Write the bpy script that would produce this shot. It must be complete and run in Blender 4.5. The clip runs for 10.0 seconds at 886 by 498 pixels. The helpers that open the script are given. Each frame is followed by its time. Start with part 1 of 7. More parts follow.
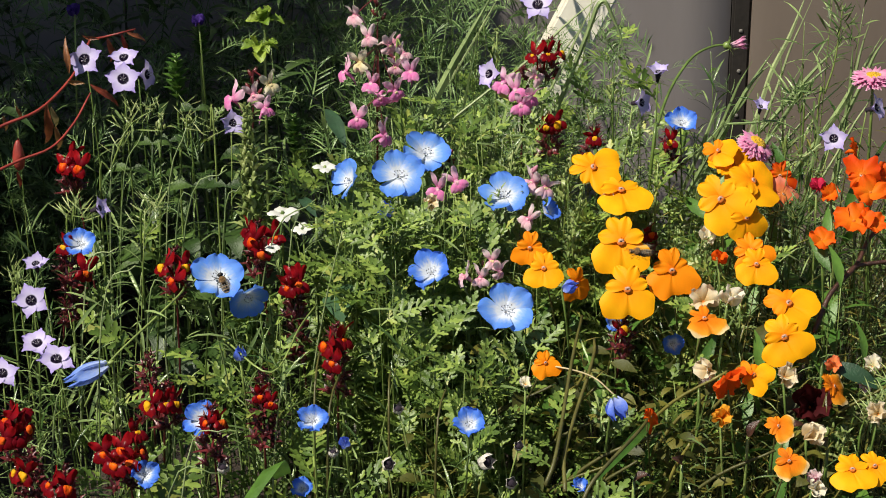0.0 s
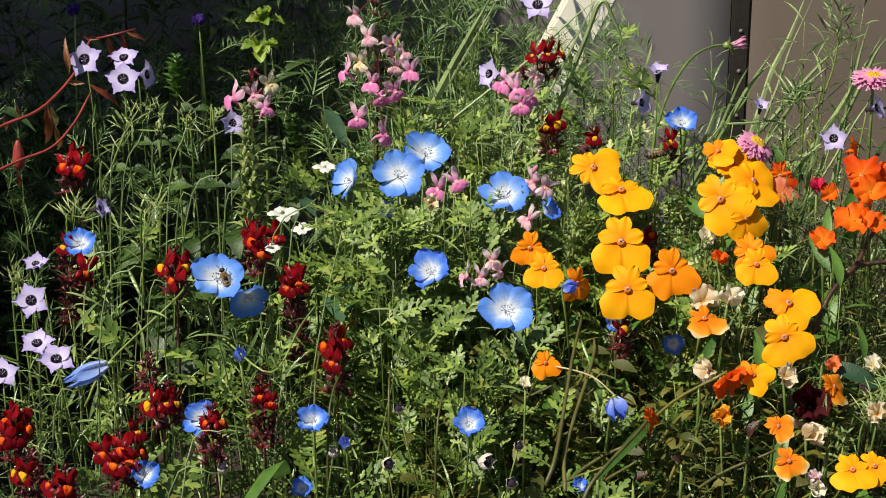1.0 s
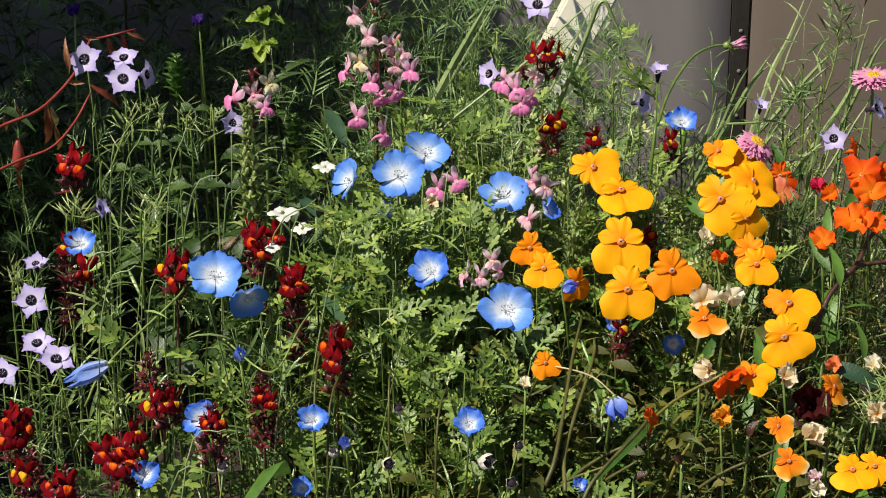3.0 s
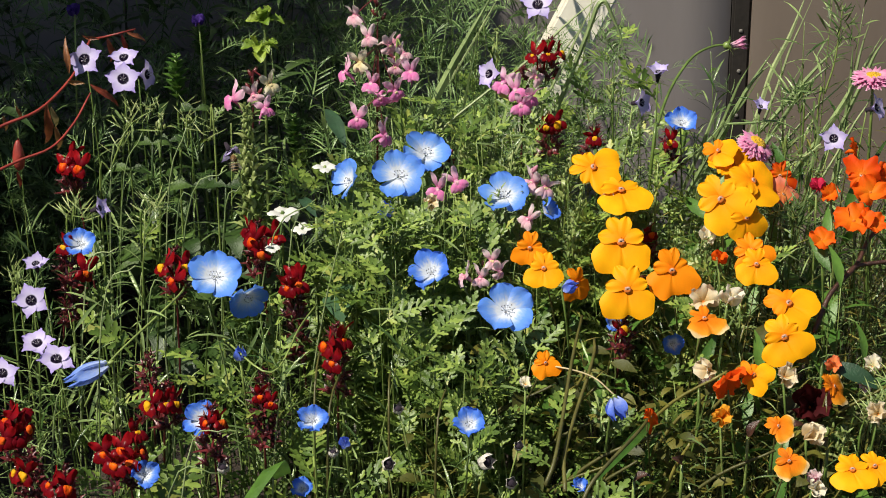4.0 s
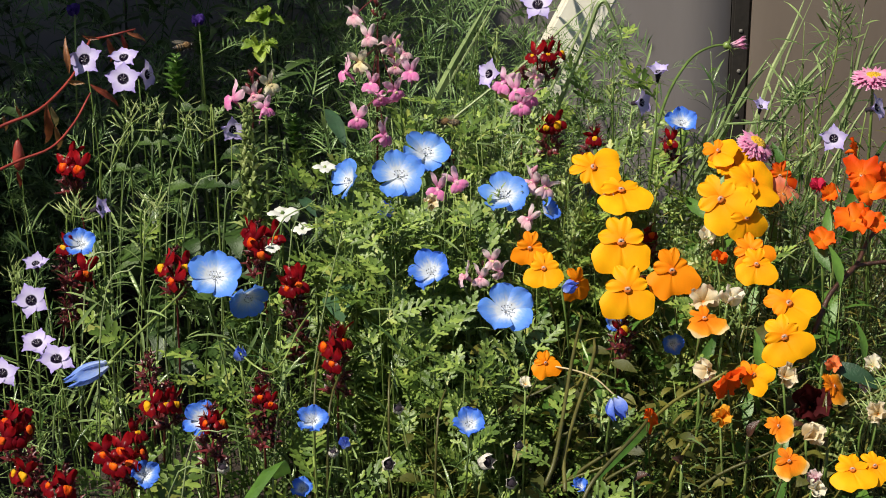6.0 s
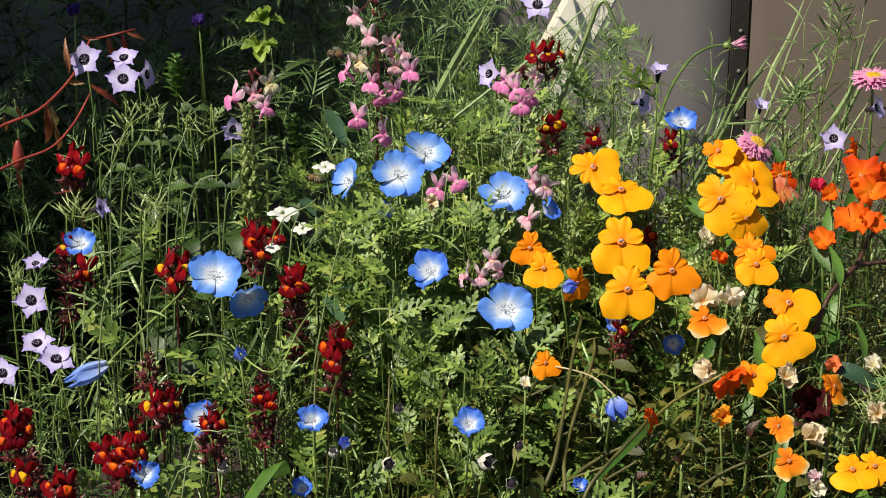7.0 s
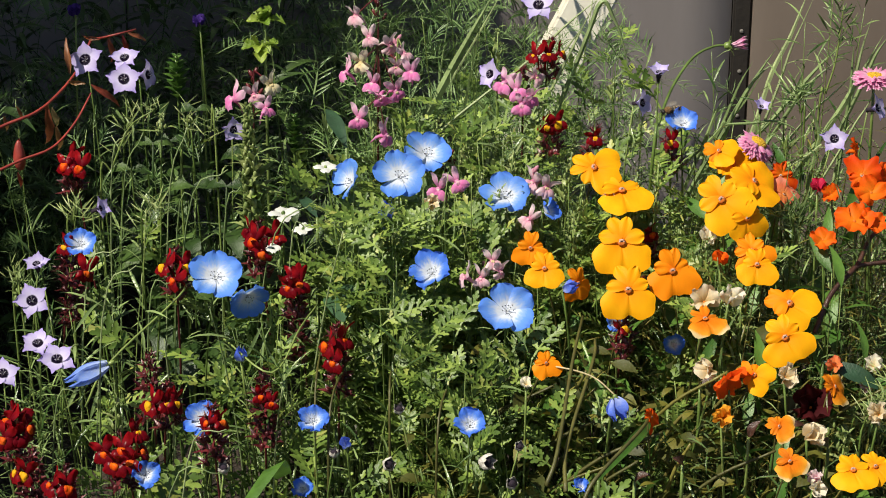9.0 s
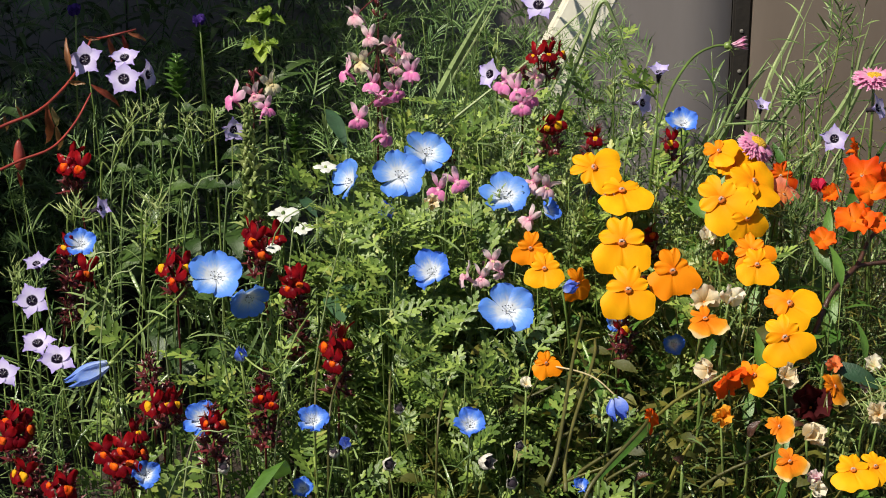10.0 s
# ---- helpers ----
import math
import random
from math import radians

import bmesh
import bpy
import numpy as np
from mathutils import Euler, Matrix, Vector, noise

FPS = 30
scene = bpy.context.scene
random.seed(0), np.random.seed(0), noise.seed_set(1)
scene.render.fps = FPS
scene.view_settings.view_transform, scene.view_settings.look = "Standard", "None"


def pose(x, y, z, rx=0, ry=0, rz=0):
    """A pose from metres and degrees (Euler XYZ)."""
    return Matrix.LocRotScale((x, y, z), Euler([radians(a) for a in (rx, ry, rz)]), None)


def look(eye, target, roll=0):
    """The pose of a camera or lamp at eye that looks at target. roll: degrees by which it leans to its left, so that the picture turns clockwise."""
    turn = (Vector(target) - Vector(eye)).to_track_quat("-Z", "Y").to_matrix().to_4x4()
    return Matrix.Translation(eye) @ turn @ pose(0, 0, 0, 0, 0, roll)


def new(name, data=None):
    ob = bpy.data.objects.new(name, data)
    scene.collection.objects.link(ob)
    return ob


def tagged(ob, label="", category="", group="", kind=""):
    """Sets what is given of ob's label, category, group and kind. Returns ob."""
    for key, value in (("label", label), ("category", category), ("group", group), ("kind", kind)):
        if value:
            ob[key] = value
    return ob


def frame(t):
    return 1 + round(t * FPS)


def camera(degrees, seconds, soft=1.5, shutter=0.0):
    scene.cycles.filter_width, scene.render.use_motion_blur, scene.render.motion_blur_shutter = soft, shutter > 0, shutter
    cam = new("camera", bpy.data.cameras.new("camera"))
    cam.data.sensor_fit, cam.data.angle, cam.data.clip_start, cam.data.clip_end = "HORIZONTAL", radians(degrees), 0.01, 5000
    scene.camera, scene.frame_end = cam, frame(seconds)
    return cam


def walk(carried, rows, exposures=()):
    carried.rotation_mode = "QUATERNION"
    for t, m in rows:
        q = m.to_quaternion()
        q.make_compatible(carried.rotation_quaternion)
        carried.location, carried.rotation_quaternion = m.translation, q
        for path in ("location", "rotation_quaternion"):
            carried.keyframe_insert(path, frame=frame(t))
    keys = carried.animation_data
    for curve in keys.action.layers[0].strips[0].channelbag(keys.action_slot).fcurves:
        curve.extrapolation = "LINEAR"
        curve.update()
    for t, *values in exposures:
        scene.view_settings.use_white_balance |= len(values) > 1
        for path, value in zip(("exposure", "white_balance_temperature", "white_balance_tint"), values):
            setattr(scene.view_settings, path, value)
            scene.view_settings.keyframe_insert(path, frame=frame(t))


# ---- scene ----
from mathutils import Quaternion

cam = camera(23, 10.0, soft=1.0, shutter=0.4)
EYE_Z, TILT = 0.80, 68.0


def eye(up=0.0, left=0.0):
    return pose(0, 0, EYE_Z, TILT + up, 0, left)


walk(cam, [(0, eye()), (7.2, eye()), (7.5, eye(0.037)), (7.8, eye()), (8.2, eye()), (8.5, eye(0.014, 0.045)),
           (8.8, eye(0.005, 0.02)), (10, eye(0.005, 0.02))])

# world, sun, exposure
SUN = Vector((-0.48, -0.33, 0.81)).normalized()
world = bpy.data.worlds.new("world")
scene.world = world
world.use_nodes = True
sky = world.node_tree.nodes.new("ShaderNodeTexSky")
sky.sky_type, sky.sun_disc = "NISHITA", False
sky.sun_elevation = math.asin(SUN.z)
sky.sun_rotation = math.atan2(SUN.x, SUN.y)
world.node_tree.nodes["Background"].inputs[1].default_value = 0.05
world.node_tree.links.new(sky.outputs[0], world.node_tree.nodes["Background"].inputs[0])
sun = new("sun", bpy.data.lights.new("sun", "SUN"))
sun.data.energy, sun.data.angle, sun.data.color = 5.0, radians(0.53), (1.0, 0.94, 0.79)
sun.matrix_world = look(SUN * 5, (0, 0, 0))
scene.view_settings.exposure = 0.44

# ---- materials ----


def material(name, rough=0.6, metal=0.0, gloss=0.5):
    m = bpy.data.materials.new(name)
    m.use_nodes = True
    b = m.node_tree.nodes["Principled BSDF"]
    b.inputs["Roughness"].default_value, b.inputs["Metallic"].default_value = rough, metal
    b.inputs["Specular IOR Level"].default_value = gloss
    return m, m.node_tree.nodes, m.node_tree.links, b


def node(nodes, kind, **values):
    n = nodes.new(kind)
    for k, v in values.items():
        n.inputs[k].default_value = v
    return n


def ramp(nodes, links, source, stops):
    r = nodes.new("ShaderNodeValToRGB")
    e = r.color_ramp.elements
    while len(e) < len(stops):
        e.new(0.5)
    for q, (at, c) in zip(e, stops):
        q.position, q.color = at, (*c, 1)
    links.new(source, r.inputs[0])
    return r


def mixed(nodes, links, kind, factor, a, b):
    n = nodes.new("ShaderNodeMix")
    n.data_type, n.blend_type = "RGBA", kind
    for socket, value in ((n.inputs[0], factor), (n.inputs[6], a), (n.inputs[7], b)):
        if isinstance(value, (int, float)):
            socket.default_value = value
        elif isinstance(value, tuple):
            socket.default_value = (*value, 1)
        else:
            links.new(value, socket)
    return n.outputs[2]


def thin(m, nodes, links, b, colour, share):
    """Lets light through a leaf or petal."""
    t = nodes.new("ShaderNodeBsdfTranslucent")
    links.new(colour, t.inputs[0])
    s = node(nodes, "ShaderNodeMixShader", Fac=share)
    links.new(b.outputs[0], s.inputs[1])
    links.new(t.outputs[0], s.inputs[2])
    links.new(s.outputs[0], nodes["Material Output"].inputs[0])


def bumped(nodes, links, b, height, strength, distance):
    n = node(nodes, "ShaderNodeBump", Strength=strength, Distance=distance)
    links.new(height, n.inputs["Height"])
    links.new(n.outputs[0], b.inputs["Normal"])


def leaf_material(name, dark, light, rough=0.36, share=0.3, scale=90.0, yellow=None):
    m, nodes, links, b = material(name, rough)
    geo = nodes.new("ShaderNodeNewGeometry")
    info = nodes.new("ShaderNodeObjectInfo")
    add = node(nodes, "ShaderNodeMath")
    add.operation = "ADD"
    links.new(geo.outputs["Random Per Island"], add.inputs[0])
    links.new(info.outputs["Random"], add.inputs[1])
    fr = nodes.new("ShaderNodeMath")
    fr.operation = "FRACT"
    links.new(add.outputs[0], fr.inputs[0])
    stops = [(0.0, dark), (0.55, tuple(d * 0.68 + c * 0.32 for d, c in zip(dark, light))), (0.85, light)]
    if yellow:
        stops += [(0.93, light), (1.0, yellow)]
    r = ramp(nodes, links, fr.outputs[0], stops)
    co = nodes.new("ShaderNodeTexCoord")
    n = node(nodes, "ShaderNodeTexNoise", Scale=scale, Detail=4.0)
    links.new(co.outputs["Object"], n.inputs["Vector"])
    spots = ramp(nodes, links, n.outputs[0], [(0.3, (0.65, 0.65, 0.65)), (0.7, (1.2, 1.2, 1.15))])
    c = mixed(nodes, links, "MULTIPLY", 1.0, r.outputs[0], spots.outputs[0])
    links.new(c, b.inputs["Base Color"])
    fine = node(nodes, "ShaderNodeTexNoise", Scale=scale * 8, Detail=3.0)
    links.new(co.outputs["Object"], fine.inputs["Vector"])
    bumped(nodes, links, b, fine.outputs[0], 0.5, 0.0006)
    thin(m, nodes, links, b, c, share)
    return m


def petal_material(name, length, stops, vary=0.12, rough=0.55, share=0.35, veins=0.25, grain=500.0, grainy_share=0.5, relief=0.25):
    """Colour runs from the petal's foot to its rim along its own length, with fine veins and a soft sheen."""
    m, nodes, links, b = material(name, rough, gloss=0.1)
    co = nodes.new("ShaderNodeTexCoord")
    sep = nodes.new("ShaderNodeVectorMath")
    sep.operation = "LENGTH"
    links.new(co.outputs["Object"], sep.inputs[0])
    n = node(nodes, "ShaderNodeTexNoise", Scale=grain, Detail=3.0)
    stretch = node(nodes, "ShaderNodeMapping", Scale=(1.0, 0.18, 1.0))
    links.new(co.outputs["Object"], stretch.inputs[0])
    links.new(stretch.outputs[0], n.inputs["Vector"])
    div = node(nodes, "ShaderNodeMath")
    div.operation, div.inputs[1].default_value = "DIVIDE", length
    links.new(sep.outputs["Value"], div.inputs[0])
    jit = node(nodes, "ShaderNodeMath")
    jit.operation, jit.inputs[1].default_value = "MULTIPLY_ADD", veins
    links.new(n.outputs[0], jit.inputs[0])
    off = node(nodes, "ShaderNodeMath")
    off.operation, off.inputs[1].default_value = "SUBTRACT", veins * 0.5
    links.new(div.outputs[0], off.inputs[0])
    links.new(off.outputs[0], jit.inputs[2])
    r = ramp(nodes, links, jit.outputs[0], stops)
    info = nodes.new("ShaderNodeObjectInfo")
    tone = ramp(nodes, links, info.outputs["Random"], [(0, (1 - vary, 1 - vary, 1 - vary)), (1, (1, 1, 1))])
    c = mixed(nodes, links, "MULTIPLY", 1.0, r.outputs[0], tone.outputs[0])
    grainy = ramp(nodes, links, n.outputs[0], [(0.25, (0.85, 0.85, 0.88)), (0.65, (1, 1, 1))])
    c = mixed(nodes, links, "MULTIPLY", grainy_share, c, grainy.outputs[0])
    links.new(c, b.inputs["Base Color"])
    bumped(nodes, links, b, n.outputs[0], relief, 0.0008)
    thin(m, nodes, links, b, c, share)
    return m


def plain_material(name, dark, light, rough=0.6, scale=60.0, metal=0.0, bump=0.3, depth=0.002, stretch=(1, 1, 1), where="Object"):
    m, nodes, links, b = material(name, rough, metal)
    co = nodes.new("ShaderNodeTexCoord")
    mp = node(nodes, "ShaderNodeMapping", Scale=stretch)
    links.new(co.outputs[where], mp.inputs[0])
    n = node(nodes, "ShaderNodeTexNoise", Scale=scale, Detail=6.0, Roughness=0.65)
    links.new(mp.outputs[0], n.inputs["Vector"])
    r = ramp(nodes, links, n.outputs[0], [(0.3, dark), (0.7, light)])
    links.new(r.outputs[0], b.inputs["Base Color"])
    fine = node(nodes, "ShaderNodeTexNoise", Scale=scale * 7, Detail=4.0)
    links.new(mp.outputs[0], fine.inputs["Vector"])
    bumped(nodes, links, b, fine.outputs[0], bump, depth)
    return m


FERN = leaf_material("fern_leaf", (0.082, 0.150, 0.026), (0.31, 0.42, 0.088), share=0.32, rough=0.42, yellow=(0.40, 0.42, 0.11))
NEEDLE = leaf_material("needle_leaf", (0.035, 0.078, 0.018), (0.29, 0.39, 0.15), share=0.25, rough=0.25)
GREY_LEAF = leaf_material("grey_green_leaf", (0.026, 0.066, 0.034), (0.050, 0.11, 0.052), share=0.2, rough=0.42)
# Darker than the leaf's own green, so the back looks deep in shade.
SHADE_LEAF = leaf_material("shade_darkened_leaf", (0.024, 0.056, 0.011), (0.072, 0.130, 0.027), share=0.25, rough=0.45)
FEATHER = leaf_material("feathery_leaf", (0.10, 0.19, 0.055), (0.26, 0.37, 0.15), share=0.25, rough=0.4)
BROAD_LEAF = leaf_material("broad_green_leaf", (0.05, 0.13, 0.02), (0.12, 0.24, 0.04), share=0.3, rough=0.42)
LOW_LEAF = leaf_material("low_olive_leaf", (0.040, 0.050, 0.007), (0.155, 0.145, 0.020), share=0.25, rough=0.6)
PALE_GREEN = leaf_material("pale_green", (0.20, 0.28, 0.08), (0.40, 0.46, 0.18), share=0.25)
LIME_LEAF = leaf_material("lime_green_leaf", (0.15, 0.26, 0.03), (0.34, 0.45, 0.07), share=0.4, scale=220.0)
GRASS = leaf_material("grass_blade", (0.22, 0.31, 0.12), (0.42, 0.50, 0.25), share=0.3, rough=0.4)
OLIVE = leaf_material("olive_leaf", (0.09, 0.09, 0.016), (0.28, 0.25, 0.06), share=0.3)
STEM = leaf_material("green_stem", (0.09, 0.15, 0.03), (0.22, 0.29, 0.08), share=0.05)
RED_STEM = leaf_material("red_stem", (0.15, 0.016, 0.016), (0.30, 0.045, 0.035), share=0.05, rough=0.4)
RED_LEAF = leaf_material("reddish_leaf", (0.20, 0.022, 0.016), (0.26, 0.13, 0.05), share=0.25, scale=160.0, yellow=(0.44, 0.42, 0.20))
MAROON_STEM = leaf_material("maroon_stem", (0.05, 0.006, 0.010), (0.145, 0.022, 0.026), share=0.05)
BRONZE_STEM = leaf_material("bronze_stem", (0.06, 0.06, 0.014), (0.14, 0.125, 0.03), share=0.05, rough=0.5)
BROWN_STEM = plain_material("brown_stem", (0.022, 0.009, 0.007), (0.07, 0.028, 0.018), rough=0.4, scale=260.0)
STRAW = leaf_material("dry_straw", (0.45, 0.36, 0.18), (0.6, 0.5, 0.3), share=0.3)

BLUE = petal_material("blue_petal", 0.0175, [(0.0, (0.80, 0.84, 0.92)), (0.34, (0.78, 0.83, 0.94)), (0.50, (0.36, 0.53, 0.93)), (0.68, (0.16, 0.36, 0.92)), (1.0, (0.10, 0.26, 0.88))], veins=0.40, grain=900.0, grainy_share=0.9)
DEEP_BLUE = petal_material("deep_blue_petal", 0.0175, [(0.0, (0.80, 0.84, 0.92)), (0.38, (0.78, 0.83, 0.94)), (0.54, (0.28, 0.44, 0.92)), (0.70, (0.10, 0.26, 0.88)), (1.0, (0.07, 0.19, 0.84))], veins=0.40, grain=900.0, grainy_share=0.9)
BUD_BLUE = petal_material("bud_petal", 0.02, [(0.0, (0.50, 0.58, 0.9)), (0.45, (0.15, 0.25, 0.84)), (0.75, (0.08, 0.15, 0.78)), (1.0, (0.40, 0.48, 0.88))], veins=0.5)
BLUE_BACK = petal_material("pale_blue_petal", 0.02, [(0.0, (0.6, 0.68, 0.9)), (0.5, (0.26, 0.40, 0.88)), (0.8, (0.13, 0.25, 0.82)), (1.0, (0.40, 0.52, 0.88))], veins=0.6)
LILAC = petal_material("lilac_petal", 0.0115, [(0.0, (0.01, 0.006, 0.02)), (0.28, (0.012, 0.006, 0.025)), (0.34, (0.72, 0.65, 0.90)), (0.65, (0.60, 0.51, 0.87)), (1.0, (0.40, 0.31, 0.76))], veins=0.06)
PINK = petal_material("pink_petal", 0.0085, [(0.0, (0.82, 0.40, 0.60)), (0.4, (0.81, 0.20, 0.50)), (1.0, (0.86, 0.40, 0.67))], veins=0.6)
PINK_LIGHT = petal_material("light_pink_petal", 0.0085, [(0.0, (0.70, 0.14, 0.38)), (0.5, (0.82, 0.36, 0.58)), (1.0, (0.87, 0.58, 0.72))], veins=0.6)
PALE_PINK = petal_material("pale_pink_petal", 0.0085, [(0.0, (0.66, 0.20, 0.34)), (0.5, (0.82, 0.52, 0.60)), (1.0, (0.87, 0.72, 0.73))], veins=0.5)
CREAM = petal_material("cream_petal", 0.008, [(0.0, (0.75, 0.6, 0.25)), (0.6, (0.8, 0.72, 0.5)), (1.0, (0.82, 0.76, 0.62))])
MAROON = petal_material("maroon_petal", 0.008, [(0.0, (0.09, 0.002, 0.006)), (0.5, (0.13, 0.003, 0.008)), (1.0, (0.27, 0.006, 0.010))], rough=0.30, share=0.2)
PALATE_ORANGE = petal_material("orange_palate", 0.0045, [(0.0, (0.90, 0.36, 0.01)), (0.5, (0.88, 0.16, 0.008)), (0.8, (0.66, 0.03, 0.008)), (1.0, (0.40, 0.008, 0.01))], veins=0.7, rough=0.35)
PALATE_YELLOW = petal_material("yellow_palate", 0.006, [(0.0, (0.9, 0.55, 0.02)), (1.0, (0.85, 0.36, 0.01))])
PALATE_PINK = petal_material("pink_palate", 0.006, [(0.0, (0.88, 0.72, 0.50)), (0.35, (0.88, 0.60, 0.60)), (0.6, (0.86, 0.36, 0.58)), (1.0, (0.84, 0.22, 0.56))])
ORANGE = petal_material("orange_petal", 0.021, [(0.0, (0.88, 0.25, 0.004)), (0.3, (0.90, 0.33, 0.004)), (0.7, (0.92, 0.42, 0.005)), (1.0, (0.92, 0.40, 0.005))], veins=0.08, vary=0.12, share=0.22, grainy_share=0.25, relief=0.1)
AMBER = petal_material("amber_petal", 0.021, [(0.0, (0.86, 0.19, 0.004)), (0.3, (0.90, 0.27, 0.005)), (1.0, (0.91, 0.26, 0.005))], veins=0.06, vary=0.1, share=0.25, grainy_share=0.12, relief=0.12)
APRICOT = petal_material("apricot_petal", 0.02, [(0.0, (0.85, 0.28, 0.01)), (0.5, (0.88, 0.42, 0.04)), (1.0, (0.86, 0.54, 0.16))], veins=0.3)
RIMMED = petal_material("pale_rimmed_petal", 0.0205, [(0.0, (0.78, 0.15, 0.006)), (0.55, (0.87, 0.25, 0.010)), (0.84, (0.90, 0.38, 0.03)), (0.97, (0.86, 0.66, 0.34))], veins=0.14, vary=0.2, share=0.3, grainy_share=0.3)
FLAME = petal_material("flame_petal", 0.013, [(0.0, (0.84, 0.16, 0.02)), (0.4, (0.86, 0.13, 0.012)), (1.0, (0.84, 0.10, 0.008))], veins=0.3)
SCARLET = petal_material("scarlet_petal", 0.018, [(0.0, (0.84, 0.24, 0.012)), (0.5, (0.82, 0.11, 0.006)), (1.0, (0.74, 0.06, 0.005))], veins=0.15)
CORAL = petal_material("coral_petal", 0.018, [(0.0, (0.84, 0.34, 0.08)), (0.6, (0.84, 0.20, 0.09)), (1.0, (0.84, 0.30, 0.20))])
CRIMSON = petal_material("crimson_petal", 0.012, [(0.0, (0.5, 0.02, 0.06)), (1.0, (0.65, 0.03, 0.10))])
ROSE = petal_material("rose_ray", 0.013, [(0.0, (0.86, 0.74, 0.78)), (0.40, (0.85, 0.50, 0.66)), (0.8, (0.80, 0.27, 0.52)), (1.0, (0.88, 0.62, 0.74))], vary=0.25, veins=0.3)
WHITE = petal_material("white_petal", 0.01, [(0.0, (0.75, 0.75, 0.70)), (1.0, (0.85, 0.85, 0.82))])
SOOT = petal_material("dark_maroon_petal", 0.011, [(0.0, (0.03, 0.004, 0.006)), (1.0, (0.075, 0.010, 0.012))])
VIOLET = petal_material("violet_petal", 0.011, [(0.0, (0.06, 0.03, 0.20)), (1.0, (0.10, 0.05, 0.30))])
FADED = petal_material("faded_petal", 0.011, [(0.0, (0.58, 0.36, 0.10)), (0.5, (0.76, 0.60, 0.36)), (1.0, (0.82, 0.74, 0.58))], veins=0.5)
DISC = plain_material("yellow_disc", (0.75, 0.36, 0.01), (0.9, 0.58, 0.03), scale=900.0, bump=0.8)
DARK_EYE = plain_material("dark_throat", (0.01, 0.005, 0.015), (0.02, 0.010, 0.02), rough=0.9, scale=500.0)
ANTHER = plain_material("dark_anther", (0.03, 0.03, 0.05), (0.10, 0.09, 0.12), scale=600.0)
SPECKLED = plain_material("speckled_stamen", (0.02, 0.012, 0.03), (0.50, 0.46, 0.52), scale=1100.0)
FILAMENT = plain_material("white_filament", (0.7, 0.72, 0.78), (0.82, 0.83, 0.85), scale=400.0)
CREST = plain_material("pale_crest", (0.34, 0.18, 0.10), (0.58, 0.44, 0.38), rough=0.9, scale=1600.0)
BROWN_EYE = plain_material("brown_throat", (0.40, 0.08, 0.010), (0.72, 0.22, 0.012), rough=0.9, scale=500.0)
CAPSULE = plain_material("grey_capsule", (0.36, 0.32, 0.27), (0.80, 0.76, 0.70), scale=420.0, bump=0.6)
SOIL = plain_material("soil", (0.018, 0.012, 0.008), (0.06, 0.04, 0.026), rough=0.9, scale=25.0, bump=1.0, depth=0.02)
CREAM_PAINT = plain_material("cream_paint", (0.58, 0.54, 0.45), (0.74, 0.70, 0.61), rough=0.55, scale=14.0, bump=0.3)
PANEL = plain_material("weathered_panel", (0.180, 0.156, 0.153), (0.262, 0.234, 0.236), rough=0.62, scale=5.0, stretch=(1, 1, 0.25), bump=0.12)
PANEL_BROWN = plain_material("brown_panel", (0.145, 0.112, 0.092), (0.205, 0.163, 0.136), rough=0.45, scale=6.0, stretch=(1, 1, 0.25), bump=0.15)
POST = plain_material("dark_post", (0.009, 0.007, 0.006), (0.020, 0.015, 0.012), rough=0.8, scale=20.0)
METAL = plain_material("bolt_metal", (0.14, 0.13, 0.12), (0.26, 0.24, 0.22), rough=0.7, metal=0.3, scale=200.0)
# Kept dark so the added wall throws little light back.
SHADE_WALL = plain_material("shade_wall_dark", (0.10, 0.09, 0.075), (0.17, 0.15, 0.13), rough=0.85, scale=6.0, bump=0.5)

# ---- mesh tools ----


class Shape:
    """Vertices and faces gathered for one mesh."""

    def __init__(self):
        self.v, self.f = [], []

    def add(self, v, f, m=None):
        k = len(self.v)
        self.v += [m @ Vector(p) for p in v] if m else [Vector(p) for p in v]
        self.f += [tuple(i + k for i in q) for q in f]
        return self

    def mesh(self, name, mat, smooth=True):
        d = bpy.data.meshes.new(name)
        d.from_pydata(self.v, [], self.f)
        d.materials.append(mat)
        if smooth:
            d.polygons.foreach_set("use_smooth", [True] * len(d.polygons))
        d.update()
        return d


def tube(points, r0, r1, sides=6, cap=True):
    points = [Vector(p) for p in points]
    v, f = [], []
    n = len(points)
    side = None
    for i, p in enumerate(points):
        way = (points[min(i + 1, n - 1)] - points[max(i - 1, 0)]).normalized()
        side = (side - way * side.dot(way)) if side else way.orthogonal()
        side.normalize()
        up = way.cross(side)
        r = r0 + (r1 - r0) * i / (n - 1)
        v += [p + (side * math.cos(a) + up * math.sin(a)) * r for a in [math.tau * k / sides for k in range(sides)]]
    for i in range(n - 1):
        for k in range(sides):
            f.append((i * sides + k, i * sides + (k + 1) % sides, (i + 1) * sides + (k + 1) % sides, (i + 1) * sides + k))
    if cap:
        f += [tuple(reversed(range(sides))), tuple(range((n - 1) * sides, n * sides))]
    return v, f


def arc(a, b, bow=(0, 0, 0), n=8):
    """Points along a bent line from a to b."""
    a, b, c = Vector(a), Vector(b), Vector(bow)
    m = (a + b) / 2 + c
    return [a * (1 - t) ** 2 + m * 2 * t * (1 - t) + b * t * t for t in [i / n for i in range(n + 1)]]


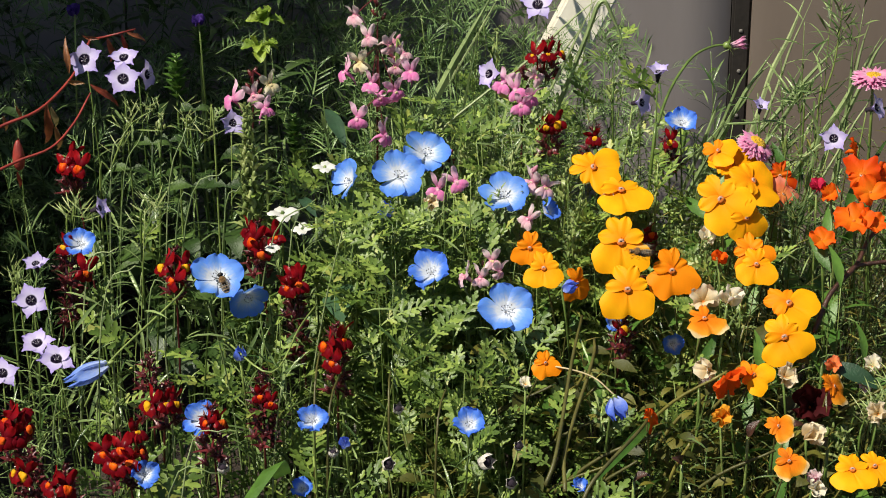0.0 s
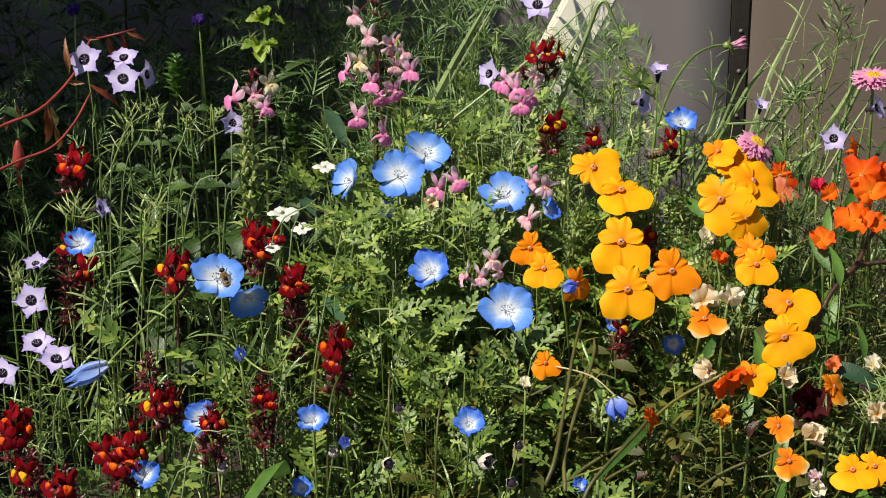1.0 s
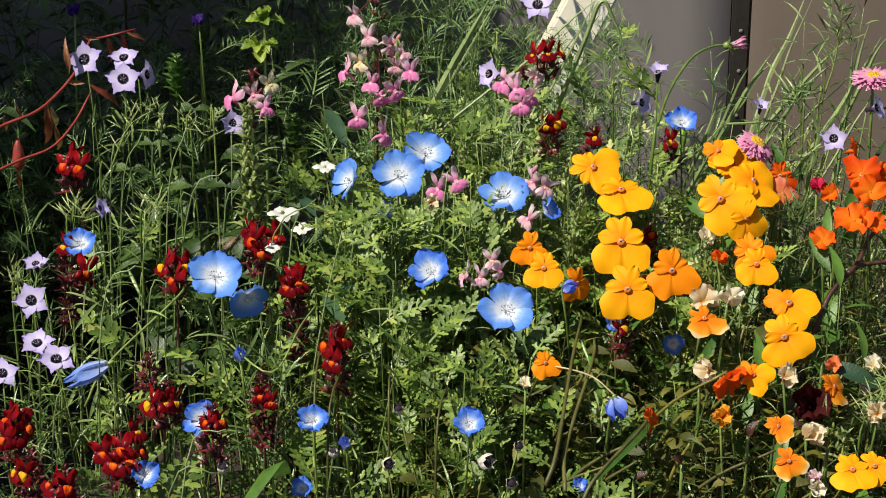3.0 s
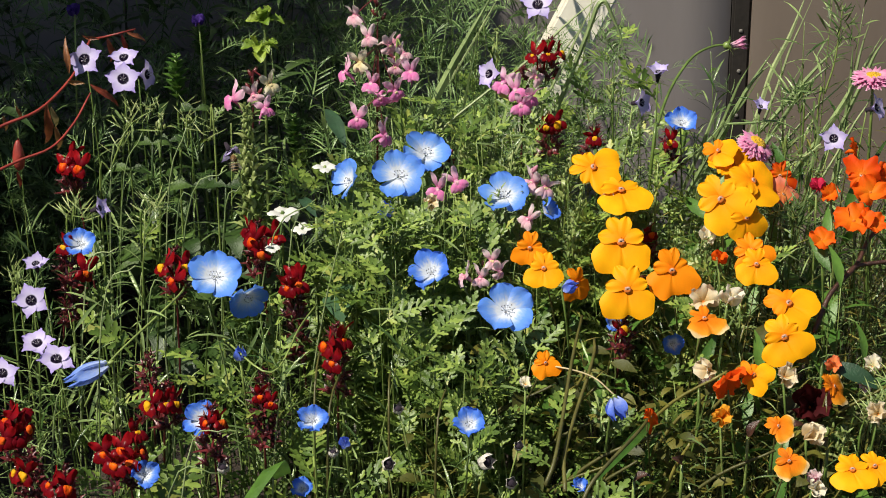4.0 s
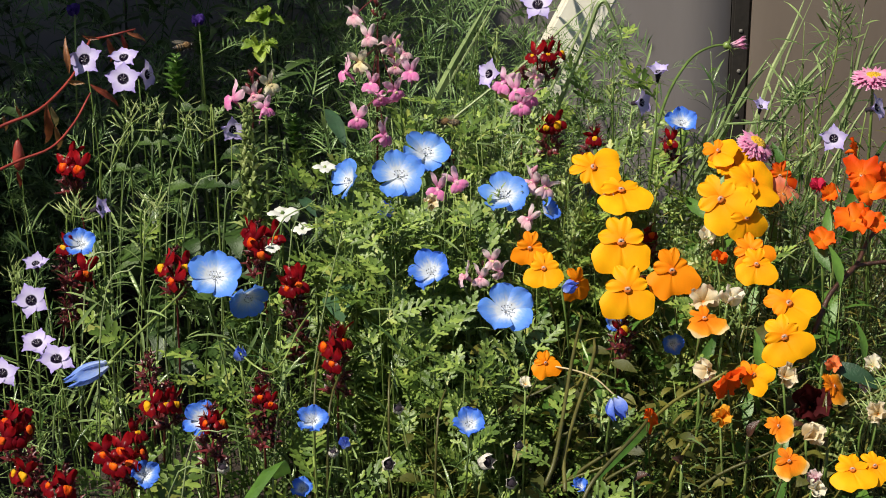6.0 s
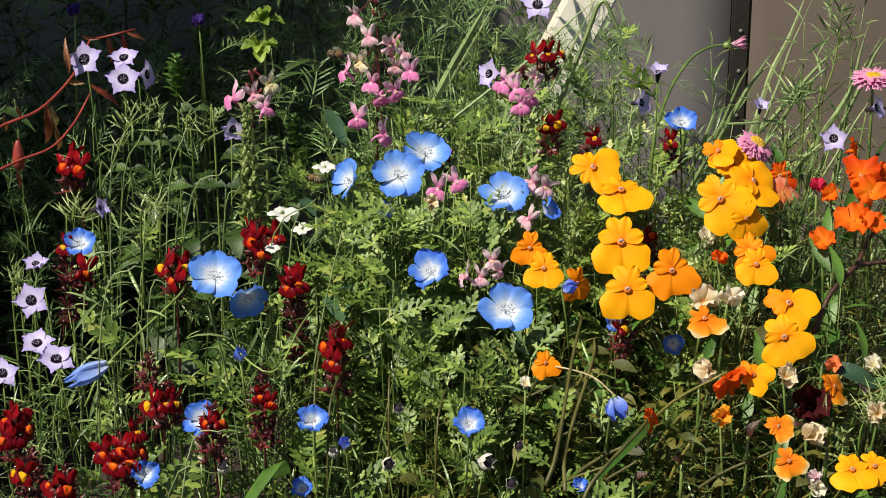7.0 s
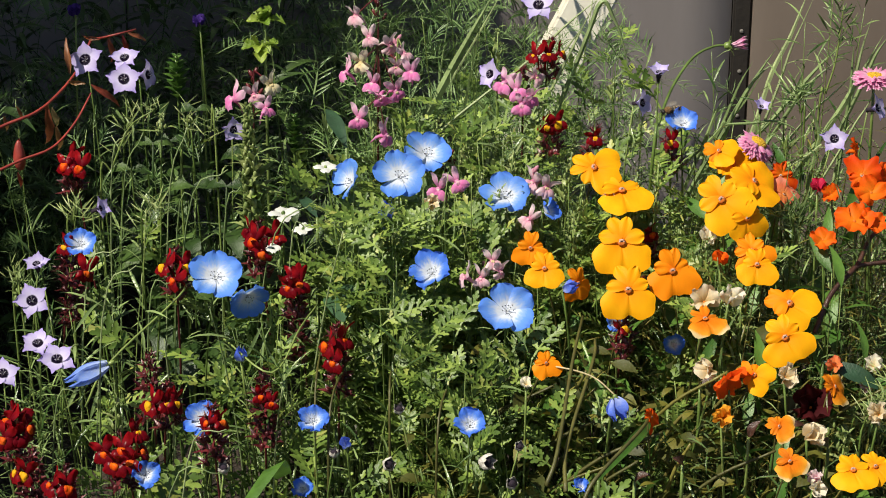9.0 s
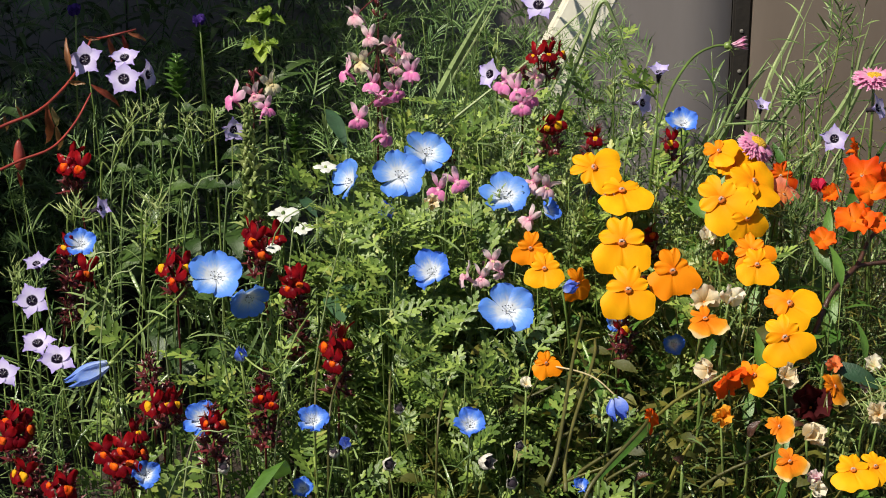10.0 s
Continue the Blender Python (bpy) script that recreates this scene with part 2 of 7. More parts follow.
def eased(points, n=5):
    """A smooth line through the points."""
    p = [Vector(q) for q in points]
    p = [p[0] * 2 - p[1]] + p + [p[-1] * 2 - p[-2]]
    out = []
    for i in range(1, len(p) - 2):
        a, b, c, d = p[i - 1:i + 3]
        for k in range(n):
            t = k / n
            out.append(0.5 * (2 * b + (c - a) * t + (2 * a - 5 * b + 4 * c - d) * t * t + (3 * b - a - 3 * c + d) * t ** 3))
    return out + [p[-2]]


def egg(rx, ry, rz, segs=10, rings=7, taper=0.0):
    v, f = [(0, 0, -rz)], []
    for i in range(1, rings):
        a = math.pi * i / rings - math.pi / 2
        k = 1 - taper * math.sin(a)
        v += [(rx * math.cos(a) * k * math.cos(b), ry * math.cos(a) * k * math.sin(b), rz * math.sin(a)) for b in [math.tau * j / segs for j in range(segs)]]
    v.append((0, 0, rz))
    for j in range(segs):
        f.append((0, 1 + (j + 1) % segs, 1 + j))
        for i in range(rings - 2):
            q = 1 + i * segs
            f.append((q + j, q + (j + 1) % segs, q + segs + (j + 1) % segs, q + segs + j))
        f.append((len(v) - 1, 1 + (rings - 2) * segs + j, 1 + (rings - 2) * segs + (j + 1) % segs))
    return v, f


def sheet(length, width, lift, nu=6, nv=6, notch=0.0, wave=0.0, phase=0.0, round_off=0.2, ragged=0.0):
    """A petal along +y from its foot: width(t) is its half width, lift(t, s) its height."""
    v, f = [], []
    for i in range(nv + 1):
        t = i / nv
        for j in range(nu + 1):
            s = j / nu * 2 - 1
            w = width(t) + length * 0.01
            y = length * t - notch * length * max(0, t - 0.6) / 0.4 * math.exp(-(s * 3) ** 2) - length * round_off * t ** 3 * s * s + length * ragged * t ** 4 * math.sin(s * 7 + phase * 3)
            z = lift(t, s) + wave * t * t * math.sin(phase + s * 5.0 + t * 2)
            v.append((w * s, y, z))
    for i in range(nv):
        for j in range(nu):
            a = i * (nu + 1) + j
            f.append((a, a + 1, a + nu + 2, a + nu + 1))
    return v, f


def blade(length, width, bend=0.3, fold=0.25, segs=5, tip=1.0, twist=0.0, broad=0.4):
    """A leaf along +y with a crease down its middle, bending towards -z."""
    v, f = [], []
    for i in range(segs + 1):
        t = i / segs
        w = width * 0.5 * (t / broad) ** 0.6 if t < broad else width * 0.5 * (1 - ((t - broad) / (1 - broad)) ** 1.6) ** tip
        a = bend * t
        y, z = length * t * math.cos(a * 0.6), -length * t * math.sin(a * 0.6) * t
        c, s = math.cos(twist * t), math.sin(twist * t)
        for side in (-1, 0, 1):
            h = abs(side) * w * fold
            v.append((side * w * c - h * s, y, z + h * c + side * w * s))
    for i in range(segs):
        for k in (0, 1):
            a = i * 3 + k
            f.append((a, a + 1, a + 4, a + 3))
    return v, f


def cut_leaf(length, pairs=5, lobe=0.34, bend=0.5, teeth=True, droop=0.2):
    """A leaf cut to its rib into paired, toothed lobes, with a toothed lobe at its end."""
    shape = random.Random(pairs * 31 + int(length * 1e4))
    s = Shape()

    def spine(t):
        return Vector((0, length * t * math.cos(bend * t * 0.6), -length * t * t * math.sin(bend * 0.6)))

    w = length * 0.022
    pts = [spine(i / 5) for i in range(6)]
    s.add([p + Vector((k * w, 0, 0)) for p in pts for k in (-1, 1)], [(2 * i, 2 * i + 1, 2 * i + 3, 2 * i + 2) for i in range(5)])

    def add_lobe(at, size, angle, tilt):
        a = size
        sag, trough = droop * (0.3 + 0.9 * shape.random()), 0.15 + 0.25 * shape.random()
        out = [(-0.09, 0), (-0.13, 0.34), (-0.24, 0.48), (-0.23, 0.62), (-0.12, 0.62), (-0.15, 0.84), (-0.07, 0.99), (0.05, 1.0), (0.14, 0.86), (0.12, 0.68), (0.24, 0.70), (0.28, 0.57), (0.14, 0.38), (0.09, 0)]
        if not teeth:
            out = [(-0.08, 0), (-0.16, 0.45), (-0.10, 0.9), (0, 1), (0.10, 0.9), (0.16, 0.45), (0.08, 0)]
        n = len(out)
        m = Matrix.Translation(at) @ Euler((0, tilt, angle)).to_matrix().to_4x4()
        v = [(x * a, y * a, -sag * a * y * y + abs(x) * a * trough) for x, y in out] + [(0, a * 0.35, 0.0)]
        s.add(v, [(i, i + 1, n) for i in range(n - 1)] + [(n - 1, 0, n)], m)

    for i in range(pairs):
        t = 0.25 + 0.62 * i / max(pairs - 1, 1)
        size = length * lobe * (0.75 + 0.5 * math.sin(math.pi * (i + 0.7) / pairs)) * 0.85
        for side in (-1, 1):
            add_lobe(spine(t), size, side * -(1.05 - 0.25 * t) + shape.uniform(-0.12, 0.12), side * -0.25 + shape.uniform(-0.18, 0.18))
    add_lobe(spine(0.93), length * lobe * 0.95, 0, 0)
    return s.v, s.f


def facing(p, az, el, roll=0):
    """A flower's pose: its own +z looks out of it, towards az (0: the path side, 90: to +x), el above the level."""
    a, e = radians(az), radians(el)
    z = Vector((math.sin(a) * math.cos(e), -math.cos(a) * math.cos(e), math.sin(e)))
    x = Vector((math.cos(a), math.sin(a), 0))
    m = Matrix((x, z.cross(x), z)).transposed().to_4x4()
    return Matrix.Translation(p) @ m @ pose(0, 0, 0, 0, 0, roll)


def part(name, mesh, parent, m=None, label=""):
    ob = new(name, mesh)
    ob.parent = parent
    if m is not None:
        ob.matrix_basis = m
    if label:
        ob["label"] = label
    return ob


def thing(name, at, label, category, group=""):
    ob = new(name)
    ob.empty_display_size = 0.01
    ob.location = at
    return tagged(ob, label, category, group)


def stalk(owner, a, b, r0, r1, mat, bow=(0, 0, 0), name="stem", n=8, label=""):
    return part(name, Shape().add(*tube(arc(a, b, bow, n), r0, r1)).mesh(name, mat), owner, None, label)


def slab(x0, x1, y0, y1, z0, z1, bevel=0.0):
    bm = bmesh.new()
    bmesh.ops.create_cube(bm, size=1.0, matrix=Matrix.Translation(((x0 + x1) / 2, (y0 + y1) / 2, (z0 + z1) / 2)) @ Matrix.Diagonal((x1 - x0, y1 - y0, z1 - z0, 1)))
    if bevel:
        bmesh.ops.bevel(bm, geom=bm.edges[:], offset=bevel, segments=2, affect="EDGES")
    return bm


def mesh_of(bm, name, mat):
    d = bpy.data.meshes.new(name)
    bm.to_mesh(d)
    bm.free()
    d.materials.append(mat)
    return d


rng = random.Random(7)
BLOOMS = []


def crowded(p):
    """True between an open flower and camera or sun; leaves are kept out there."""
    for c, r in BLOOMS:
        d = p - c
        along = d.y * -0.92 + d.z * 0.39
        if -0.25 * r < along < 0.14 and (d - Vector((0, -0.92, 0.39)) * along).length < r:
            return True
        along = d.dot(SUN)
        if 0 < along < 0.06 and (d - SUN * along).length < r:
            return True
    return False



def jitter(a):
    return rng.uniform(-a, a)


# ---- setting ----


def ground_height(x, y):
    return 0.012 * noise.noise(Vector((x * 9, y * 9, 0))) + 0.006 * noise.noise(Vector((x * 40, y * 40, 3)))


s = Shape()
line = [-60, -20, -6, -2.5, -1.2] + [-0.8 + 0.04 * i for i in range(41)] + [1.2, 2.5, 6, 20, 60]
rows = [-60, -20, -5, -1, 0.3] + [0.7 + 0.04 * i for i in range(41)] + [2.7, 4, 8, 20, 60]
s.add([(x, y, ground_height(x, y)) for y in rows for x in line],
      [(j * 51 + i, j * 51 + i + 1, (j + 1) * 51 + i + 1, (j + 1) * 51 + i) for j in range(len(rows) - 1) for i in range(50)])
ground = tagged(new("ground", s.mesh("ground", SOIL)), "dark crumbly garden soil under the flower bed", "soil", kind="structure")


def fence():
    """Panels behind the bed: smooth, slightly bowed sheets on a dark drilled upright."""
    wall = thing("wall_back", (0, 2.0, 0), "grey and brown weathered panels on a dark upright behind the flowers", "wall")
    wall["kind"] = "structure"

    def bowed(x0, x1, y0, depth, mat, name, roll=0.0):
        n, v, f = 60, [], []
        for back in (0, 1):
            for z in (0.0, 0.4, 0.9, 1.4):
                for i in range(n + 1):
                    t = i / n
                    v.append((x0 + (x1 - x0) * t, y0 + back * 0.02 - depth * math.sin(math.pi * t) ** 0.7 + roll * max(0.0, (t - 0.92) / 0.08) ** 2, z))
        w = n + 1
        for back in (0, 1):
            for k in range(3):
                for i in range(n):
                    a = back * 4 * w + k * w + i
                    f.append((a, a + 1, a + w + 1, a + w) if not back else (a + 1, a, a + w, a + w + 1))
        sheet_shape = Shape().add(v, f)
        for i, order in ((0, (0, 1, 3, 2)), (n, (0, 2, 3, 1))):
            ends = [v[i], v[3 * w + i], v[4 * w + i], v[7 * w + i]]
            sheet_shape.add(ends, [order])
        return part(name, sheet_shape.mesh(name, mat), wall)

    bowed(-0.30, 0.2745, 0.0, 0.011, PANEL, "panel", 0.010)
    bowed(0.2935, 0.95, -0.002, 0.01, PANEL_BROWN, "panel")
    bowed(-0.75, -0.302, 0.0, 0.02, PANEL, "panel")
    bowed(0.984, 1.7, 0.0, 0.02, PANEL, "panel")
    post = part("post", mesh_of(slab(0.2755, 0.293, 0.003, 0.03, 0, 1.42, 0.002), "post", POST), wall)
    bolt = Shape().add(*egg(0.0022, 0.0022, 0.0008, 8, 5), Matrix.Rotation(math.pi / 2, 4, "X")).mesh("bolt", METAL)
    part("post", mesh_of(slab(0.951, 0.983, -0.004, 0.03, 0, 1.42, 0.002), "post", POST), wall)
    for z in (0.130, 0.175, 0.215, 0.255, 0.305):
        part("bolt", bolt, post, pose(0.284, 0.0026, z))


fence()


def shade_wall():
    """An unseen wall, added beside the far end of the bed to shade it."""
    bm = slab(-0.87, -0.75, 1.19, 3.2, 0, 1.60, 0.006)
    return tagged(new("wall_unseen_shade", mesh_of(bm, "wall_unseen_shade", SHADE_WALL)), "unseen dark wall added beside the bed to shade its back", "wall", kind="structure")


shade_wall()


def brace():
    b = thing("plank", (-0.083, 1.594, 0), "cream painted wooden plank leaning against the panels", "plank")
    bm = slab(-0.008, 0.030, -0.009, 0.009, 0.0, 1.25, 0.002)
    part("board", mesh_of(bm, "board", CREAM_PAINT), b, pose(0, 0, -0.01, -20, 30, 0))


brace()

# ---- foliage in bulk ----


def stuff(name, template, poses, mat, label, category):
    """Many copies of one small shape in a single mesh."""
    v, f = template
    v = np.array([tuple(p) for p in v])
    tri = []
    for q in f:
        tri += [(q[0], q[k], q[k + 1]) for k in range(1, len(q) - 1)]
    tri = np.array(tri)
    m = np.array([[tuple(r) for r in p] for p in poses])
    co = np.einsum("nij,vj->nvi", m[:, :3, :3], v) + m[:, None, :3, 3]
    idx = (tri[None] + (np.arange(len(m)) * len(v))[:, None, None]).reshape(-1)
    d = bpy.data.meshes.new(name)
    d.vertices.add(co.shape[0] * co.shape[1])
    d.vertices.foreach_set("co", co.reshape(-1).astype(np.float32))
    d.loops.add(len(idx))
    d.loops.foreach_set("vertex_index", idx.astype(np.int32))
    d.polygons.add(len(idx) // 3)
    d.polygons.foreach_set("loop_start", np.arange(0, len(idx), 3, dtype=np.int32))
    d.polygons.foreach_set("use_smooth", np.ones(len(idx) // 3, dtype=bool))
    d.update(calc_edges=True)
    d.materials.append(mat)
    return tagged(new(name, d), label, category, kind="stuff")


def canopy(x, y):
    """How high the leaves stand: low in front, rising towards the back, low again before the panels."""
    z = 0.165 + 0.51 * (y - 1.12)
    clear = max(0.0, min(1.0, (x - 0.02) / 0.08))
    if y > 1.50:
        z = 0.359 + 0.10 * max(0.0, min(1.0, (y - 1.60) / 0.12)) * (1 - clear) - 1.1 * clear * (y - 1.50) - 0.25 * (1 - clear) * min(0.1, y - 1.50)
    if x > 0.06 and y > 1.40:
        z -= min(1.0, (x - 0.06) / 0.06) * min(1.0, (y - 1.40) / 0.1) * 0.06
    if x < -0.06 and y > 1.34:
        z -= 0.055 * min(1.0, (-0.06 - x) / 0.08) * min(1.0, (y - 1.34) / 0.1) * (1.0 if y < 1.6 else 0.4)
    z -= 0.075 * max(0.0, min(1.0, (1.22 - y) / 0.1))
    if x < -0.325 and y > 1.6:
        z -= 0.22 * min(1.0, (-0.325 - x) / 0.04)
    return max(0.05, z + 0.03 * noise.noise(Vector((x * 12, y * 12, 5))))


def share_fern(x, y):
    """Cut leaves rule the middle of the bed, needle leaves the -x side, olive scrub the +x side."""
    return max(0.0, min(1.0, 1.0 - abs(x - 0.05) / 0.17)) + 0.35 * noise.noise(Vector((x * 8, y * 8, 1)))


def feather(length):
    """A leaf cut into fine threads."""
    s = Shape()
    s.add(*blade(length, length * 0.03, 0.5, 0.2, 4))
    for k in range(7):
        t = 0.22 + 0.11 * k
        for side in (-1, 1):
            size = length * (0.42 - 0.25 * abs(t - 0.45))
            root = Matrix.Translation((0, length * t * 0.97, -length * t * t * 0.25)) @ pose(0, 0, 0, 20 + jitter(35), 0, side * -(42 + jitter(18)))
            s.add(*blade(size, size * 0.075, 0.3, 0.2, 2), root)
            for u, v in ((0.4, 30), (0.65, -28)):
                s.add(*blade(size * 0.5, size * 0.07, 0.2, 0.2, 1), root @ pose(0, size * u, 0, 10, 0, v))
    return s.v, s.f


def bulk():
    r = random.Random(11)
    fern, needle, olive, deep, fine, low = [], [], [], [], [], []
    stems, deep_stems, bronze = [], [], []
    for _ in range(8000):
        x, y = r.uniform(-0.58, 0.58), r.uniform(0.92, 1.94)
        top = canopy(x, y)
        if r.random() < (0.97 if y < 1.14 else 0.62 if x > 0.17 and 1.16 < y < 1.30 else 0.97 if x > 0.08 and y < 1.18 else 0.9 if x > 0.08 and y < 1.21 else 0.95 if x > 0.01 and y < 1.18 else 0.9 if y < 1.21 else 0.78 if y < 1.29 else 0.86 if x < -0.2 and 1.28 < y < 1.36 else 0.82 if x < -0.1 and y < 1.36 else 0.96 if -0.15 < x < -0.06 and y < 1.6 else 0.94 if x < -0.08 and y < 1.6 else 0.3 if y < 1.56 else 0.0):
            continue
        if (x > 0.055 and y > 1.68) or (x > -0.02 and y > 1.80) or (-0.20 < x < -0.085 and y > 1.44 and r.random() < 0.55) or (-0.14 < x < -0.03 and 1.50 < y < 1.75 and r.random() < 0.25):
            continue
        back = y > 1.56 + r.uniform(-0.03, 0.03) and x < 0.12
        p = Vector((x, y, 0))
        lean = Vector((r.gauss(0, 0.42 if x < 0 else 0.26), r.gauss(-0.10, 0.22), 1)).normalized()
        high = top * r.uniform(0.72, 1.06)
        scrub = x > 0.14 + r.gauss(0, 0.05) and y < 1.5
        ferny = not scrub and not (x > 0.09 and y < 1.32) and not (x > -0.02 and y < 1.23 and r.random() < 0.75) and r.random() < share_fern(x, y)
        if r.random() < (0.1 if back else 0.45 if x > -0.08 else 0.12 if y < 1.30 else 0.08):
            (deep_stems if back else bronze if scrub or (x > 0.05 and y < 1.3) else stems).append(Matrix.LocRotScale(p, Vector((0, 0, 1)).rotation_difference(lean) @ Quaternion((0, 0, 1), r.uniform(0, 6.28)), (1, 1, high * 0.93)))
        if back and ((-0.13 < x < -0.05 and y < 1.66) or (x < -0.05 and r.random() < 0.10)):
            continue
        elif back:
            for _k in range(r.randint(3, 6)):
                at = p + lean * high * r.uniform(0.45, 1.0)
                m = Matrix.LocRotScale(at, Euler((r.uniform(-0.2, 0.9), r.uniform(-0.4, 0.4), r.uniform(0, 6.28))), Vector((1, 1, 1)) * r.uniform(0.6, 1.4))
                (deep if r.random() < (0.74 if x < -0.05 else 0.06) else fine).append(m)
        elif ferny and 0.06 < x < 0.15 and 1.2 < y < 1.38 and r.random() < 0.55:
            continue
        elif ferny and x < -0.045 and y > 1.36:
            continue
        elif ferny and noise.noise(Vector((x * 24, y * 24, 9))) < -0.10:
            continue
        elif ferny:
            for _k in range(r.randint(4, 6)):
                at = p + lean * high * r.uniform(0.62, 1.0)
                m = Matrix.LocRotScale(at, Euler((r.uniform(0.25, 1.35), r.uniform(-0.6, 0.6), r.gauss(0.25, 1.0))), Vector((1, 1, 1)) * r.uniform(0.55, 1.2))
                fern.append(m)
        elif x < -0.02 and noise.noise(Vector((x * 20, y * 20, 4))) < -0.16:
            continue
        else:
            n = r.randint(15, 25)
            for k in range(n):
                t = 0.5 + 0.52 * k / n
                at = p + lean * high * t
                m = Matrix.LocRotScale(at, Euler((r.uniform(-0.1, 1.0), r.uniform(-0.3, 0.3), k * 2.4 + r.uniform(-0.3, 0.3))), Vector((1, 1, 1)) * r.uniform(0.6, 1.3) * (1.1 - 0.35 * t))
                (olive if scrub and r.random() < (0.85 if y < 1.32 else 0.5) else needle).append(m)
    for _ in range(620):
        x, y = r.uniform(-0.02, 0.26), r.uniform(1.12, 1.27)
        if noise.noise(Vector((x * 22, y * 22, 17))) > -0.12:
            low.append(Matrix.LocRotScale((x, y, canopy(x, y) * r.uniform(0.68, 0.95)), Euler((r.uniform(-0.2, 0.9), r.uniform(-0.8, 0.8), r.uniform(0, 6.28))), Vector((1, 1, 1)) * r.uniform(0.5, 1.25)))
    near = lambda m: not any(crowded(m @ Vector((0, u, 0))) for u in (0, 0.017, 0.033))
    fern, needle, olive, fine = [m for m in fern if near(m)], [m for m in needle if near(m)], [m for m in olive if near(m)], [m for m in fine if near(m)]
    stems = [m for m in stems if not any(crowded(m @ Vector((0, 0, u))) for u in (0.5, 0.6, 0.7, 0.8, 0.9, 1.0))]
    stuff("curled_leaf_foliage", cut_leaf(0.024, 4, lobe=0.34, bend=1.1, droop=0.3), fern[1::2], FERN, "small curled green cut leaves close to the stems", "foliage")
    stuff("cut_leaf_foliage", cut_leaf(0.034, 5, lobe=0.31, bend=0.7), fern[::2], FERN, "bright green deeply cut leaves of the blue flowers", "foliage")
    stuff("needle_leaf_foliage", blade(0.028, 0.0018, 0.45, 0.3, 3, twist=0.5), needle, NEEDLE, "thin green needle-like leaves crowding the bed", "foliage")
    stuff("olive_leaf_foliage", blade(0.020, 0.0015, 0.25, 0.25, 3), olive, OLIVE, "olive green narrow leaves among the orange flowers", "foliage")
    stuff("low_leaf_foliage", blade(0.019, 0.0085, 0.6, 0.2, 5, broad=0.5), [m for m in low if near(m)], LOW_LEAF, "small soft green leaves low under the orange flowers", "foliage")
    stuff("shade_leaf_foliage", blade(0.030, 0.0060, 0.8, 0.25, 6), deep, SHADE_LEAF, "leaves at the back, their green darkened to read as shade", "foliage")
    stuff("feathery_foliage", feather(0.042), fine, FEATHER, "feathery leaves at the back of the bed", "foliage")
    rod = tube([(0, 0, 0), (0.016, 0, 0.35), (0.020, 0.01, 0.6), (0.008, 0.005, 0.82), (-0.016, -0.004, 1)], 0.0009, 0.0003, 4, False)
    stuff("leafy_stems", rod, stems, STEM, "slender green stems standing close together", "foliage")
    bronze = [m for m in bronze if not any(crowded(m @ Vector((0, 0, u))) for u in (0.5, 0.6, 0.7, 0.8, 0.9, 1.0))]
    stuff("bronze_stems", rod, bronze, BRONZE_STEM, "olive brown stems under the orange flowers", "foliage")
    # Same rods as the sunlit stems, in the green darkened for shade.
    stuff("shaded_stems", rod, deep_stems, SHADE_LEAF, "stems at the back, their green darkened to read as shade", "foliage")


# ---- flowers ----

def NEMO_WIDTH(t):
    """Half the width of a nemophila petal: a wedge that ends in a round lobe."""
    return 0.0083 * ((t / 0.62) ** 0.80 if t < 0.62 else math.sqrt(max(0.10, 1 - ((t - 0.62) / 0.40) ** 2)))



NEMO_PETALS = [Shape().add(*sheet(0.0175, NEMO_WIDTH, lambda t, s, c=c: 0.0046 * t ** 1.3 + (c - 0.0012) * t * s * s - 0.0018 * t ** 4, 8, 11, 0.03, 0.0009, ph, 0.05)).mesh("petal", BLUE)
               for c, ph in ((0.0022, 0), (0.0030, 2), (0.0014, 4))]
NEMO_DEEP = [Shape().add(*sheet(0.0175, lambda t: NEMO_WIDTH(t) * 0.88, lambda t, s, c=c: 0.0050 * t ** 1.3 + c * t * s * s - 0.0030 * t ** 4, 8, 11, 0.05, 0.0014, ph, 0.06)).mesh("petal", DEEP_BLUE)
             for c, ph in ((0.0012, 1), (0.0022, 3), (0.0002, 5))]
CUT = Shape().add(*cut_leaf(0.04, 5, lobe=0.30, bend=0.7)).mesh("leaf", FERN)


def stamens_mesh():
    s = Shape()
    for k in range(9):
        a, tip = k * 2.39, 0.0020 + 0.0016 * (k % 3) / 2
        s.add(*tube([(0, 0, 0), (math.cos(a) * tip * 0.6, math.sin(a) * tip * 0.6, 0.0028), (math.cos(a) * tip, math.sin(a) * tip, 0.0040)], 0.00022, 0.00016, 4))
    return s.mesh("stamen_tuft", FILAMENT)


def anthers_mesh():
    s = Shape()
    for k in range(9):
        a, tip = k * 2.39, 0.0020 + 0.0016 * (k % 3) / 2
        s.add(*egg(0.0003, 0.0006, 0.0003, 6, 4), Matrix.Translation((math.cos(a) * tip, math.sin(a) * tip, 0.0042)) @ pose(0, 0, 0, 0, 0, k * 137))
    return s.mesh("anther_tuft", ANTHER)


def calyx_mesh(r, length, mat, n=5, lift=35):
    s = Shape().add(*egg(r * 0.5, r * 0.5, r * 0.5, 8, 5), Matrix.Translation((0, 0, -r * 0.35)))
    for k in range(n):
        s.add(*blade(length, length * 0.32, 0.2, 0.2, 3), pose(0, 0, -r * 0.5, lift, 0, 360 * k / n))
    return s.mesh("calyx", mat)


STAMENS, ANTHERS = stamens_mesh(), anthers_mesh()
NEMO_CALYX = calyx_mesh(0.0035, 0.007, STEM, 5, -12)


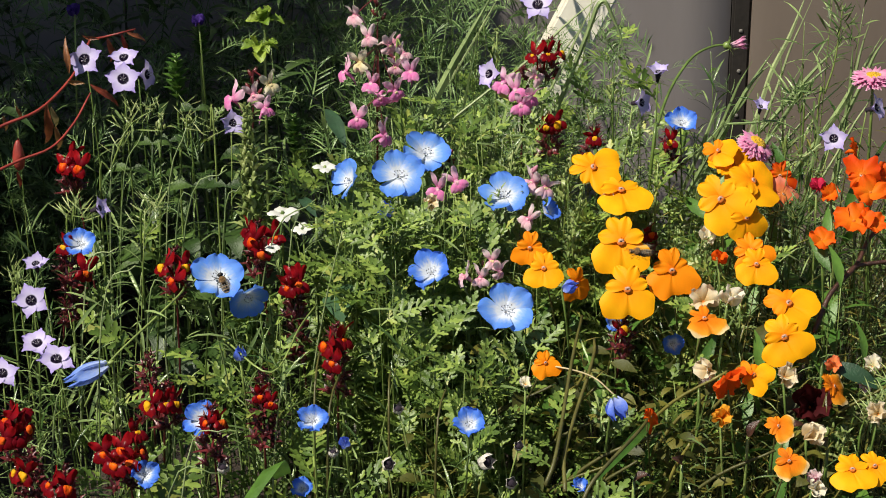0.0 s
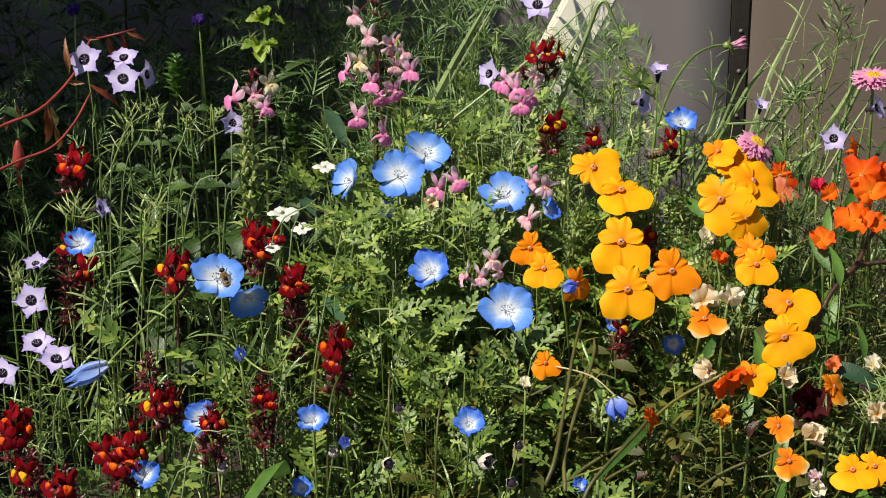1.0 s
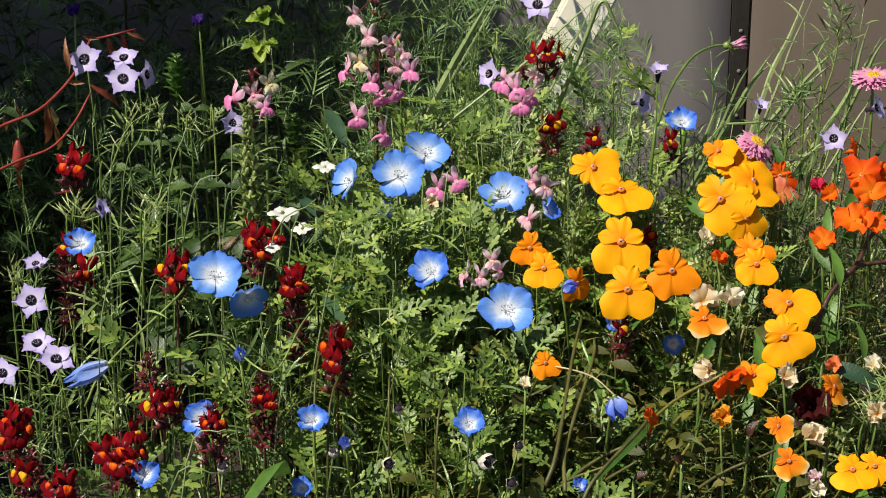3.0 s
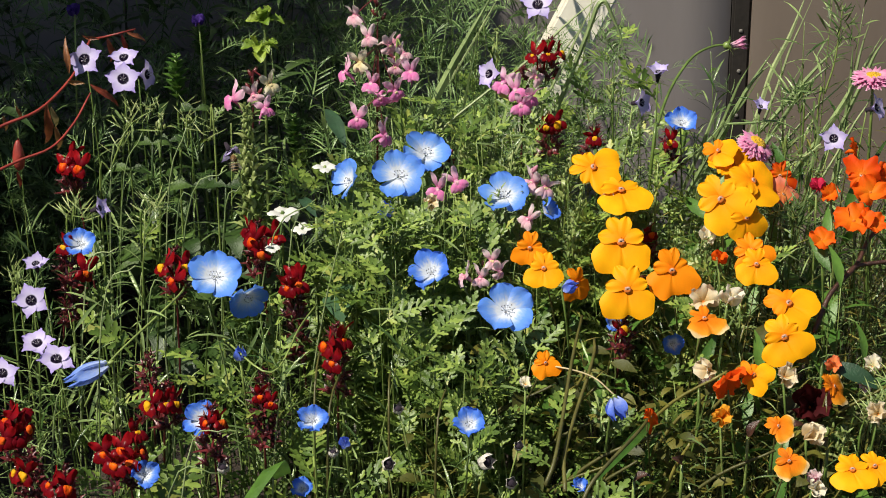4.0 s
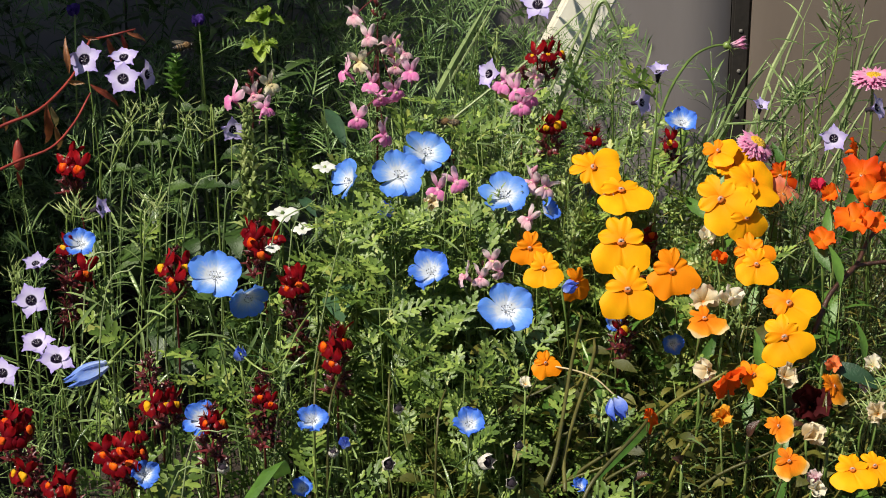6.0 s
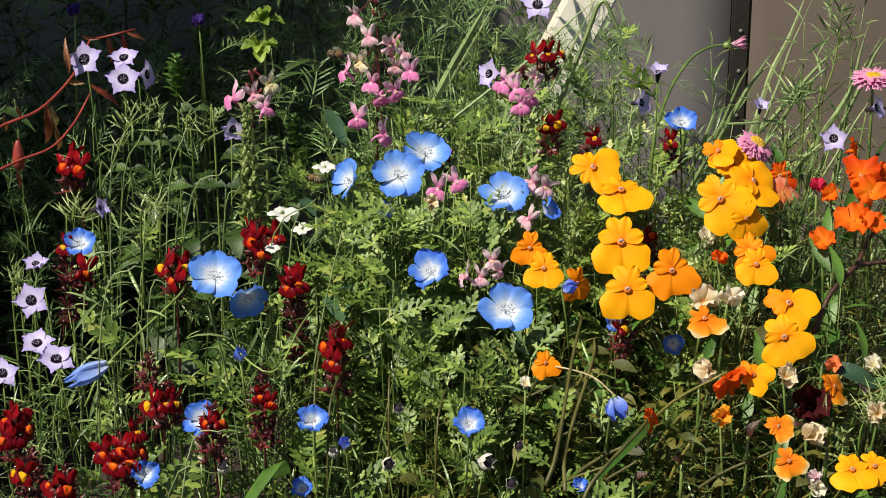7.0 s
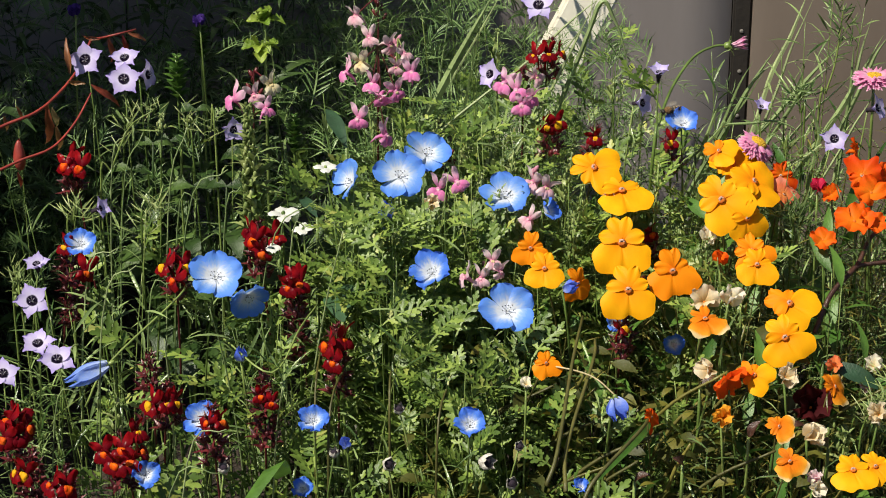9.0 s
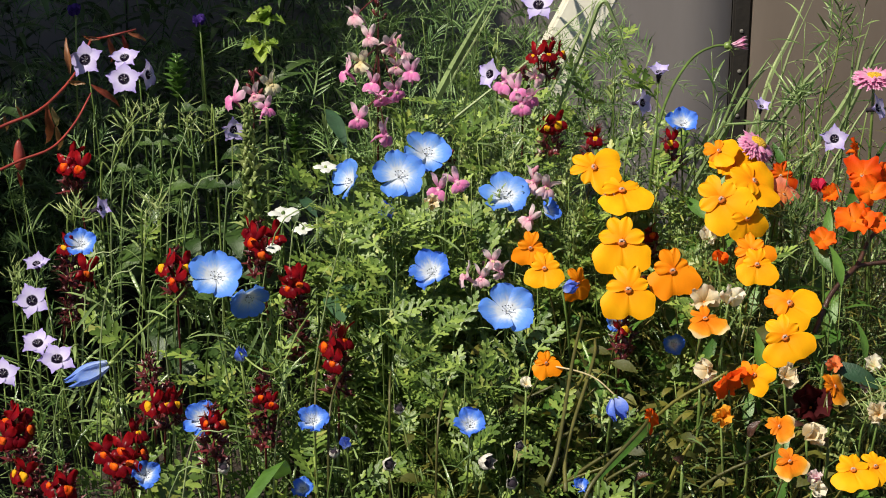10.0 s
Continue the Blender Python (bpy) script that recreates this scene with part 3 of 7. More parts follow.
def stem_leaves(owner, a, b, mesh, count, size=1.0, low=0.45, high=0.92, open_side=False):
    """Leaves up a stem; with open_side they spread towards the light rather than all round."""
    for k in range(count):
        t = low + (high - low) * k / max(1, count - 1)
        at = Vector(a).lerp(Vector(b), t)
        turn = Euler((rng.uniform(0.25, 1.3), jitter(0.5), (1.3 * math.sin(k * 2.4) + 0.25 if open_side else k * 2.4) + jitter(0.5)))
        spot = owner.location + at
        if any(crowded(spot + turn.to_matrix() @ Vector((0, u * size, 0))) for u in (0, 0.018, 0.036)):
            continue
        part("leaf", mesh, owner, Matrix.LocRotScale(at, turn, Vector((1, 1, 1)) * size * rng.uniform(0.8, 1.2)))


def rooted(name, p, label, category, group, dx=0.0, dy=0.03, bloom=0.0):
    """A thing whose foot stands in the soil below p; returns it and p in its own space."""
    if bloom:
        BLOOMS.append((Vector(p), bloom * 0.46))
    base = Vector((p[0] + dx + jitter(0.04), p[1] + dy + jitter(0.015), -0.005))
    return thing(name, base, label, category, group), Vector(p) - base


def nemophila(p, size, az=0, el=42, roll=0, cup=0, label="sky-blue nemophila with a white centre above cut green leaves"):
    t, q = rooted("nemophila", p, label, "flower", "blue nemophilas", bloom=size)
    k = size / 0.035
    m = facing(q, az, el, roll) @ Matrix.Diagonal((k, k, k, 1))
    fl = part("flower", NEMO_CALYX, t, m)
    turn = rng.randint(0, 2)
    for i in range(5):
        part("petal", (NEMO_DEEP if cup >= 14 else NEMO_PETALS)[(i * 2 + turn) % 3], fl, pose(0, 0, 0.0003 * (i % 2), cup + 7 + jitter(8), 9 + jitter(7), 72 * i + jitter(5)) @ Matrix.Diagonal((rng.uniform(0.9, 1.04), rng.uniform(0.92, 1.05), 1, 1)))
    part("stamen_tuft", STAMENS, fl)
    part("anther_tuft", ANTHERS, fl)
    stalk(t, (0, 0, 0), m @ Vector((0, 0, -0.003)), 0.0008, 0.0006, STEM, (jitter(0.02), 0.02, 0.02))
    stem_leaves(t, (0, 0, 0), q - Vector((0, -0.01, 0.02)), CUT, 6, open_side=True)
    return fl


def nemophila_bud(p, size, az=0, el=60, roll=0, slim=1.0, label="closed blue nemophila bud on a thin stem"):
    t, q = rooted("nemophila_bud", p, label, "flower bud", "blue nemophilas")
    k = size / 0.012
    m = facing(q, az, el, roll) @ Matrix.Diagonal((k, k, k, 1))
    m = m @ Matrix.Diagonal((slim, slim, 1 / slim ** 0.5, 1))
    fl = part("flower", BUD_CALYX, t, m)
    for i in range(5):
        part("petal", PALE_BUD_PETAL if slim < 1 else BUD_PETAL, fl, pose(0, 0, 0, jitter(7), jitter(9), 72 * i + jitter(9)))
    stalk(t, (0, 0, 0), m @ Vector((0, 0, -0.002)), 0.0011, 0.0007, STEM, (jitter(0.02), 0.01, 0.04))
    stem_leaves(t, (0, 0, 0), q - Vector((0, -0.01, 0.02)), CUT, 3, 0.8)
    return fl


BUD_CALYX = calyx_mesh(0.0030, 0.0046, STEM, 5, 38)
BUD_PETAL = Shape().add(*sheet(0.016, lambda t: 0.0038 * math.sin(math.pi * (0.12 + 0.8 * t)), lambda t, s: -0.0010 * s * s - 0.0022 * math.sin(t * 3.1), 4, 6), pose(0, 0.0012, 0, 84, 0, 8)).mesh("petal", BUD_BLUE)
PALE_BUD_PETAL = Shape().add(*sheet(0.016, lambda t: 0.0038 * math.sin(math.pi * (0.12 + 0.8 * t)), lambda t, s: -0.0010 * s * s - 0.0022 * math.sin(t * 3.1), 4, 6), pose(0, 0.0012, 0, 84, 0, 8)).mesh("petal", BLUE_BACK)

# gilia: pointed lilac petals round a black-purple throat
GILIA_PETALS = [Shape().add(*sheet(0.0115, lambda t: 0.0041 * (math.sin(math.pi * (0.12 + 0.84 * t)) ** 0.8), lambda t, s, c=c: 0.0030 * t ** 0.8 - 0.0022 * t ** 3 + c * s * s * t, 4, 6)).mesh("petal", LILAC) for c in (0.0006, 0.0016)]
GILIA_TUBE = Shape().add(*tube([(0, 0, -0.007), (0, 0, -0.003), (0, 0, 0.0006)], 0.0012, 0.0026, 8)).mesh("tube", DARK_EYE)
GILIA_STAMEN = Shape()
for _k in range(5):
    _a = _k * 1.257
    GILIA_STAMEN.add(*tube([(0, 0, 0), (math.cos(_a) * 0.0016, math.sin(_a) * 0.0016, 0.003)], 0.0002, 0.0002, 4))
    GILIA_STAMEN.add(*egg(0.0004, 0.0004, 0.0005, 6, 4), Matrix.Translation((math.cos(_a) * 0.0017, math.sin(_a) * 0.0017, 0.0032)))
GILIA_STAMEN = GILIA_STAMEN.mesh("stamen_tuft", SPECKLED)
NEEDLE_ONE = Shape().add(*blade(0.028, 0.0022, 0.5, 0.3, 4)).mesh("leaf", NEEDLE)


def gilia(p, size, az=0, el=35, roll=0, fold=0, dx=0.0, label="pale lilac gilia with a black-purple throat on a thin stem"):
    t, q = rooted("gilia", p, label, "flower", "lilac gilias", dx, bloom=size)
    k = size / 0.0215
    m = facing(q, az, el, roll) @ Matrix.Diagonal((k, k, k, 1))
    fl = part("flower", GILIA_TUBE, t, m)
    for i in range(5):
        part("petal", GILIA_PETALS[i % 2], fl, pose(0, 0, 0.0002 * (i % 2), fold + jitter(10), jitter(8), 72 * i + jitter(4)))
    part("stamen_tuft", GILIA_STAMEN, fl)
    stalk(t, (0, 0, 0), m @ Vector((0, 0, -0.006)), 0.0008, 0.0005, STEM, (jitter(0.02), 0.02, 0.0))
    stem_leaves(t, (0, 0, 0), q - Vector((0, -0.01, 0.02)), NEEDLE_ONE, 10, 1.0, 0.5, 0.95)
    return fl


# linaria: small snapdragon-like florets up a spike
def lin_upper(mat, wide=0.0023):
    s = Shape()
    for side in (-1, 1):
        s.add(*sheet(0.0104, lambda t: wide * math.sin(math.pi * (0.13 + 0.74 * t)) ** 0.75, lambda t, q: 0.0018 * t * t - 0.0007 * q * q + 0.0004 * math.sin(t * 7 + side), 6, 8, 0.0, 0.0004, side, 0.06), pose(side * 0.0012, 0.001, 0, 10, side * 24, side * -15))
    return s.mesh("upper_lip", mat)


def lin_lower(mat, wide=0.0024):
    s = Shape()
    for a, b in ((-52, 1.0), (0, 0.85), (52, 1.0)):
        s.add(*sheet(0.0074 * b, lambda t: wide * math.sin(math.pi * (0.14 + 0.70 * t)) ** 0.7, lambda t, q: 0.0010 * math.sin(t * 3.4) - 0.0008 * q * q - 0.0009 * t * t, 6, 6, 0.05, 0.0006, a), pose(0, -0.0008, 0.0008, 8, 0, 180 + a))
    s.add(*tube([(0, 0, 0.0005), (0, -0.0004, -0.003), (0, -0.0022, -0.007), (0, -0.0060, -0.0105)], 0.0018, 0.0003, 6))
    return s.mesh("lower_lip", mat)


PALATE = {}
for _n, _m in (("orange", PALATE_ORANGE), ("dark", MAROON), ("yellow", PALATE_YELLOW), ("pink", PALATE_PINK), ("cream", CREAM), ("red", FLAME)):
    _s = Shape().add(*egg(0.0024, 0.0025, 0.0013, 10, 6), pose(0, -0.0019, 0.0010, 10)).add(*egg(0.0011, 0.0017, 0.0010, 7, 5), pose(-0.0010, -0.0012, 0.0015, 0, -12, 12)).add(*egg(0.0011, 0.0017, 0.0010, 7, 5), pose(0.0010, -0.0012, 0.0015, 0, 12, -12))
    PALATE[_n] = _s.mesh("palate", _m)
LIN = {n: (lin_upper(m), lin_lower(m)) for n, m in (("pink", PINK), ("pale", PALE_PINK), ("cream", CREAM))}
LIN["pink"] = (lin_upper(PINK_LIGHT), lin_lower(PINK, 0.0027))
LIN["maroon"] = (lin_upper(MAROON, 0.0024), lin_lower(MAROON, 0.0030))
def calyx_bud(mat):
    s = Shape().add(*egg(0.0011, 0.0011, 0.0018, 6, 5))
    for k in range(5):
        s.add(*blade(0.0052, 0.0015, 0.5, 0.3, 2), pose(0, 0, -0.001, 58, 0, 72 * k))
    return s.mesh("bud", mat)


LIN_BUD = {n: Shape().add(*egg(0.0016, 0.0016, 0.0034, 6, 5)).mesh("bud", m) for n, m in (("pink", MAROON_STEM), ("pale", PALE_PINK), ("cream", CREAM))}
LIN_BUD["maroon"] = calyx_bud(MAROON_STEM)


def linaria(top, florets, hue="pink", palate="pink", size=0.0135, stem_hue=STEM, buds=6, length=0.07, label="", dx=0.0):
    """A spike under top; florets are (place, az, el[, hue, palate])."""
    name = "red_linaria" if hue == "maroon" else "pink_linaria"
    label = label or ("dark red linaria spike with orange-lipped florets" if hue == "maroon" else "pink linaria spike with small two-lipped florets")
    t, q = rooted(name, top, label, "flower", "linaria spikes", dx, 0.02)
    base = Vector(t.location)
    spine = arc((0, 0, 0), q, (jitter(0.01), 0.015, 0), 10)
    part("stem", Shape().add(*tube(spine[:7], 0.0009, 0.0008)).mesh("stem", STEM), t)
    part("spike", Shape().add(*tube(spine[6:], 0.0009, 0.0006)).mesh("spike", stem_hue), t)
    for n, f in enumerate(florets):
        place, az, el = f[:3]
        h, pl = (f[3], f[4]) if len(f) > 3 else (hue, palate)
        k = size / 0.0135 * rng.uniform(0.92, 1.08)
        at = Vector(place) - base
        BLOOMS.append((Vector(place), size * 0.5))
        m = facing(at, az + jitter(42 if h == "maroon" else 30), el + jitter(18), jitter(26)) @ Matrix.Diagonal((k, k, k, 1))
        if pl == "orange" and n:
            pl = rng.choice(("orange", "orange", "orange", "red", "red", "dark", "dark"))
        fl = part("floret", PALATE[pl], t, m)
        b = rng.uniform(0.85, 1.35) if h == "maroon" else rng.uniform(0.50, 0.68)
        fl.matrix_basis = m @ Matrix.Diagonal((b, b, b, 1))
        m = Matrix.Diagonal((1 / b, 1 / b, 1 / b, 1))
        part("upper_lip", LIN[h][0], fl, m @ pose(0, 0, 0, jitter(22), jitter(24), jitter(18)) @ Matrix.Diagonal((rng.uniform(0.75, 1.15), rng.uniform(0.6, 1.0), 1, 1)))
        part("lower_lip", LIN[h][1], fl, m @ pose(0, 0, 0, jitter(16), jitter(20), jitter(14)))
        near = min(spine[3:], key=lambda v: (v - (at - Vector((0, 0, 0.012)))).length)
        part("flower_stalk", Shape().add(*tube(arc(near, fl.matrix_basis @ Vector((0, 0, -0.001)), (0, 0, 0.002), 4), 0.0006, 0.0005, 5)).mesh("flower_stalk", stem_hue), t)
    for k in range(buds if hue != "maroon" else 12 + buds):
        a = k * 2.4
        if hue == "maroon":
            at = q + Vector((jitter(0.001), jitter(0.001), -0.0018 * k))
            out, grow = 0.0010 + 0.0044 * min(1.0, k / 10), 1.0 + 0.75 * min(1.0, k / 12)
        else:
            at = q + Vector((jitter(0.0012), jitter(0.0012), -0.0029 * k))
            out, grow = 0.0028 * min(1.6, 0.5 + k * 0.2), 1.0
        spot = at + Vector((math.cos(a), math.sin(a), 0)) * out
        if hue == "maroon" and any((spot - (Vector(f[0]) - base)).length < size * 0.68 for f in florets):
            continue
        part("bud", LIN_BUD[hue], t, Matrix.LocRotScale(spot, Euler((-0.6 * math.sin(a), 0.6 * math.cos(a), jitter(1))), Vector((1, 1, 1)) * grow))
    stem_leaves(t, (0, 0, 0), spine[7], NEEDLE_ONE, 14, 1.0, 0.35, 1.0)
    return t


# nemesia: four small upper lobes over a broad two-lobed lip
def nem_lip(mat, ph, wide=1.95, bulge=0.0016, skew=0.0, rag=1.0):
    """A broad lip spread in a fan below the throat, scalloped and uneven at its rim."""
    v, f, nu, nv = [], [], 40, 8
    for i in range(nv + 1):
        t = 0.06 + 0.94 * i / nv
        for j in range(nu + 1):
            a = (j / nu * 2 - 1) * wide
            r = 0.0192 * (0.94 + 0.13 * math.cos(2.2 * (abs(a) - 0.98))) * (1 - 0.70 * (abs(a) / wide) ** 5) * (1 - 0.10 * math.exp(-((a - skew) / 0.20) ** 2) * t ** 3) * (1 + rag * (0.040 * t ** 3 * math.sin(5.0 * a + ph) + 0.022 * t ** 4 * math.sin(12.0 * a + 2 * ph)))
            z = 0.7 * bulge * math.sin(t * 2.7) - 0.0010 * t ** 3 - 0.0009 * math.exp(-((a - skew) / 0.10) ** 2) * math.sin(t * 2.6) * (1 - 0.5 * t) + rag * (0.0008 * t * t * math.sin(3.1 * a + ph) + 0.0005 * t ** 3 * math.sin(8 * a + 3 * ph))
            v.append((math.sin(a) * r * t, -0.001 - math.cos(a) * r * t, z))
    for i in range(nv):
        for j in range(nu):
            q = i * (nu + 1) + j
            f.append((q, q + nu + 1, q + nu + 2, q + 1))
    return Shape().add(v, f).mesh("lip", mat)


def nem_upper(mat, ph, rag=1.0):
    """A small lobe, narrow at its foot, with a blunt tip."""
    return Shape().add(*sheet(0.0142, lambda t: 0.0045 * (0.26 + 0.74 * math.sin(math.pi * min(0.5, 0.62 * t)) ** 1.2) * math.sqrt(max(0.16, 1 - max(0.0, (t - 0.62) / 0.40) ** 2)), lambda t, q: 0.0008 * math.sin(t * 3.0 + 0.4 * ph) - 0.0003 * q * q * t - 0.0010 * t * t + 0.0005 * q * t * math.sin(ph), 8, 9, 0.0, 0.0007 * rag, ph, 0.04, 0.012 * rag)).mesh("upper_petal", mat)


def nem_throat(mat):
    s = Shape().add(*egg(0.0028, 0.0030, 0.0009, 10, 6), pose(0, -0.0006, -0.0006))
    s.add(*tube([(0, 0, 0), (0, 0.001, -0.006), (0, -0.002, -0.010)], 0.0028, 0.0012, 8))
    return s.mesh("throat", mat)


NEM = {n: ([nem_lip(m, 0.4, rag=w), nem_lip(m, 2.1, 1.80, 0.0024, 0.2, w), nem_lip(m, 3.7, 2.05, 0.0010, -0.15, w), nem_lip(m, 5.2, 1.85, 0.0018, 0.1, w)], [nem_upper(u, 0.3, w), nem_upper(u, 2, w), nem_upper(u, 4, w)], nem_throat(u))
       for n, m, u, w in (("orange", ORANGE, AMBER, 1.0), ("amber", AMBER, AMBER, 1.4), ("scarlet", SCARLET, SCARLET, 3.2), ("coral", CORAL, CORAL, 2.0), ("rimmed", RIMMED, RIMMED, 1.6))}
GOLD_UPPER = [nem_upper(ORANGE, 0.3), nem_upper(ORANGE, 2), nem_upper(ORANGE, 4)]
NEM_EYE = Shape().add(*egg(0.0026, 0.0022, 0.0005, 14, 5), pose(0, -0.0006, 0.0019)).mesh("eye", BROWN_EYE)
NEM_CREST = Shape().add(*egg(0.0016, 0.0007, 0.0003, 10, 5), pose(0, 0.0004, 0.0024)).add(*egg(0.0005, 0.0008, 0.0002, 8, 5), pose(-0.0011, -0.0003, 0.0023, 0, -10, -25)).add(*egg(0.0005, 0.0008, 0.0002, 8, 5), pose(0.0011, -0.0003, 0.0023, 0, 10, 25)).mesh("crest", CREST)
NEM_MOUTH = Shape().add(*egg(0.0007, 0.0004, 0.0002, 8, 5), pose(0, -0.0004, 0.0024)).mesh("mouth", DARK_EYE)
LANCE = Shape().add(*blade(0.036, 0.009, 0.5, 0.22, 5)).mesh("leaf", BROAD_LEAF)
HUES = {"orange": "orange", "amber": "deep amber", "scarlet": "scarlet", "coral": "coral pink", "rimmed": "pale-rimmed apricot"}


def nemesia(p, size, az=0, el=30, roll=0, hue="orange", lip=0, dx=0.0, label=""):
    t, q = rooted("nemesia", p, label or HUES[hue] + " nemesia with a broad two-lobed lip among green leaves", "flower", "orange and red nemesias", dx, bloom=size)
    k = size / 0.0355
    m = facing(q, az, el, roll) @ Matrix.Diagonal((k, k, k, 1))
    lips, ups, throat = NEM[hue]
    if hue == "orange" and rng.random() < 0.75:
        ups = GOLD_UPPER
    fl = part("flower", throat, t, m)
    part("lip", lips[rng.randint(0, 3)], fl, pose(0, 0, 0, lip, 0, 0))
    for i, a in enumerate((-79, -23, 23, 79)):
        part("upper_petal", ups[rng.randint(0, 2)], fl, Matrix.Translation((0, 0.001, 0.0004 * i)) @ pose(0, 0, 0, 2 + jitter(12), jitter(9), a + jitter(6)) @ Matrix.Diagonal((rng.uniform(0.85, 1.08), rng.uniform(0.88, 1.06) * (0.9 if abs(a) > 50 else 1.04), 1, 1)))
    part("eye", NEM_EYE, fl)
    part("crest", NEM_CREST, fl)
    part("mouth", NEM_MOUTH, fl)
    stalk(t, (0, 0, 0), m @ Vector((0, 0, -0.006)), 0.0008, 0.0005, BRONZE_STEM, (jitter(0.03), 0.03, 0))
    stem_leaves(t, (0, 0, 0), q - Vector((0, -0.015, 0.035)), LANCE, 6, 0.9, 0.45, 0.95)
    return fl


# everlasting daisies: rows of papery rays round a yellow disc
RAY = Shape().add(*sheet(0.013, lambda t: 0.0011 * math.sin(math.pi * (0.16 + 0.72 * t)) ** 0.5, lambda t, s: 0.0012 * t - 0.0008 * s * s - 0.0012 * t ** 3, 2, 5)).mesh("ray", ROSE)
DAISY_DISC = Shape().add(*egg(0.0054, 0.0054, 0.0024, 16, 7)).mesh("disc", DISC)


def daisy(p, size, az=0, el=60, roll=0, lift=10, label="pink everlasting daisy with a yellow centre and papery rays"):
    t, q = rooted("daisy", p, label, "flower", "pink daisies", 0.02, bloom=size)
    k = size / 0.028
    m = facing(q, az, el, roll) @ Matrix.Diagonal((k, k, k, 1))
    fl = part("flower", DAISY_DISC, t, m)
    for row, (n, tilt) in enumerate(((52, lift - 10), (48, lift), (40, lift + 12))):
        for i in range(n):
            part("ray", RAY, fl, pose(0, 0, -0.0006 + 0.0005 * row, tilt + jitter(7), jitter(10), 360 * (i + 0.5 * row) / n + jitter(3)) @ Matrix.Diagonal((1, rng.uniform(0.92, 1.04) - 0.05 * row, 1, 1)))
    part("calyx", calyx_mesh(0.006, 0.007, STEM, 9), fl, pose(0, 0, -0.002))
    stalk(t, (0, 0, 0), m @ Vector((0, 0, -0.004)), 0.0014, 0.001, STEM, (0.01, 0.03, 0.02))
    stem_leaves(t, (0, 0, 0), q, NEEDLE_ONE, 8, 1.2)
    return fl


def white_flower(p, size, az=0, el=70, roll=0, petals=4):
    t, q = rooted("white_flower", p, "small white four-petalled flower seen from its side", "flower", "small white flowers", bloom=size)
    k = size / 0.016
    m = facing(q, az, el, roll) @ Matrix.Diagonal((k, k, k, 1))
    fl = part("flower", WHITE_HEART, t, m)
    for i in range(petals):
        part("petal", WHITE_PETAL, fl, pose(0, 0, 0, 6 + jitter(12), jitter(10), 360 * i / petals + jitter(9)))
    stalk(t, (0, 0, 0), m @ Vector((0, 0, -0.002)), 0.001, 0.0006, STEM, (0.01, 0.02, 0.01))
    stem_leaves(t, (0, 0, 0), q, NEEDLE_ONE, 6)


WHITE_PETAL = Shape().add(*sheet(0.0085, lambda t: 0.0036 * math.sin(math.pi * (0.1 + 0.75 * t)) ** 0.7, lambda t, s: 0.001 * math.sin(t * 3) - 0.0006 * s * s, 4, 4, 0.08, 0.0005)).mesh("petal", WHITE)
WITHERED_HEART = Shape().add(*egg(0.0009, 0.0009, 0.0012, 8, 5)).mesh("flower", BROWN_EYE)
WHITE_HEART = Shape().add(*egg(0.0012, 0.0012, 0.002, 8, 5)).mesh("flower", STEM)

nemophila((-0.0297, 1.3631, 0.3013), 0.0376, 6, 50, 10)
nemophila((-0.0122, 1.3892, 0.3071), 0.0368, 25, 60, 30)
nemophila((-0.0609, 1.3591, 0.2991), 0.0319, -62, 24, 20, 6, "sky-blue nemophila turned away to its side")
nemophila((0.0407, 1.3468, 0.2925), 0.0366, -5, 58, 18)
nemophila((-0.0069, 1.2884, 0.2623), 0.0341, -25, 50, 50, 16)
nemophila((0.0396, 1.2598, 0.2483), 0.0400, 6, 50, 14)
landing = nemophila((-0.1462, 1.2858, 0.2610), 0.0369, 5, 48, 0)
nemophila((-0.1262, 1.2838, 0.2493), 0.0310, 25, -18, 0, 13, "drooping blue nemophila in the shade of another")
nemophila((0.0156, 1.1749, 0.2102), 0.0272, 5, 56, 30, 24)
nemophila((-0.0787, 1.1778, 0.2114), 0.0245, 0, 54, 0, 22)
nemophila((-0.2352, 1.3099, 0.2731), 0.0256, 15, 56, 0, 14)
nemophila((-0.1463, 1.1880, 0.2074), 0.0273, -20, 44, 0, 14)
nemophila((-0.1771, 1.1482, 0.1910), 0.0220, 25, 44, 20, 22)
nemophila((-0.0824, 1.1287, 0.1916), 0.0185, -5, 50, 0, 28)
nemophila((0.1616, 1.4033, 0.3237), 0.0275, 0, 58, 10, 18)
nemophila((0.0666, 1.3453, 0.2831), 0.0230, 70, 30, 0, 30)
nemophila((0.1493, 1.2908, 0.2123), 0.0197, 0, 20, 0, 20)
nemophila_bud((-0.1255, 1.2235, 0.2314), 0.0073, 0, 80)
nemophila_bud((0.0767, 1.2769, 0.2565), 0.0083, 60, 30)
nemophila_bud((0.1046, 1.1960, 0.2191), 0.0114, 30, -55, 0, 1.1)
nemophila((0.0804, 1.1296, 0.1920), 0.0165, -5, 58, 0, 42, "half-open deep blue nemophila among leaves")
nemophila_bud((-0.0378, 1.3303, 0.2837), 0.0104, 0, 80)
nemophila_bud((-0.2043, 1.2025, 0.2385), 0.0175, -75, -22, 0, 0.66, label="closed pale blue nemophila hanging from its stem")
nemophila_bud((-0.0580, 1.1605, 0.2042), 0.0067, -20, 60)

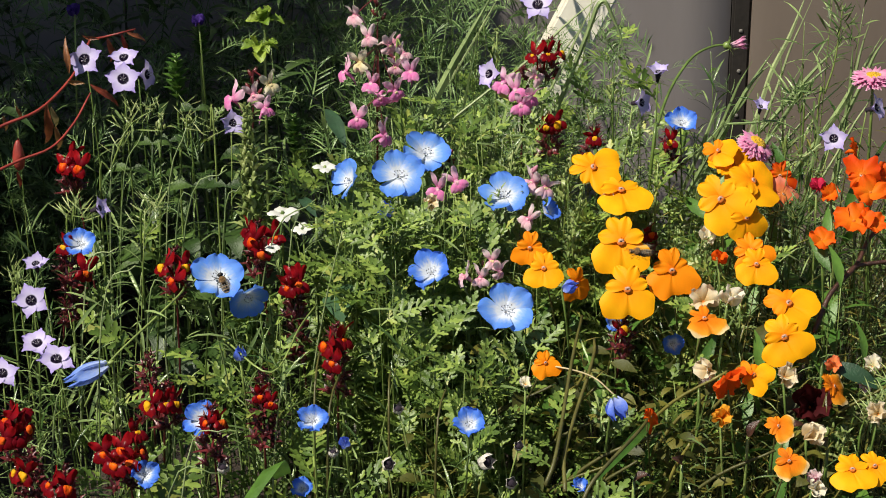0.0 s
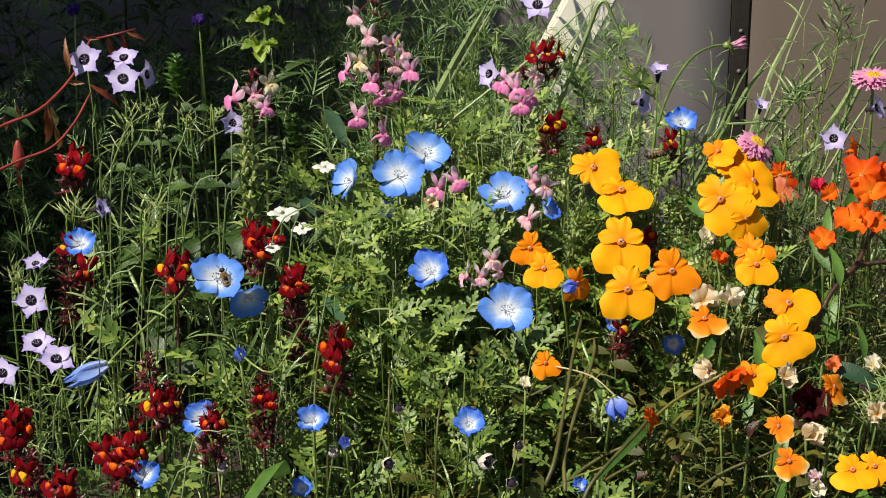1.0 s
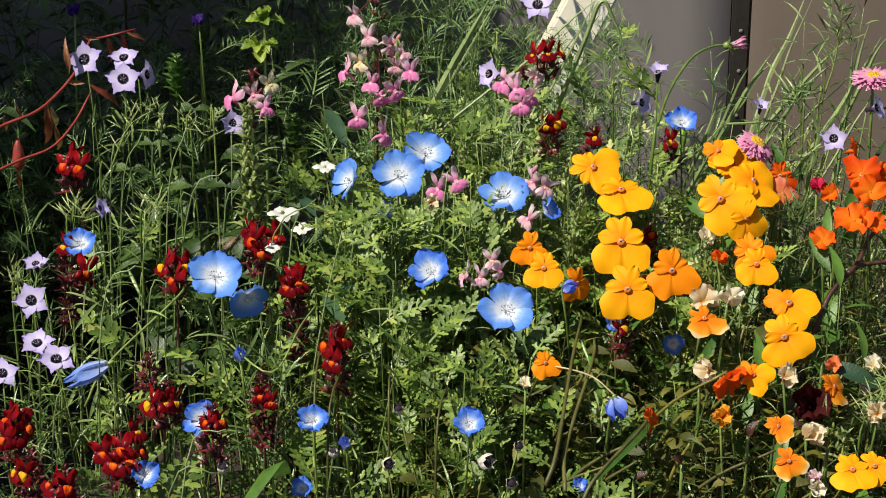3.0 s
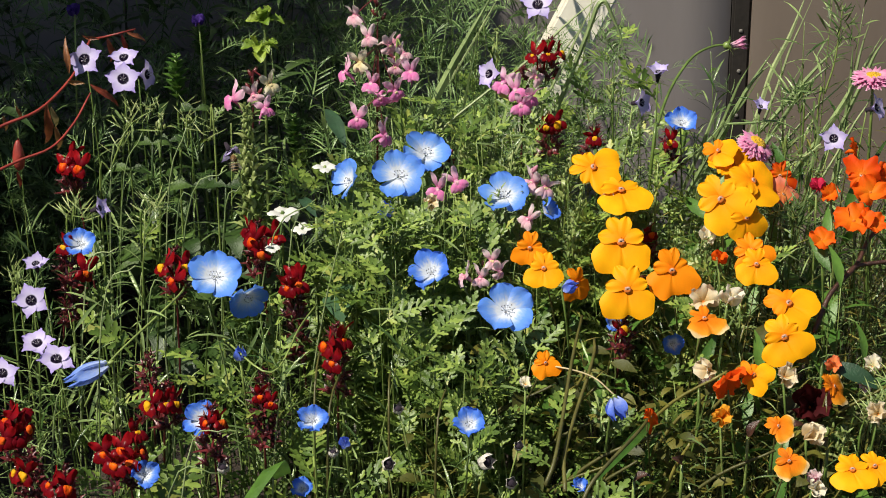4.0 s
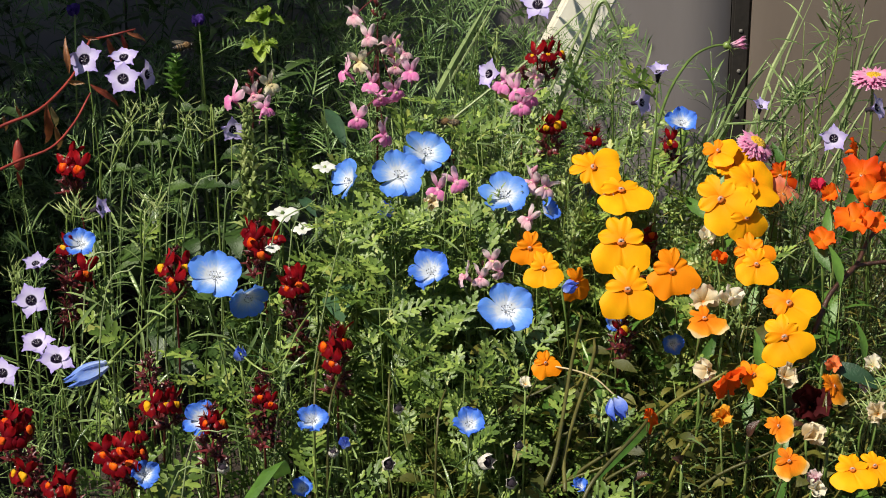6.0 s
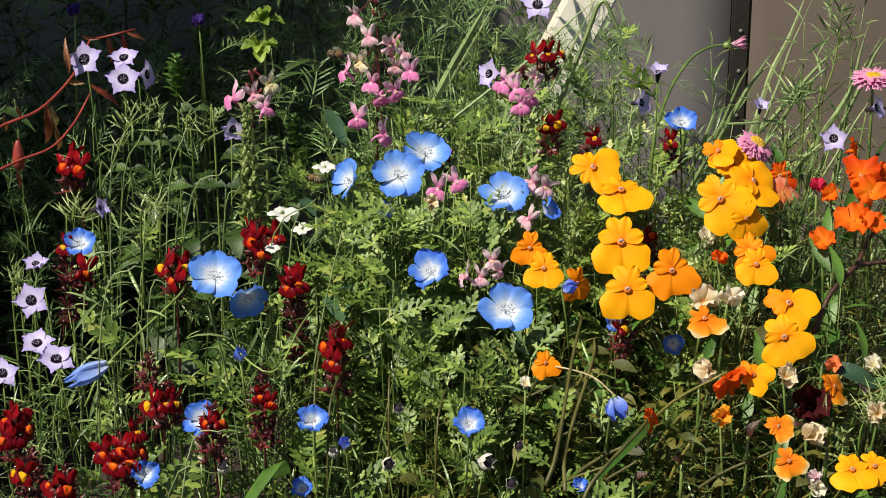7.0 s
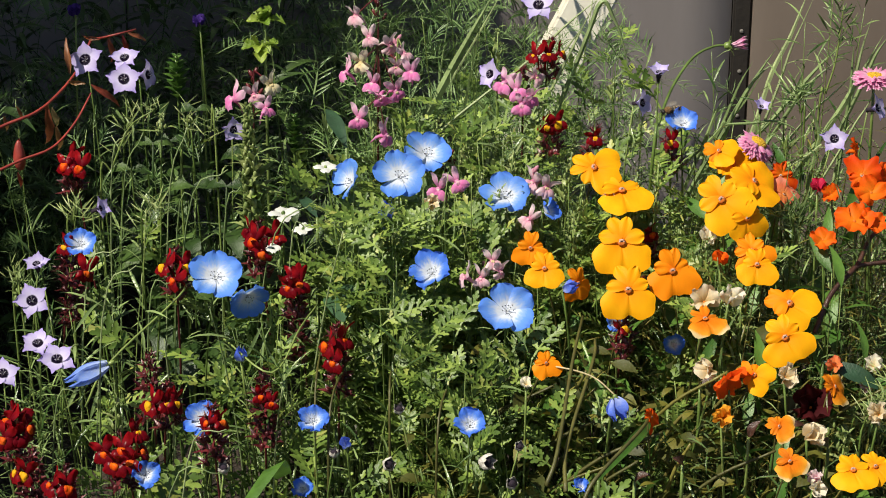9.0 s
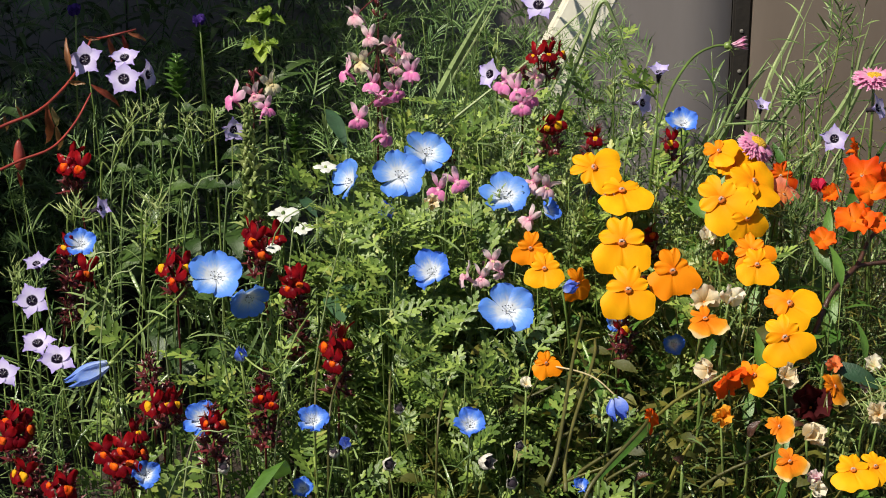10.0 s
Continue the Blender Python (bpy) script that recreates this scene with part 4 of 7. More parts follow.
gilia((-0.2495, 1.4553, 0.3542), 0.0252, 0, 25, 10)
gilia((-0.2211, 1.4395, 0.3448), 0.0250, 5, 35, 0)
gilia((-0.2235, 1.4658, 0.3518), 0.0220, -10, 55, 20)
gilia((-0.2072, 1.4532, 0.3442), 0.0219, 70, 15, 0)
nodding = gilia((-0.1433, 1.4051, 0.3247), 0.0192, 15, 20, 0, 12)
gilia((-0.2609, 1.2679, 0.2522), 0.0236, 0, 38, 25)
gilia((-0.2617, 1.2948, 0.2655), 0.0182, 0, 65, 0, 20)
gilia((-0.2527, 1.2353, 0.2367), 0.0232, -10, 60, 0, 8)
gilia((-0.2392, 1.2235, 0.2314), 0.0238, 10, 55, 20, 5)
gilia((-0.2712, 1.2135, 0.2268), 0.0209, 10, 50, 0)
gilia((-0.2243, 1.3194, 0.2950), 0.0171, 70, 28, 0, 28)
gilia((0.0674, 1.4990, 0.3810), 0.0249, 0, 50, 0)
gilia((0.0329, 1.4436, 0.3472), 0.0219, -45, 20, 0, 10)
gilia((0.1348, 1.4211, 0.3340), 0.0201, 55, 15, 0, 12)
gilia((0.1491, 1.4436, 0.3472), 0.0188, 10, 75, 0, 30)
gilia((0.2168, 1.4167, 0.3314), 0.0155, 0, 60, 0, 35)
gilia((0.2639, 1.3926, 0.3177), 0.0199, 0, 28, 0)
gilia((0.2952, 1.4167, 0.3314), 0.0209, 60, 20, 0, 10)

linaria((-0.0470, 1.5160, 0.3829), [((-0.0682, 1.4454, 0.3483), -60, 15), ((-0.0495, 1.4364, 0.3429), 0, 15), ((-0.0223, 1.4454, 0.3483), 30, 10), ((-0.0524, 1.4734, 0.3652), -10, 10, "pale", "pink"), ((-0.0372, 1.4671, 0.3613), 40, 10, "pale", "cream"), ((-0.0624, 1.4908, 0.3758), -30, 10, "pale", "pink"), ((-0.0578, 1.4526, 0.3526), -30, 10, "cream", "cream"), ((-0.0327, 1.4301, 0.3392), 40, 10, "pink", "cream"), ((-0.0585, 1.4086, 0.3268), -10, 15), ((-0.0386, 1.3953, 0.3192), 20, 10), ((-0.0435, 1.4256, 0.3366), 0, 0)], size=0.0158, stem_hue=MAROON_STEM)
linaria((-0.0325, 1.4918, 0.3589), [((-0.0272, 1.4603, 0.3572), 20, 15, "pale", "pink"), ((-0.0330, 1.4499, 0.3509), -20, 10, "pale", "cream")], "pale", "cream", 0.0137, buds=8)
linaria((-0.1326, 1.4563, 0.3461), [((-0.1450, 1.4243, 0.3358), -60, 20), ((-0.1213, 1.4167, 0.3314), 30, 20), ((-0.1193, 1.4355, 0.3424), 40, 40, "cream", "cream"), ((-0.1305, 1.4274, 0.3376), 0, 20, "pale", "pink")], size=0.0150, stem_hue=MAROON_STEM)
linaria((0.0557, 1.4586, 0.3474), [((0.0413, 1.4364, 0.3429), -30, 20), ((0.0598, 1.4256, 0.3366), 20, 20), ((0.0641, 1.4418, 0.3461), 40, 30, "pale", "cream"), ((0.0534, 1.4193, 0.3330), 0, 15), ((0.0498, 1.4310, 0.3398), 0, 25)], size=0.0145, stem_hue=MAROON_STEM)
linaria((0.0312, 1.3272, 0.2650), [((0.0138, 1.2863, 0.2612), -50, 15), ((0.0366, 1.2906, 0.2633), 50, 15, "pale", "pink"), ((0.0313, 1.2983, 0.2672), 0, 20, "pale", "cream"), ((0.0239, 1.2854, 0.2608), 0, 10)], "pale", "pink", 0.0137)
linaria((0.0608, 1.3688, 0.3044), [((0.0559, 1.3303, 0.2837), -10, 25), ((0.0679, 1.3547, 0.2967), 30, 20, "pale", "cream"), ((0.0594, 1.3591, 0.2991), -40, 20, "pale", "pink")], "pale", "pink", 0.0152)
linaria((0.0043, 1.4103, 0.3017), [((0.0090, 1.3591, 0.2991), 20, 20), ((-0.0034, 1.3534, 0.2960), -40, 10)], "pink", "pink", 0.0147)

linaria((-0.2505, 1.3829, 0.3122), [((-0.2530, 1.3723, 0.3063), -20, 25), ((-0.2433, 1.3705, 0.3054), 40, 20), ((-0.2487, 1.3776, 0.3093), 10, 40)], "maroon", "orange", 0.0150, MAROON_STEM)
linaria((-0.2441, 1.3164, 0.2765), [((-0.2451, 1.3099, 0.2731), -20, 30, "maroon", "yellow"), ((-0.2299, 1.2906, 0.2633), 50, 20)], "maroon", "orange", 0.0135, MAROON_STEM, 24)
linaria((-0.1742, 1.3078, 0.2720), [((-0.1796, 1.2948, 0.2655), -45, 25, "maroon", "yellow"), ((-0.1669, 1.2948, 0.2655), 40, 30, "maroon", "yellow"), ((-0.1721, 1.2841, 0.2601), 0, 15)], "maroon", "orange", 0.0144, MAROON_STEM, 8)
linaria((-0.1217, 1.3285, 0.2828), [((-0.1092, 1.3164, 0.2765), 40, 35), ((-0.1227, 1.3142, 0.2753), -40, 20), ((-0.1177, 1.3056, 0.2709), 0, 10), ((-0.1268, 1.3216, 0.2792), -30, 30)], "maroon", "orange", 0.0139, MAROON_STEM, 10)
linaria((-0.0950, 1.2897, 0.2629), [((-0.0987, 1.2786, 0.2574), -25, 30), ((-0.0917, 1.2820, 0.2591), 30, 30), ((-0.0963, 1.2863, 0.2612), 0, 40)], "maroon", "orange", 0.0144, MAROON_STEM, 24)
linaria((-0.0671, 1.2501, 0.2437), [((-0.0718, 1.2353, 0.2367), -30, 30), ((-0.0628, 1.2395, 0.2387), 35, 30), ((-0.0678, 1.2227, 0.2310), 0, 0)], "maroon", "orange", 0.0150, MAROON_STEM, 16)
linaria((-0.1694, 1.2068, 0.2239), [((-0.1772, 1.1914, 0.2172), -40, 30, "maroon", "yellow"), ((-0.1690, 1.1919, 0.2173), 0, 30, "maroon", "yellow"), ((-0.1629, 1.1927, 0.2177), 40, 20)], "maroon", "yellow", 0.0144, MAROON_STEM, 6)
linaria((-0.1392, 1.1722, 0.2255), [((-0.1395, 1.1598, 0.2203), -20, 30), ((-0.1329, 1.1611, 0.2208), 40, 30)], "maroon", "orange", 0.0139, MAROON_STEM, 10)
linaria((-0.2623, 1.1914, 0.2172), [((-0.2621, 1.1790, 0.2119), -30, 30), ((-0.2511, 1.1737, 0.2096), 40, 25), ((-0.2561, 1.1687, 0.2076), 0, 15), ((-0.2636, 1.1667, 0.2067), -40, 10), ((-0.2559, 1.1832, 0.2136), 20, 40)], "maroon", "orange", 0.0159, MAROON_STEM, 10)
linaria((-0.1940, 1.1708, 0.2084), [((-0.2015, 1.1564, 0.2025), -30, 25), ((-0.1916, 1.1585, 0.2034), 0, 40), ((-0.1845, 1.1708, 0.2084), 40, 40, "maroon", "yellow"), ((-0.1856, 1.1503, 0.2001), 30, 20), ((-0.1938, 1.1483, 0.1993), -20, 10), ((-0.1813, 1.1564, 0.2025), 50, 20)], "maroon", "orange", 0.0159, MAROON_STEM, 10)
linaria((-0.2455, 1.1585, 0.2034), [((-0.2462, 1.1409, 0.1964), -10, 30, "maroon", "yellow"), ((-0.2514, 1.1421, 0.1968), -40, 20)], "maroon", "yellow", 0.0144, MAROON_STEM, 12)
linaria((-0.2236, 1.1462, 0.1985), [((-0.2301, 1.1328, 0.1932), -30, 20), ((-0.2206, 1.1312, 0.1926), 20, 20)], "maroon", "orange", 0.0139, MAROON_STEM, 12)
linaria((0.0745, 1.4716, 0.3641), [((0.0635, 1.4589, 0.3564), -30, 30, "maroon", "yellow"), ((0.0813, 1.4617, 0.3580), 40, 30, "maroon", "yellow"), ((0.0726, 1.4598, 0.3569), 0, 30, "maroon", "yellow")], "maroon", "yellow", 0.0139)
linaria((0.0737, 1.4131, 0.3293), [((0.0773, 1.4060, 0.3252), 30, 20), ((0.0706, 1.4033, 0.3237), -40, 10)], "maroon", "yellow", 0.0130)
linaria((0.1028, 1.4020, 0.3230), [((0.1024, 1.3940, 0.3184), 0, 20)], "maroon", "yellow", 0.0120)
linaria((0.1551, 1.4083, 0.3179), [((0.1545, 1.4003, 0.3134), 0, 20, "maroon", "yellow")], "maroon", "yellow", 0.0115)
linaria((-0.1111, 1.2164, 0.2282), [((-0.1116, 1.1977, 0.2199), 0, 0), ((-0.1044, 1.1927, 0.2177), 30, 0)], "maroon", "orange", 0.0106, MAROON_STEM, 18)
linaria((0.1382, 1.3623, 0.2664), [((0.1386, 1.3571, 0.2636), 0, 20)], "maroon", "orange", 0.0139, MAROON_STEM, 10)
linaria((-0.1857, 1.2459, 0.2249), [], "maroon", "orange", 0.0106, MAROON_STEM, 14)

nemesia((0.1152, 1.3129, 0.2747), 0.0411, 5, 35)
lip_flower = nemesia((0.1165, 1.2677, 0.2605), 0.0374, 3, 30)
nemesia((0.1463, 1.2888, 0.2648), 0.0345, 6, 24, 8, "amber", -6)
nemesia((0.0997, 1.3697, 0.3049), 0.0372, 5, 52, 76)
nemesia((0.1177, 1.3534, 0.2948), 0.0375, 10, 62, 12)
nemesia((0.1845, 1.3811, 0.3128), 0.0245, -10, 58, 78)
nemesia((0.1932, 1.38, 0.3044), 0.0379, 25, 52, 56)
nemesia((0.1816, 1.3366, 0.2952), 0.0400, -5, 34, 42)
nemesia((0.2051, 1.3586, 0.2993), 0.0375, 40, 50, 62)
nemesia((0.1986, 1.3316, 0.2844), 0.0296, 20, 15, 5)
nemesia((0.1997, 1.3112, 0.2691), 0.0285, -5, 34, 30, "amber")
nemesia((0.2015, 1.2957, 0.2659), 0.0276, 0, 40, 0)
nemesia((0.2183, 1.2658, 0.2511), 0.0365, 5, 55, 52)
nemesia((0.2128, 1.2404, 0.2398), 0.0350, -5, 30, 24)
nemesia((0.1643, 1.2539, 0.2455), 0.0285, 5, 72, 12, "rimmed")
nemesia((0.0564, 1.3086, 0.2725), 0.0242, -10, 20, 0, "amber")
nemesia((0.0646, 1.2927, 0.2644), 0.0261, 0, 40, 0)
nemesia((0.0858, 1.2912, 0.2552), 0.0238, 40, 10, 0, "amber")
nemesia((0.0632, 1.2219, 0.2306), 0.0189, 5, 30, 10, "amber")
nemesia((0.1902, 1.211, 0.2273), 0.0240, 0, 45, 58)
nemesia((0.2015, 1.1761, 0.2096), 0.0200, 20, 45, 55, "rimmed", -10)
nemesia((0.2049, 1.1491, 0.2003), 0.0205, -5, 40, 24, "rimmed", 10)
nemesia((0.2386, 1.2039, 0.2226), 0.0235, 60, 40, 40, "rimmed")
nemesia((0.2423, 1.1466, 0.1956), 0.0285, -5, 60, 8)
nemesia((0.2559, 1.1499, 0.1965), 0.0235, 5, 48, 20)
nemesia((0.1250, 1.1819, 0.2131), 0.0157, 60, 20, 30, "scarlet")
nemesia((0.2786, 1.3635, 0.3015), 0.0260, -5, 34, 170, "scarlet")
nemesia((0.2276, 1.369, 0.2862), 0.0230, 35, 40, 130, "coral")
nemesia((0.2768, 1.3829, 0.3122), 0.0221, 72, 10, 20, "scarlet")
nemesia((0.2276, 1.3832, 0.2951), 0.0226, 0, 20, 0, "scarlet")

daisy((0.2129, 1.3900, 0.3162), 0.0320, 75, 58, 0, -20)
daisy((0.2976, 1.44, 0.3467), 0.0355, 0, 90, 0, -4)

white_flower((-0.0790, 1.3701, 0.3051), 0.0166, 0, 84)
white_flower((-0.1054, 1.3342, 0.2858), 0.0208, 10, 84)
white_flower((-0.0918, 1.3225, 0.2796), 0.0148, 0, 84)
white_flower((-0.1105, 1.3078, 0.2720), 0.0102, 0, 60)


bulk()


def leafy_plant(name, p, mesh, count, size, label, group):
    t = thing(name, (p[0], p[1], 0), label, "plant", group)
    q = Vector((jitter(0.02 if name == "nemophila_plant" else 0.045), -0.02 + jitter(0.02), p[2]))
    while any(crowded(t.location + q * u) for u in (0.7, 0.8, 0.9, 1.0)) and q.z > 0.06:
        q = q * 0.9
    stalk(t, (0, 0, 0), q, 0.0007, 0.0003, STEM, (jitter(0.015), jitter(0.01), 0))
    stem_leaves(t, (0, 0, 0), q, mesh, count, size, 0.5, 1.0, name == "nemophila_plant")


CUT_LEAVES = [Shape().add(*cut_leaf(0.036, n, lobe=0.30, bend=b)).mesh("leaf", FERN) for n, b in ((5, 0.7), (6, 0.5), (4, 0.9))]
for _i in range(70):
    _x, _y = rng.uniform(-0.12, 0.20), rng.uniform(1.24, 1.44)
    if (0.05 < _x < 0.15 and _y < 1.36) or (_x < -0.055 and _y > 1.33):
        continue
    leafy_plant("nemophila_plant", (_x, _y, canopy(_x, _y) * rng.uniform(0.9, 1.1)), CUT_LEAVES[_i % 3], 8, 0.8, "leafy nemophila shoot with bright green cut leaves", "leafy nemophila shoots")
for _i in range(18):
    _x, _y = rng.uniform(-0.06, 0.02), rng.uniform(1.25, 1.34)
    leafy_plant("nemophila_plant", (_x, _y, canopy(_x, _y) * rng.uniform(1.0, 1.14)), CUT_LEAVES[_i % 3], 9, 0.75, "leafy nemophila shoot with bright green cut leaves", "leafy nemophila shoots")
for _i in range(18):
    _x, _y = rng.uniform(-0.075, 0.01), rng.uniform(1.29, 1.40)
    leafy_plant("nemophila_plant", (_x, _y, canopy(_x, _y) * rng.uniform(1.05, 1.2)), CUT_LEAVES[_i % 3], 9, 0.8, "leafy nemophila shoot with bright green cut leaves", "leafy nemophila shoots")
for _i in range(9):
    _x, _y = rng.uniform(-0.03, 0.055), rng.uniform(1.20, 1.25)
    leafy_plant("nemophila_plant", (_x, _y + 0.02, rng.uniform(0.19, 0.25)), CUT_LEAVES[_i % 3], 9, 0.7, "leafy nemophila shoot with bright green cut leaves", "leafy nemophila shoots")
for _i in range(60):
    _x, _y = rng.uniform(-0.34, 0.05), rng.uniform(1.23, 1.46)
    if (_x < -0.06 and _y > 1.33 and rng.random() < 0.93) or (_x < -0.2 and _y > 1.28 and rng.random() < 0.6):
        continue
    leafy_plant("linaria_plant", (_x, _y, canopy(_x, _y) * rng.uniform(0.95, 1.2)), NEEDLE_ONE, 16, 1.0, "slender linaria shoot with narrow green leaves", "leafy linaria shoots")
for _i in range(14):
    _x, _y = rng.uniform(0.10, 0.34), rng.uniform(1.25, 1.42)
    leafy_plant("nemesia_plant", (_x, _y, canopy(_x, _y) * rng.uniform(0.85, 1.02)), LANCE, 9, 0.85, "nemesia shoot with pointed green leaves", "leafy nemesia shoots")

for _x, _y, _z in ((0.262, 1.50, 0.40), (0.275, 1.49, 0.375), (0.225, 1.52, 0.34), (0.24, 1.47, 0.31), (0.215, 1.50, 0.315), (0.27, 1.46, 0.30), (0.10, 1.52, 0.35), (0.125, 1.50, 0.335), (0.16, 1.49, 0.315), (0.085, 1.52, 0.385)):
    leafy_plant("linaria_plant", (_x, _y + 0.02, _z), NEEDLE_ONE, 22, 0.85, "slender linaria shoot with narrow green leaves", "leafy linaria shoots")

for _x, _y, _z in ((0.2907, 1.5308, 0.3657), (0.2783, 1.4891, 0.3484), (0.2544, 1.4478, 0.3323), (0.2455, 1.4388, 0.3270), (0.2927, 1.3931, 0.3179), (0.1912, 1.4070, 0.3172), (0.2327, 1.3864, 0.3142), (0.1246, 1.4501, 0.3336), (0.2873, 1.3688, 0.3044)):
    leafy_plant("linaria_plant", (_x, _y + 0.02, _z), NEEDLE_ONE, 26, 0.75, "slender linaria shoot with narrow green leaves", "leafy linaria shoots")

FEATHER_LEAF = Shape().add(*feather(0.032)).mesh("leaf", FEATHER)
for _x, _y, _z in ((-0.2913, 1.4651, 0.3162), (-0.3100, 1.4896, 0.3132), (-0.2232, 1.4349, 0.3159), (-0.1920, 1.4494, 0.3068), (-0.2926, 1.4354, 0.3074), (-0.2133, 1.5005, 0.3110), (0.0594, 1.5102, 0.3526), (0.0705, 1.4800, 0.3429), (0.0489, 1.4942, 0.3427), (0.0665, 1.5382, 0.3615), (0.1158, 1.4891, 0.3484), (0.1094, 1.4732, 0.3387), (0.0859, 1.4641, 0.3333), (0.0435, 1.5244, 0.3527)):
    leafy_plant("feathery_plant", (_x, _y + 0.02, _z), FEATHER_LEAF, 16, 0.8, "feathery green plant with thread-fine leaves", "feathery plants")

# ---- plants that stand apart ----


def leaf_shape(length, width, mat, bend=0.4, fold=0.2, teeth=0, segs=10, broad=0.4, twist=0.0, name="leaf", ripple=0.0):
    """A broad leaf with a crease, side veins and, where asked, a toothed rim."""
    v, f = [], []
    across = (-1, -0.55, 0, 0.55, 1)
    for i in range(segs + 1):
        t = i / segs
        w = width * 0.5 * (max(0.04, t) / broad) ** 0.7 if t < broad else width * 0.5 * max(0.0, 1 - ((t - broad) / (1 - broad)) ** 1.8) ** 0.8
        if teeth and i % 2:
            w *= 1 - teeth
        a = bend * t
        for k in across:
            h = abs(k) * w * fold + ripple * math.sin(i * 2.1 + k) * (1 - t) - (ripple if i % 2 and k else 0)
            c, q = math.cos(twist * t), math.sin(twist * t)
            v.append((k * w * c - h * q, length * t * math.cos(a * 0.6), -length * t * t * math.sin(a * 0.6) + h * c + k * w * q))
    for i in range(segs):
        for k in range(4):
            a = i * 5 + k
            f.append((a, a + 1, a + 6, a + 5))
    return Shape().add(v, f).mesh(name, mat)


def aim(p, way, up=(0, 0, 1), size=1.0):
    """The pose of a leaf or a flying thing at p whose +y goes along way and whose +z keeps near up."""
    y = Vector(way).normalized()
    x = y.cross(Vector(up)).normalized()
    m = Matrix((x, y, x.cross(y))).transposed().to_4x4()
    return Matrix.Translation(p) @ m @ Matrix.Diagonal((size, size, size, 1))


def red_stemmed_plant():
    t = thing("red_stemmed_plant", (-0.46, 1.50, 0), "arching red stems with hanging red and green leaves", "plant")
    o = Vector(t.location)
    leaf = leaf_shape(0.030, 0.0070, RED_LEAF, 0.9, 0.8, twist=1.6, ripple=0.0005)
    long_leaf = leaf_shape(0.040, 0.0075, RED_LEAF, 0.8, 0.9, twist=1.1, ripple=0.0006)
    a, b, c, d = (Vector(q) - o for q in ((-0.3211, 1.3842, 0.3129), (-0.2793, 1.4131, 0.3293), (-0.2595, 1.4756, 0.3401), (-0.2536, 1.5084, 0.3532)))
    part("stem", Shape().add(*tube(eased([Vector((0, 0, 0)), (a + Vector((0, 0, -0.1))) * 0.8, a, (a + b) / 2 + Vector((0, 0, 0.003)), b, (b + c) / 2 - Vector((0, 0, 0.003)), c, d]), 0.0014, 0.0009, 8)).mesh("stem", RED_STEM), t)
    e, g, h = (Vector(q) - o for q in ((-0.3090, 1.3556, 0.2972), (-0.2642, 1.3855, 0.3137), (-0.2425, 1.4288, 0.3384)))
    part("stem", Shape().add(*tube(eased([a + Vector((0, 0, -0.06)), e, (e + g) / 2 + Vector((0, 0, 0.003)), g, (g + h) / 2 + Vector((0.002, 0, -0.002)), h]), 0.0012, 0.0007, 8)).mesh("stem", RED_STEM), t)
    j, k = (Vector(q) - o for q in ((-0.2377, 1.4734, 0.3652), (-0.2165, 1.4798, 0.3691)))
    part("stem", Shape().add(*tube([c, d, j, k], 0.0012, 0.0007)).mesh("stem", RED_STEM), t)
    for q, way, mesh, size in (((-0.2717, 1.4198, 0.3332), (-0.05, 0.0, -1), long_leaf, 1.0), ((-0.2683, 1.4176, 0.3319), (0.15, 0.1, -1), leaf, 0.8), ((-0.2873, 1.3931, 0.3179), (0.02, -0.1, -1), long_leaf, 0.75), ((-0.2843, 1.3666, 0.3032), (0.12, 0.0, -1), leaf, 0.55), ((-0.2592, 1.4445, 0.3477), (0.02, 0.0, 1), long_leaf, 0.65), ((-0.3002, 1.4109, 0.3281), (0.1, 0.1, -1), leaf, 0.6), ((-0.2433, 1.4355, 0.3424), (0.8, -0.1, -0.6), long_leaf, 0.7), ((-0.2473, 1.4364, 0.3429), (-0.7, 0.1, 0.1), leaf, 0.6), ((-0.2260, 1.4753, 0.3663), (0.15, 0.0, -1), leaf, 0.7), ((-0.2222, 1.4771, 0.3674), (0.7, 0.0, -0.35), leaf, 0.6), ((-0.2356, 1.4725, 0.3646), (0.12, 0.1, -1), leaf, 0.9), ((-0.2414, 1.4716, 0.3641), (-0.6, 0.0, 0.15), leaf, 0.5), ((-0.2924, 1.4185, 0.3324), (0.2, 0.0, -0.7), leaf, 0.5), ((-0.2632, 1.4020, 0.3230), (0.05, 0.1, -1), leaf, 0.9)):
        part("leaf", mesh, t, aim(Vector(q) - o, way, (0.3, -1, 0.3), size))
    pod = Shape().add(*egg(0.0042, 0.0042, 0.011, 8, 7, 0.3)).mesh("pod", RED_STEM)
    part("pod", pod, t, Matrix.Translation(Vector((-0.2851, 1.3798, 0.3105)) - o))


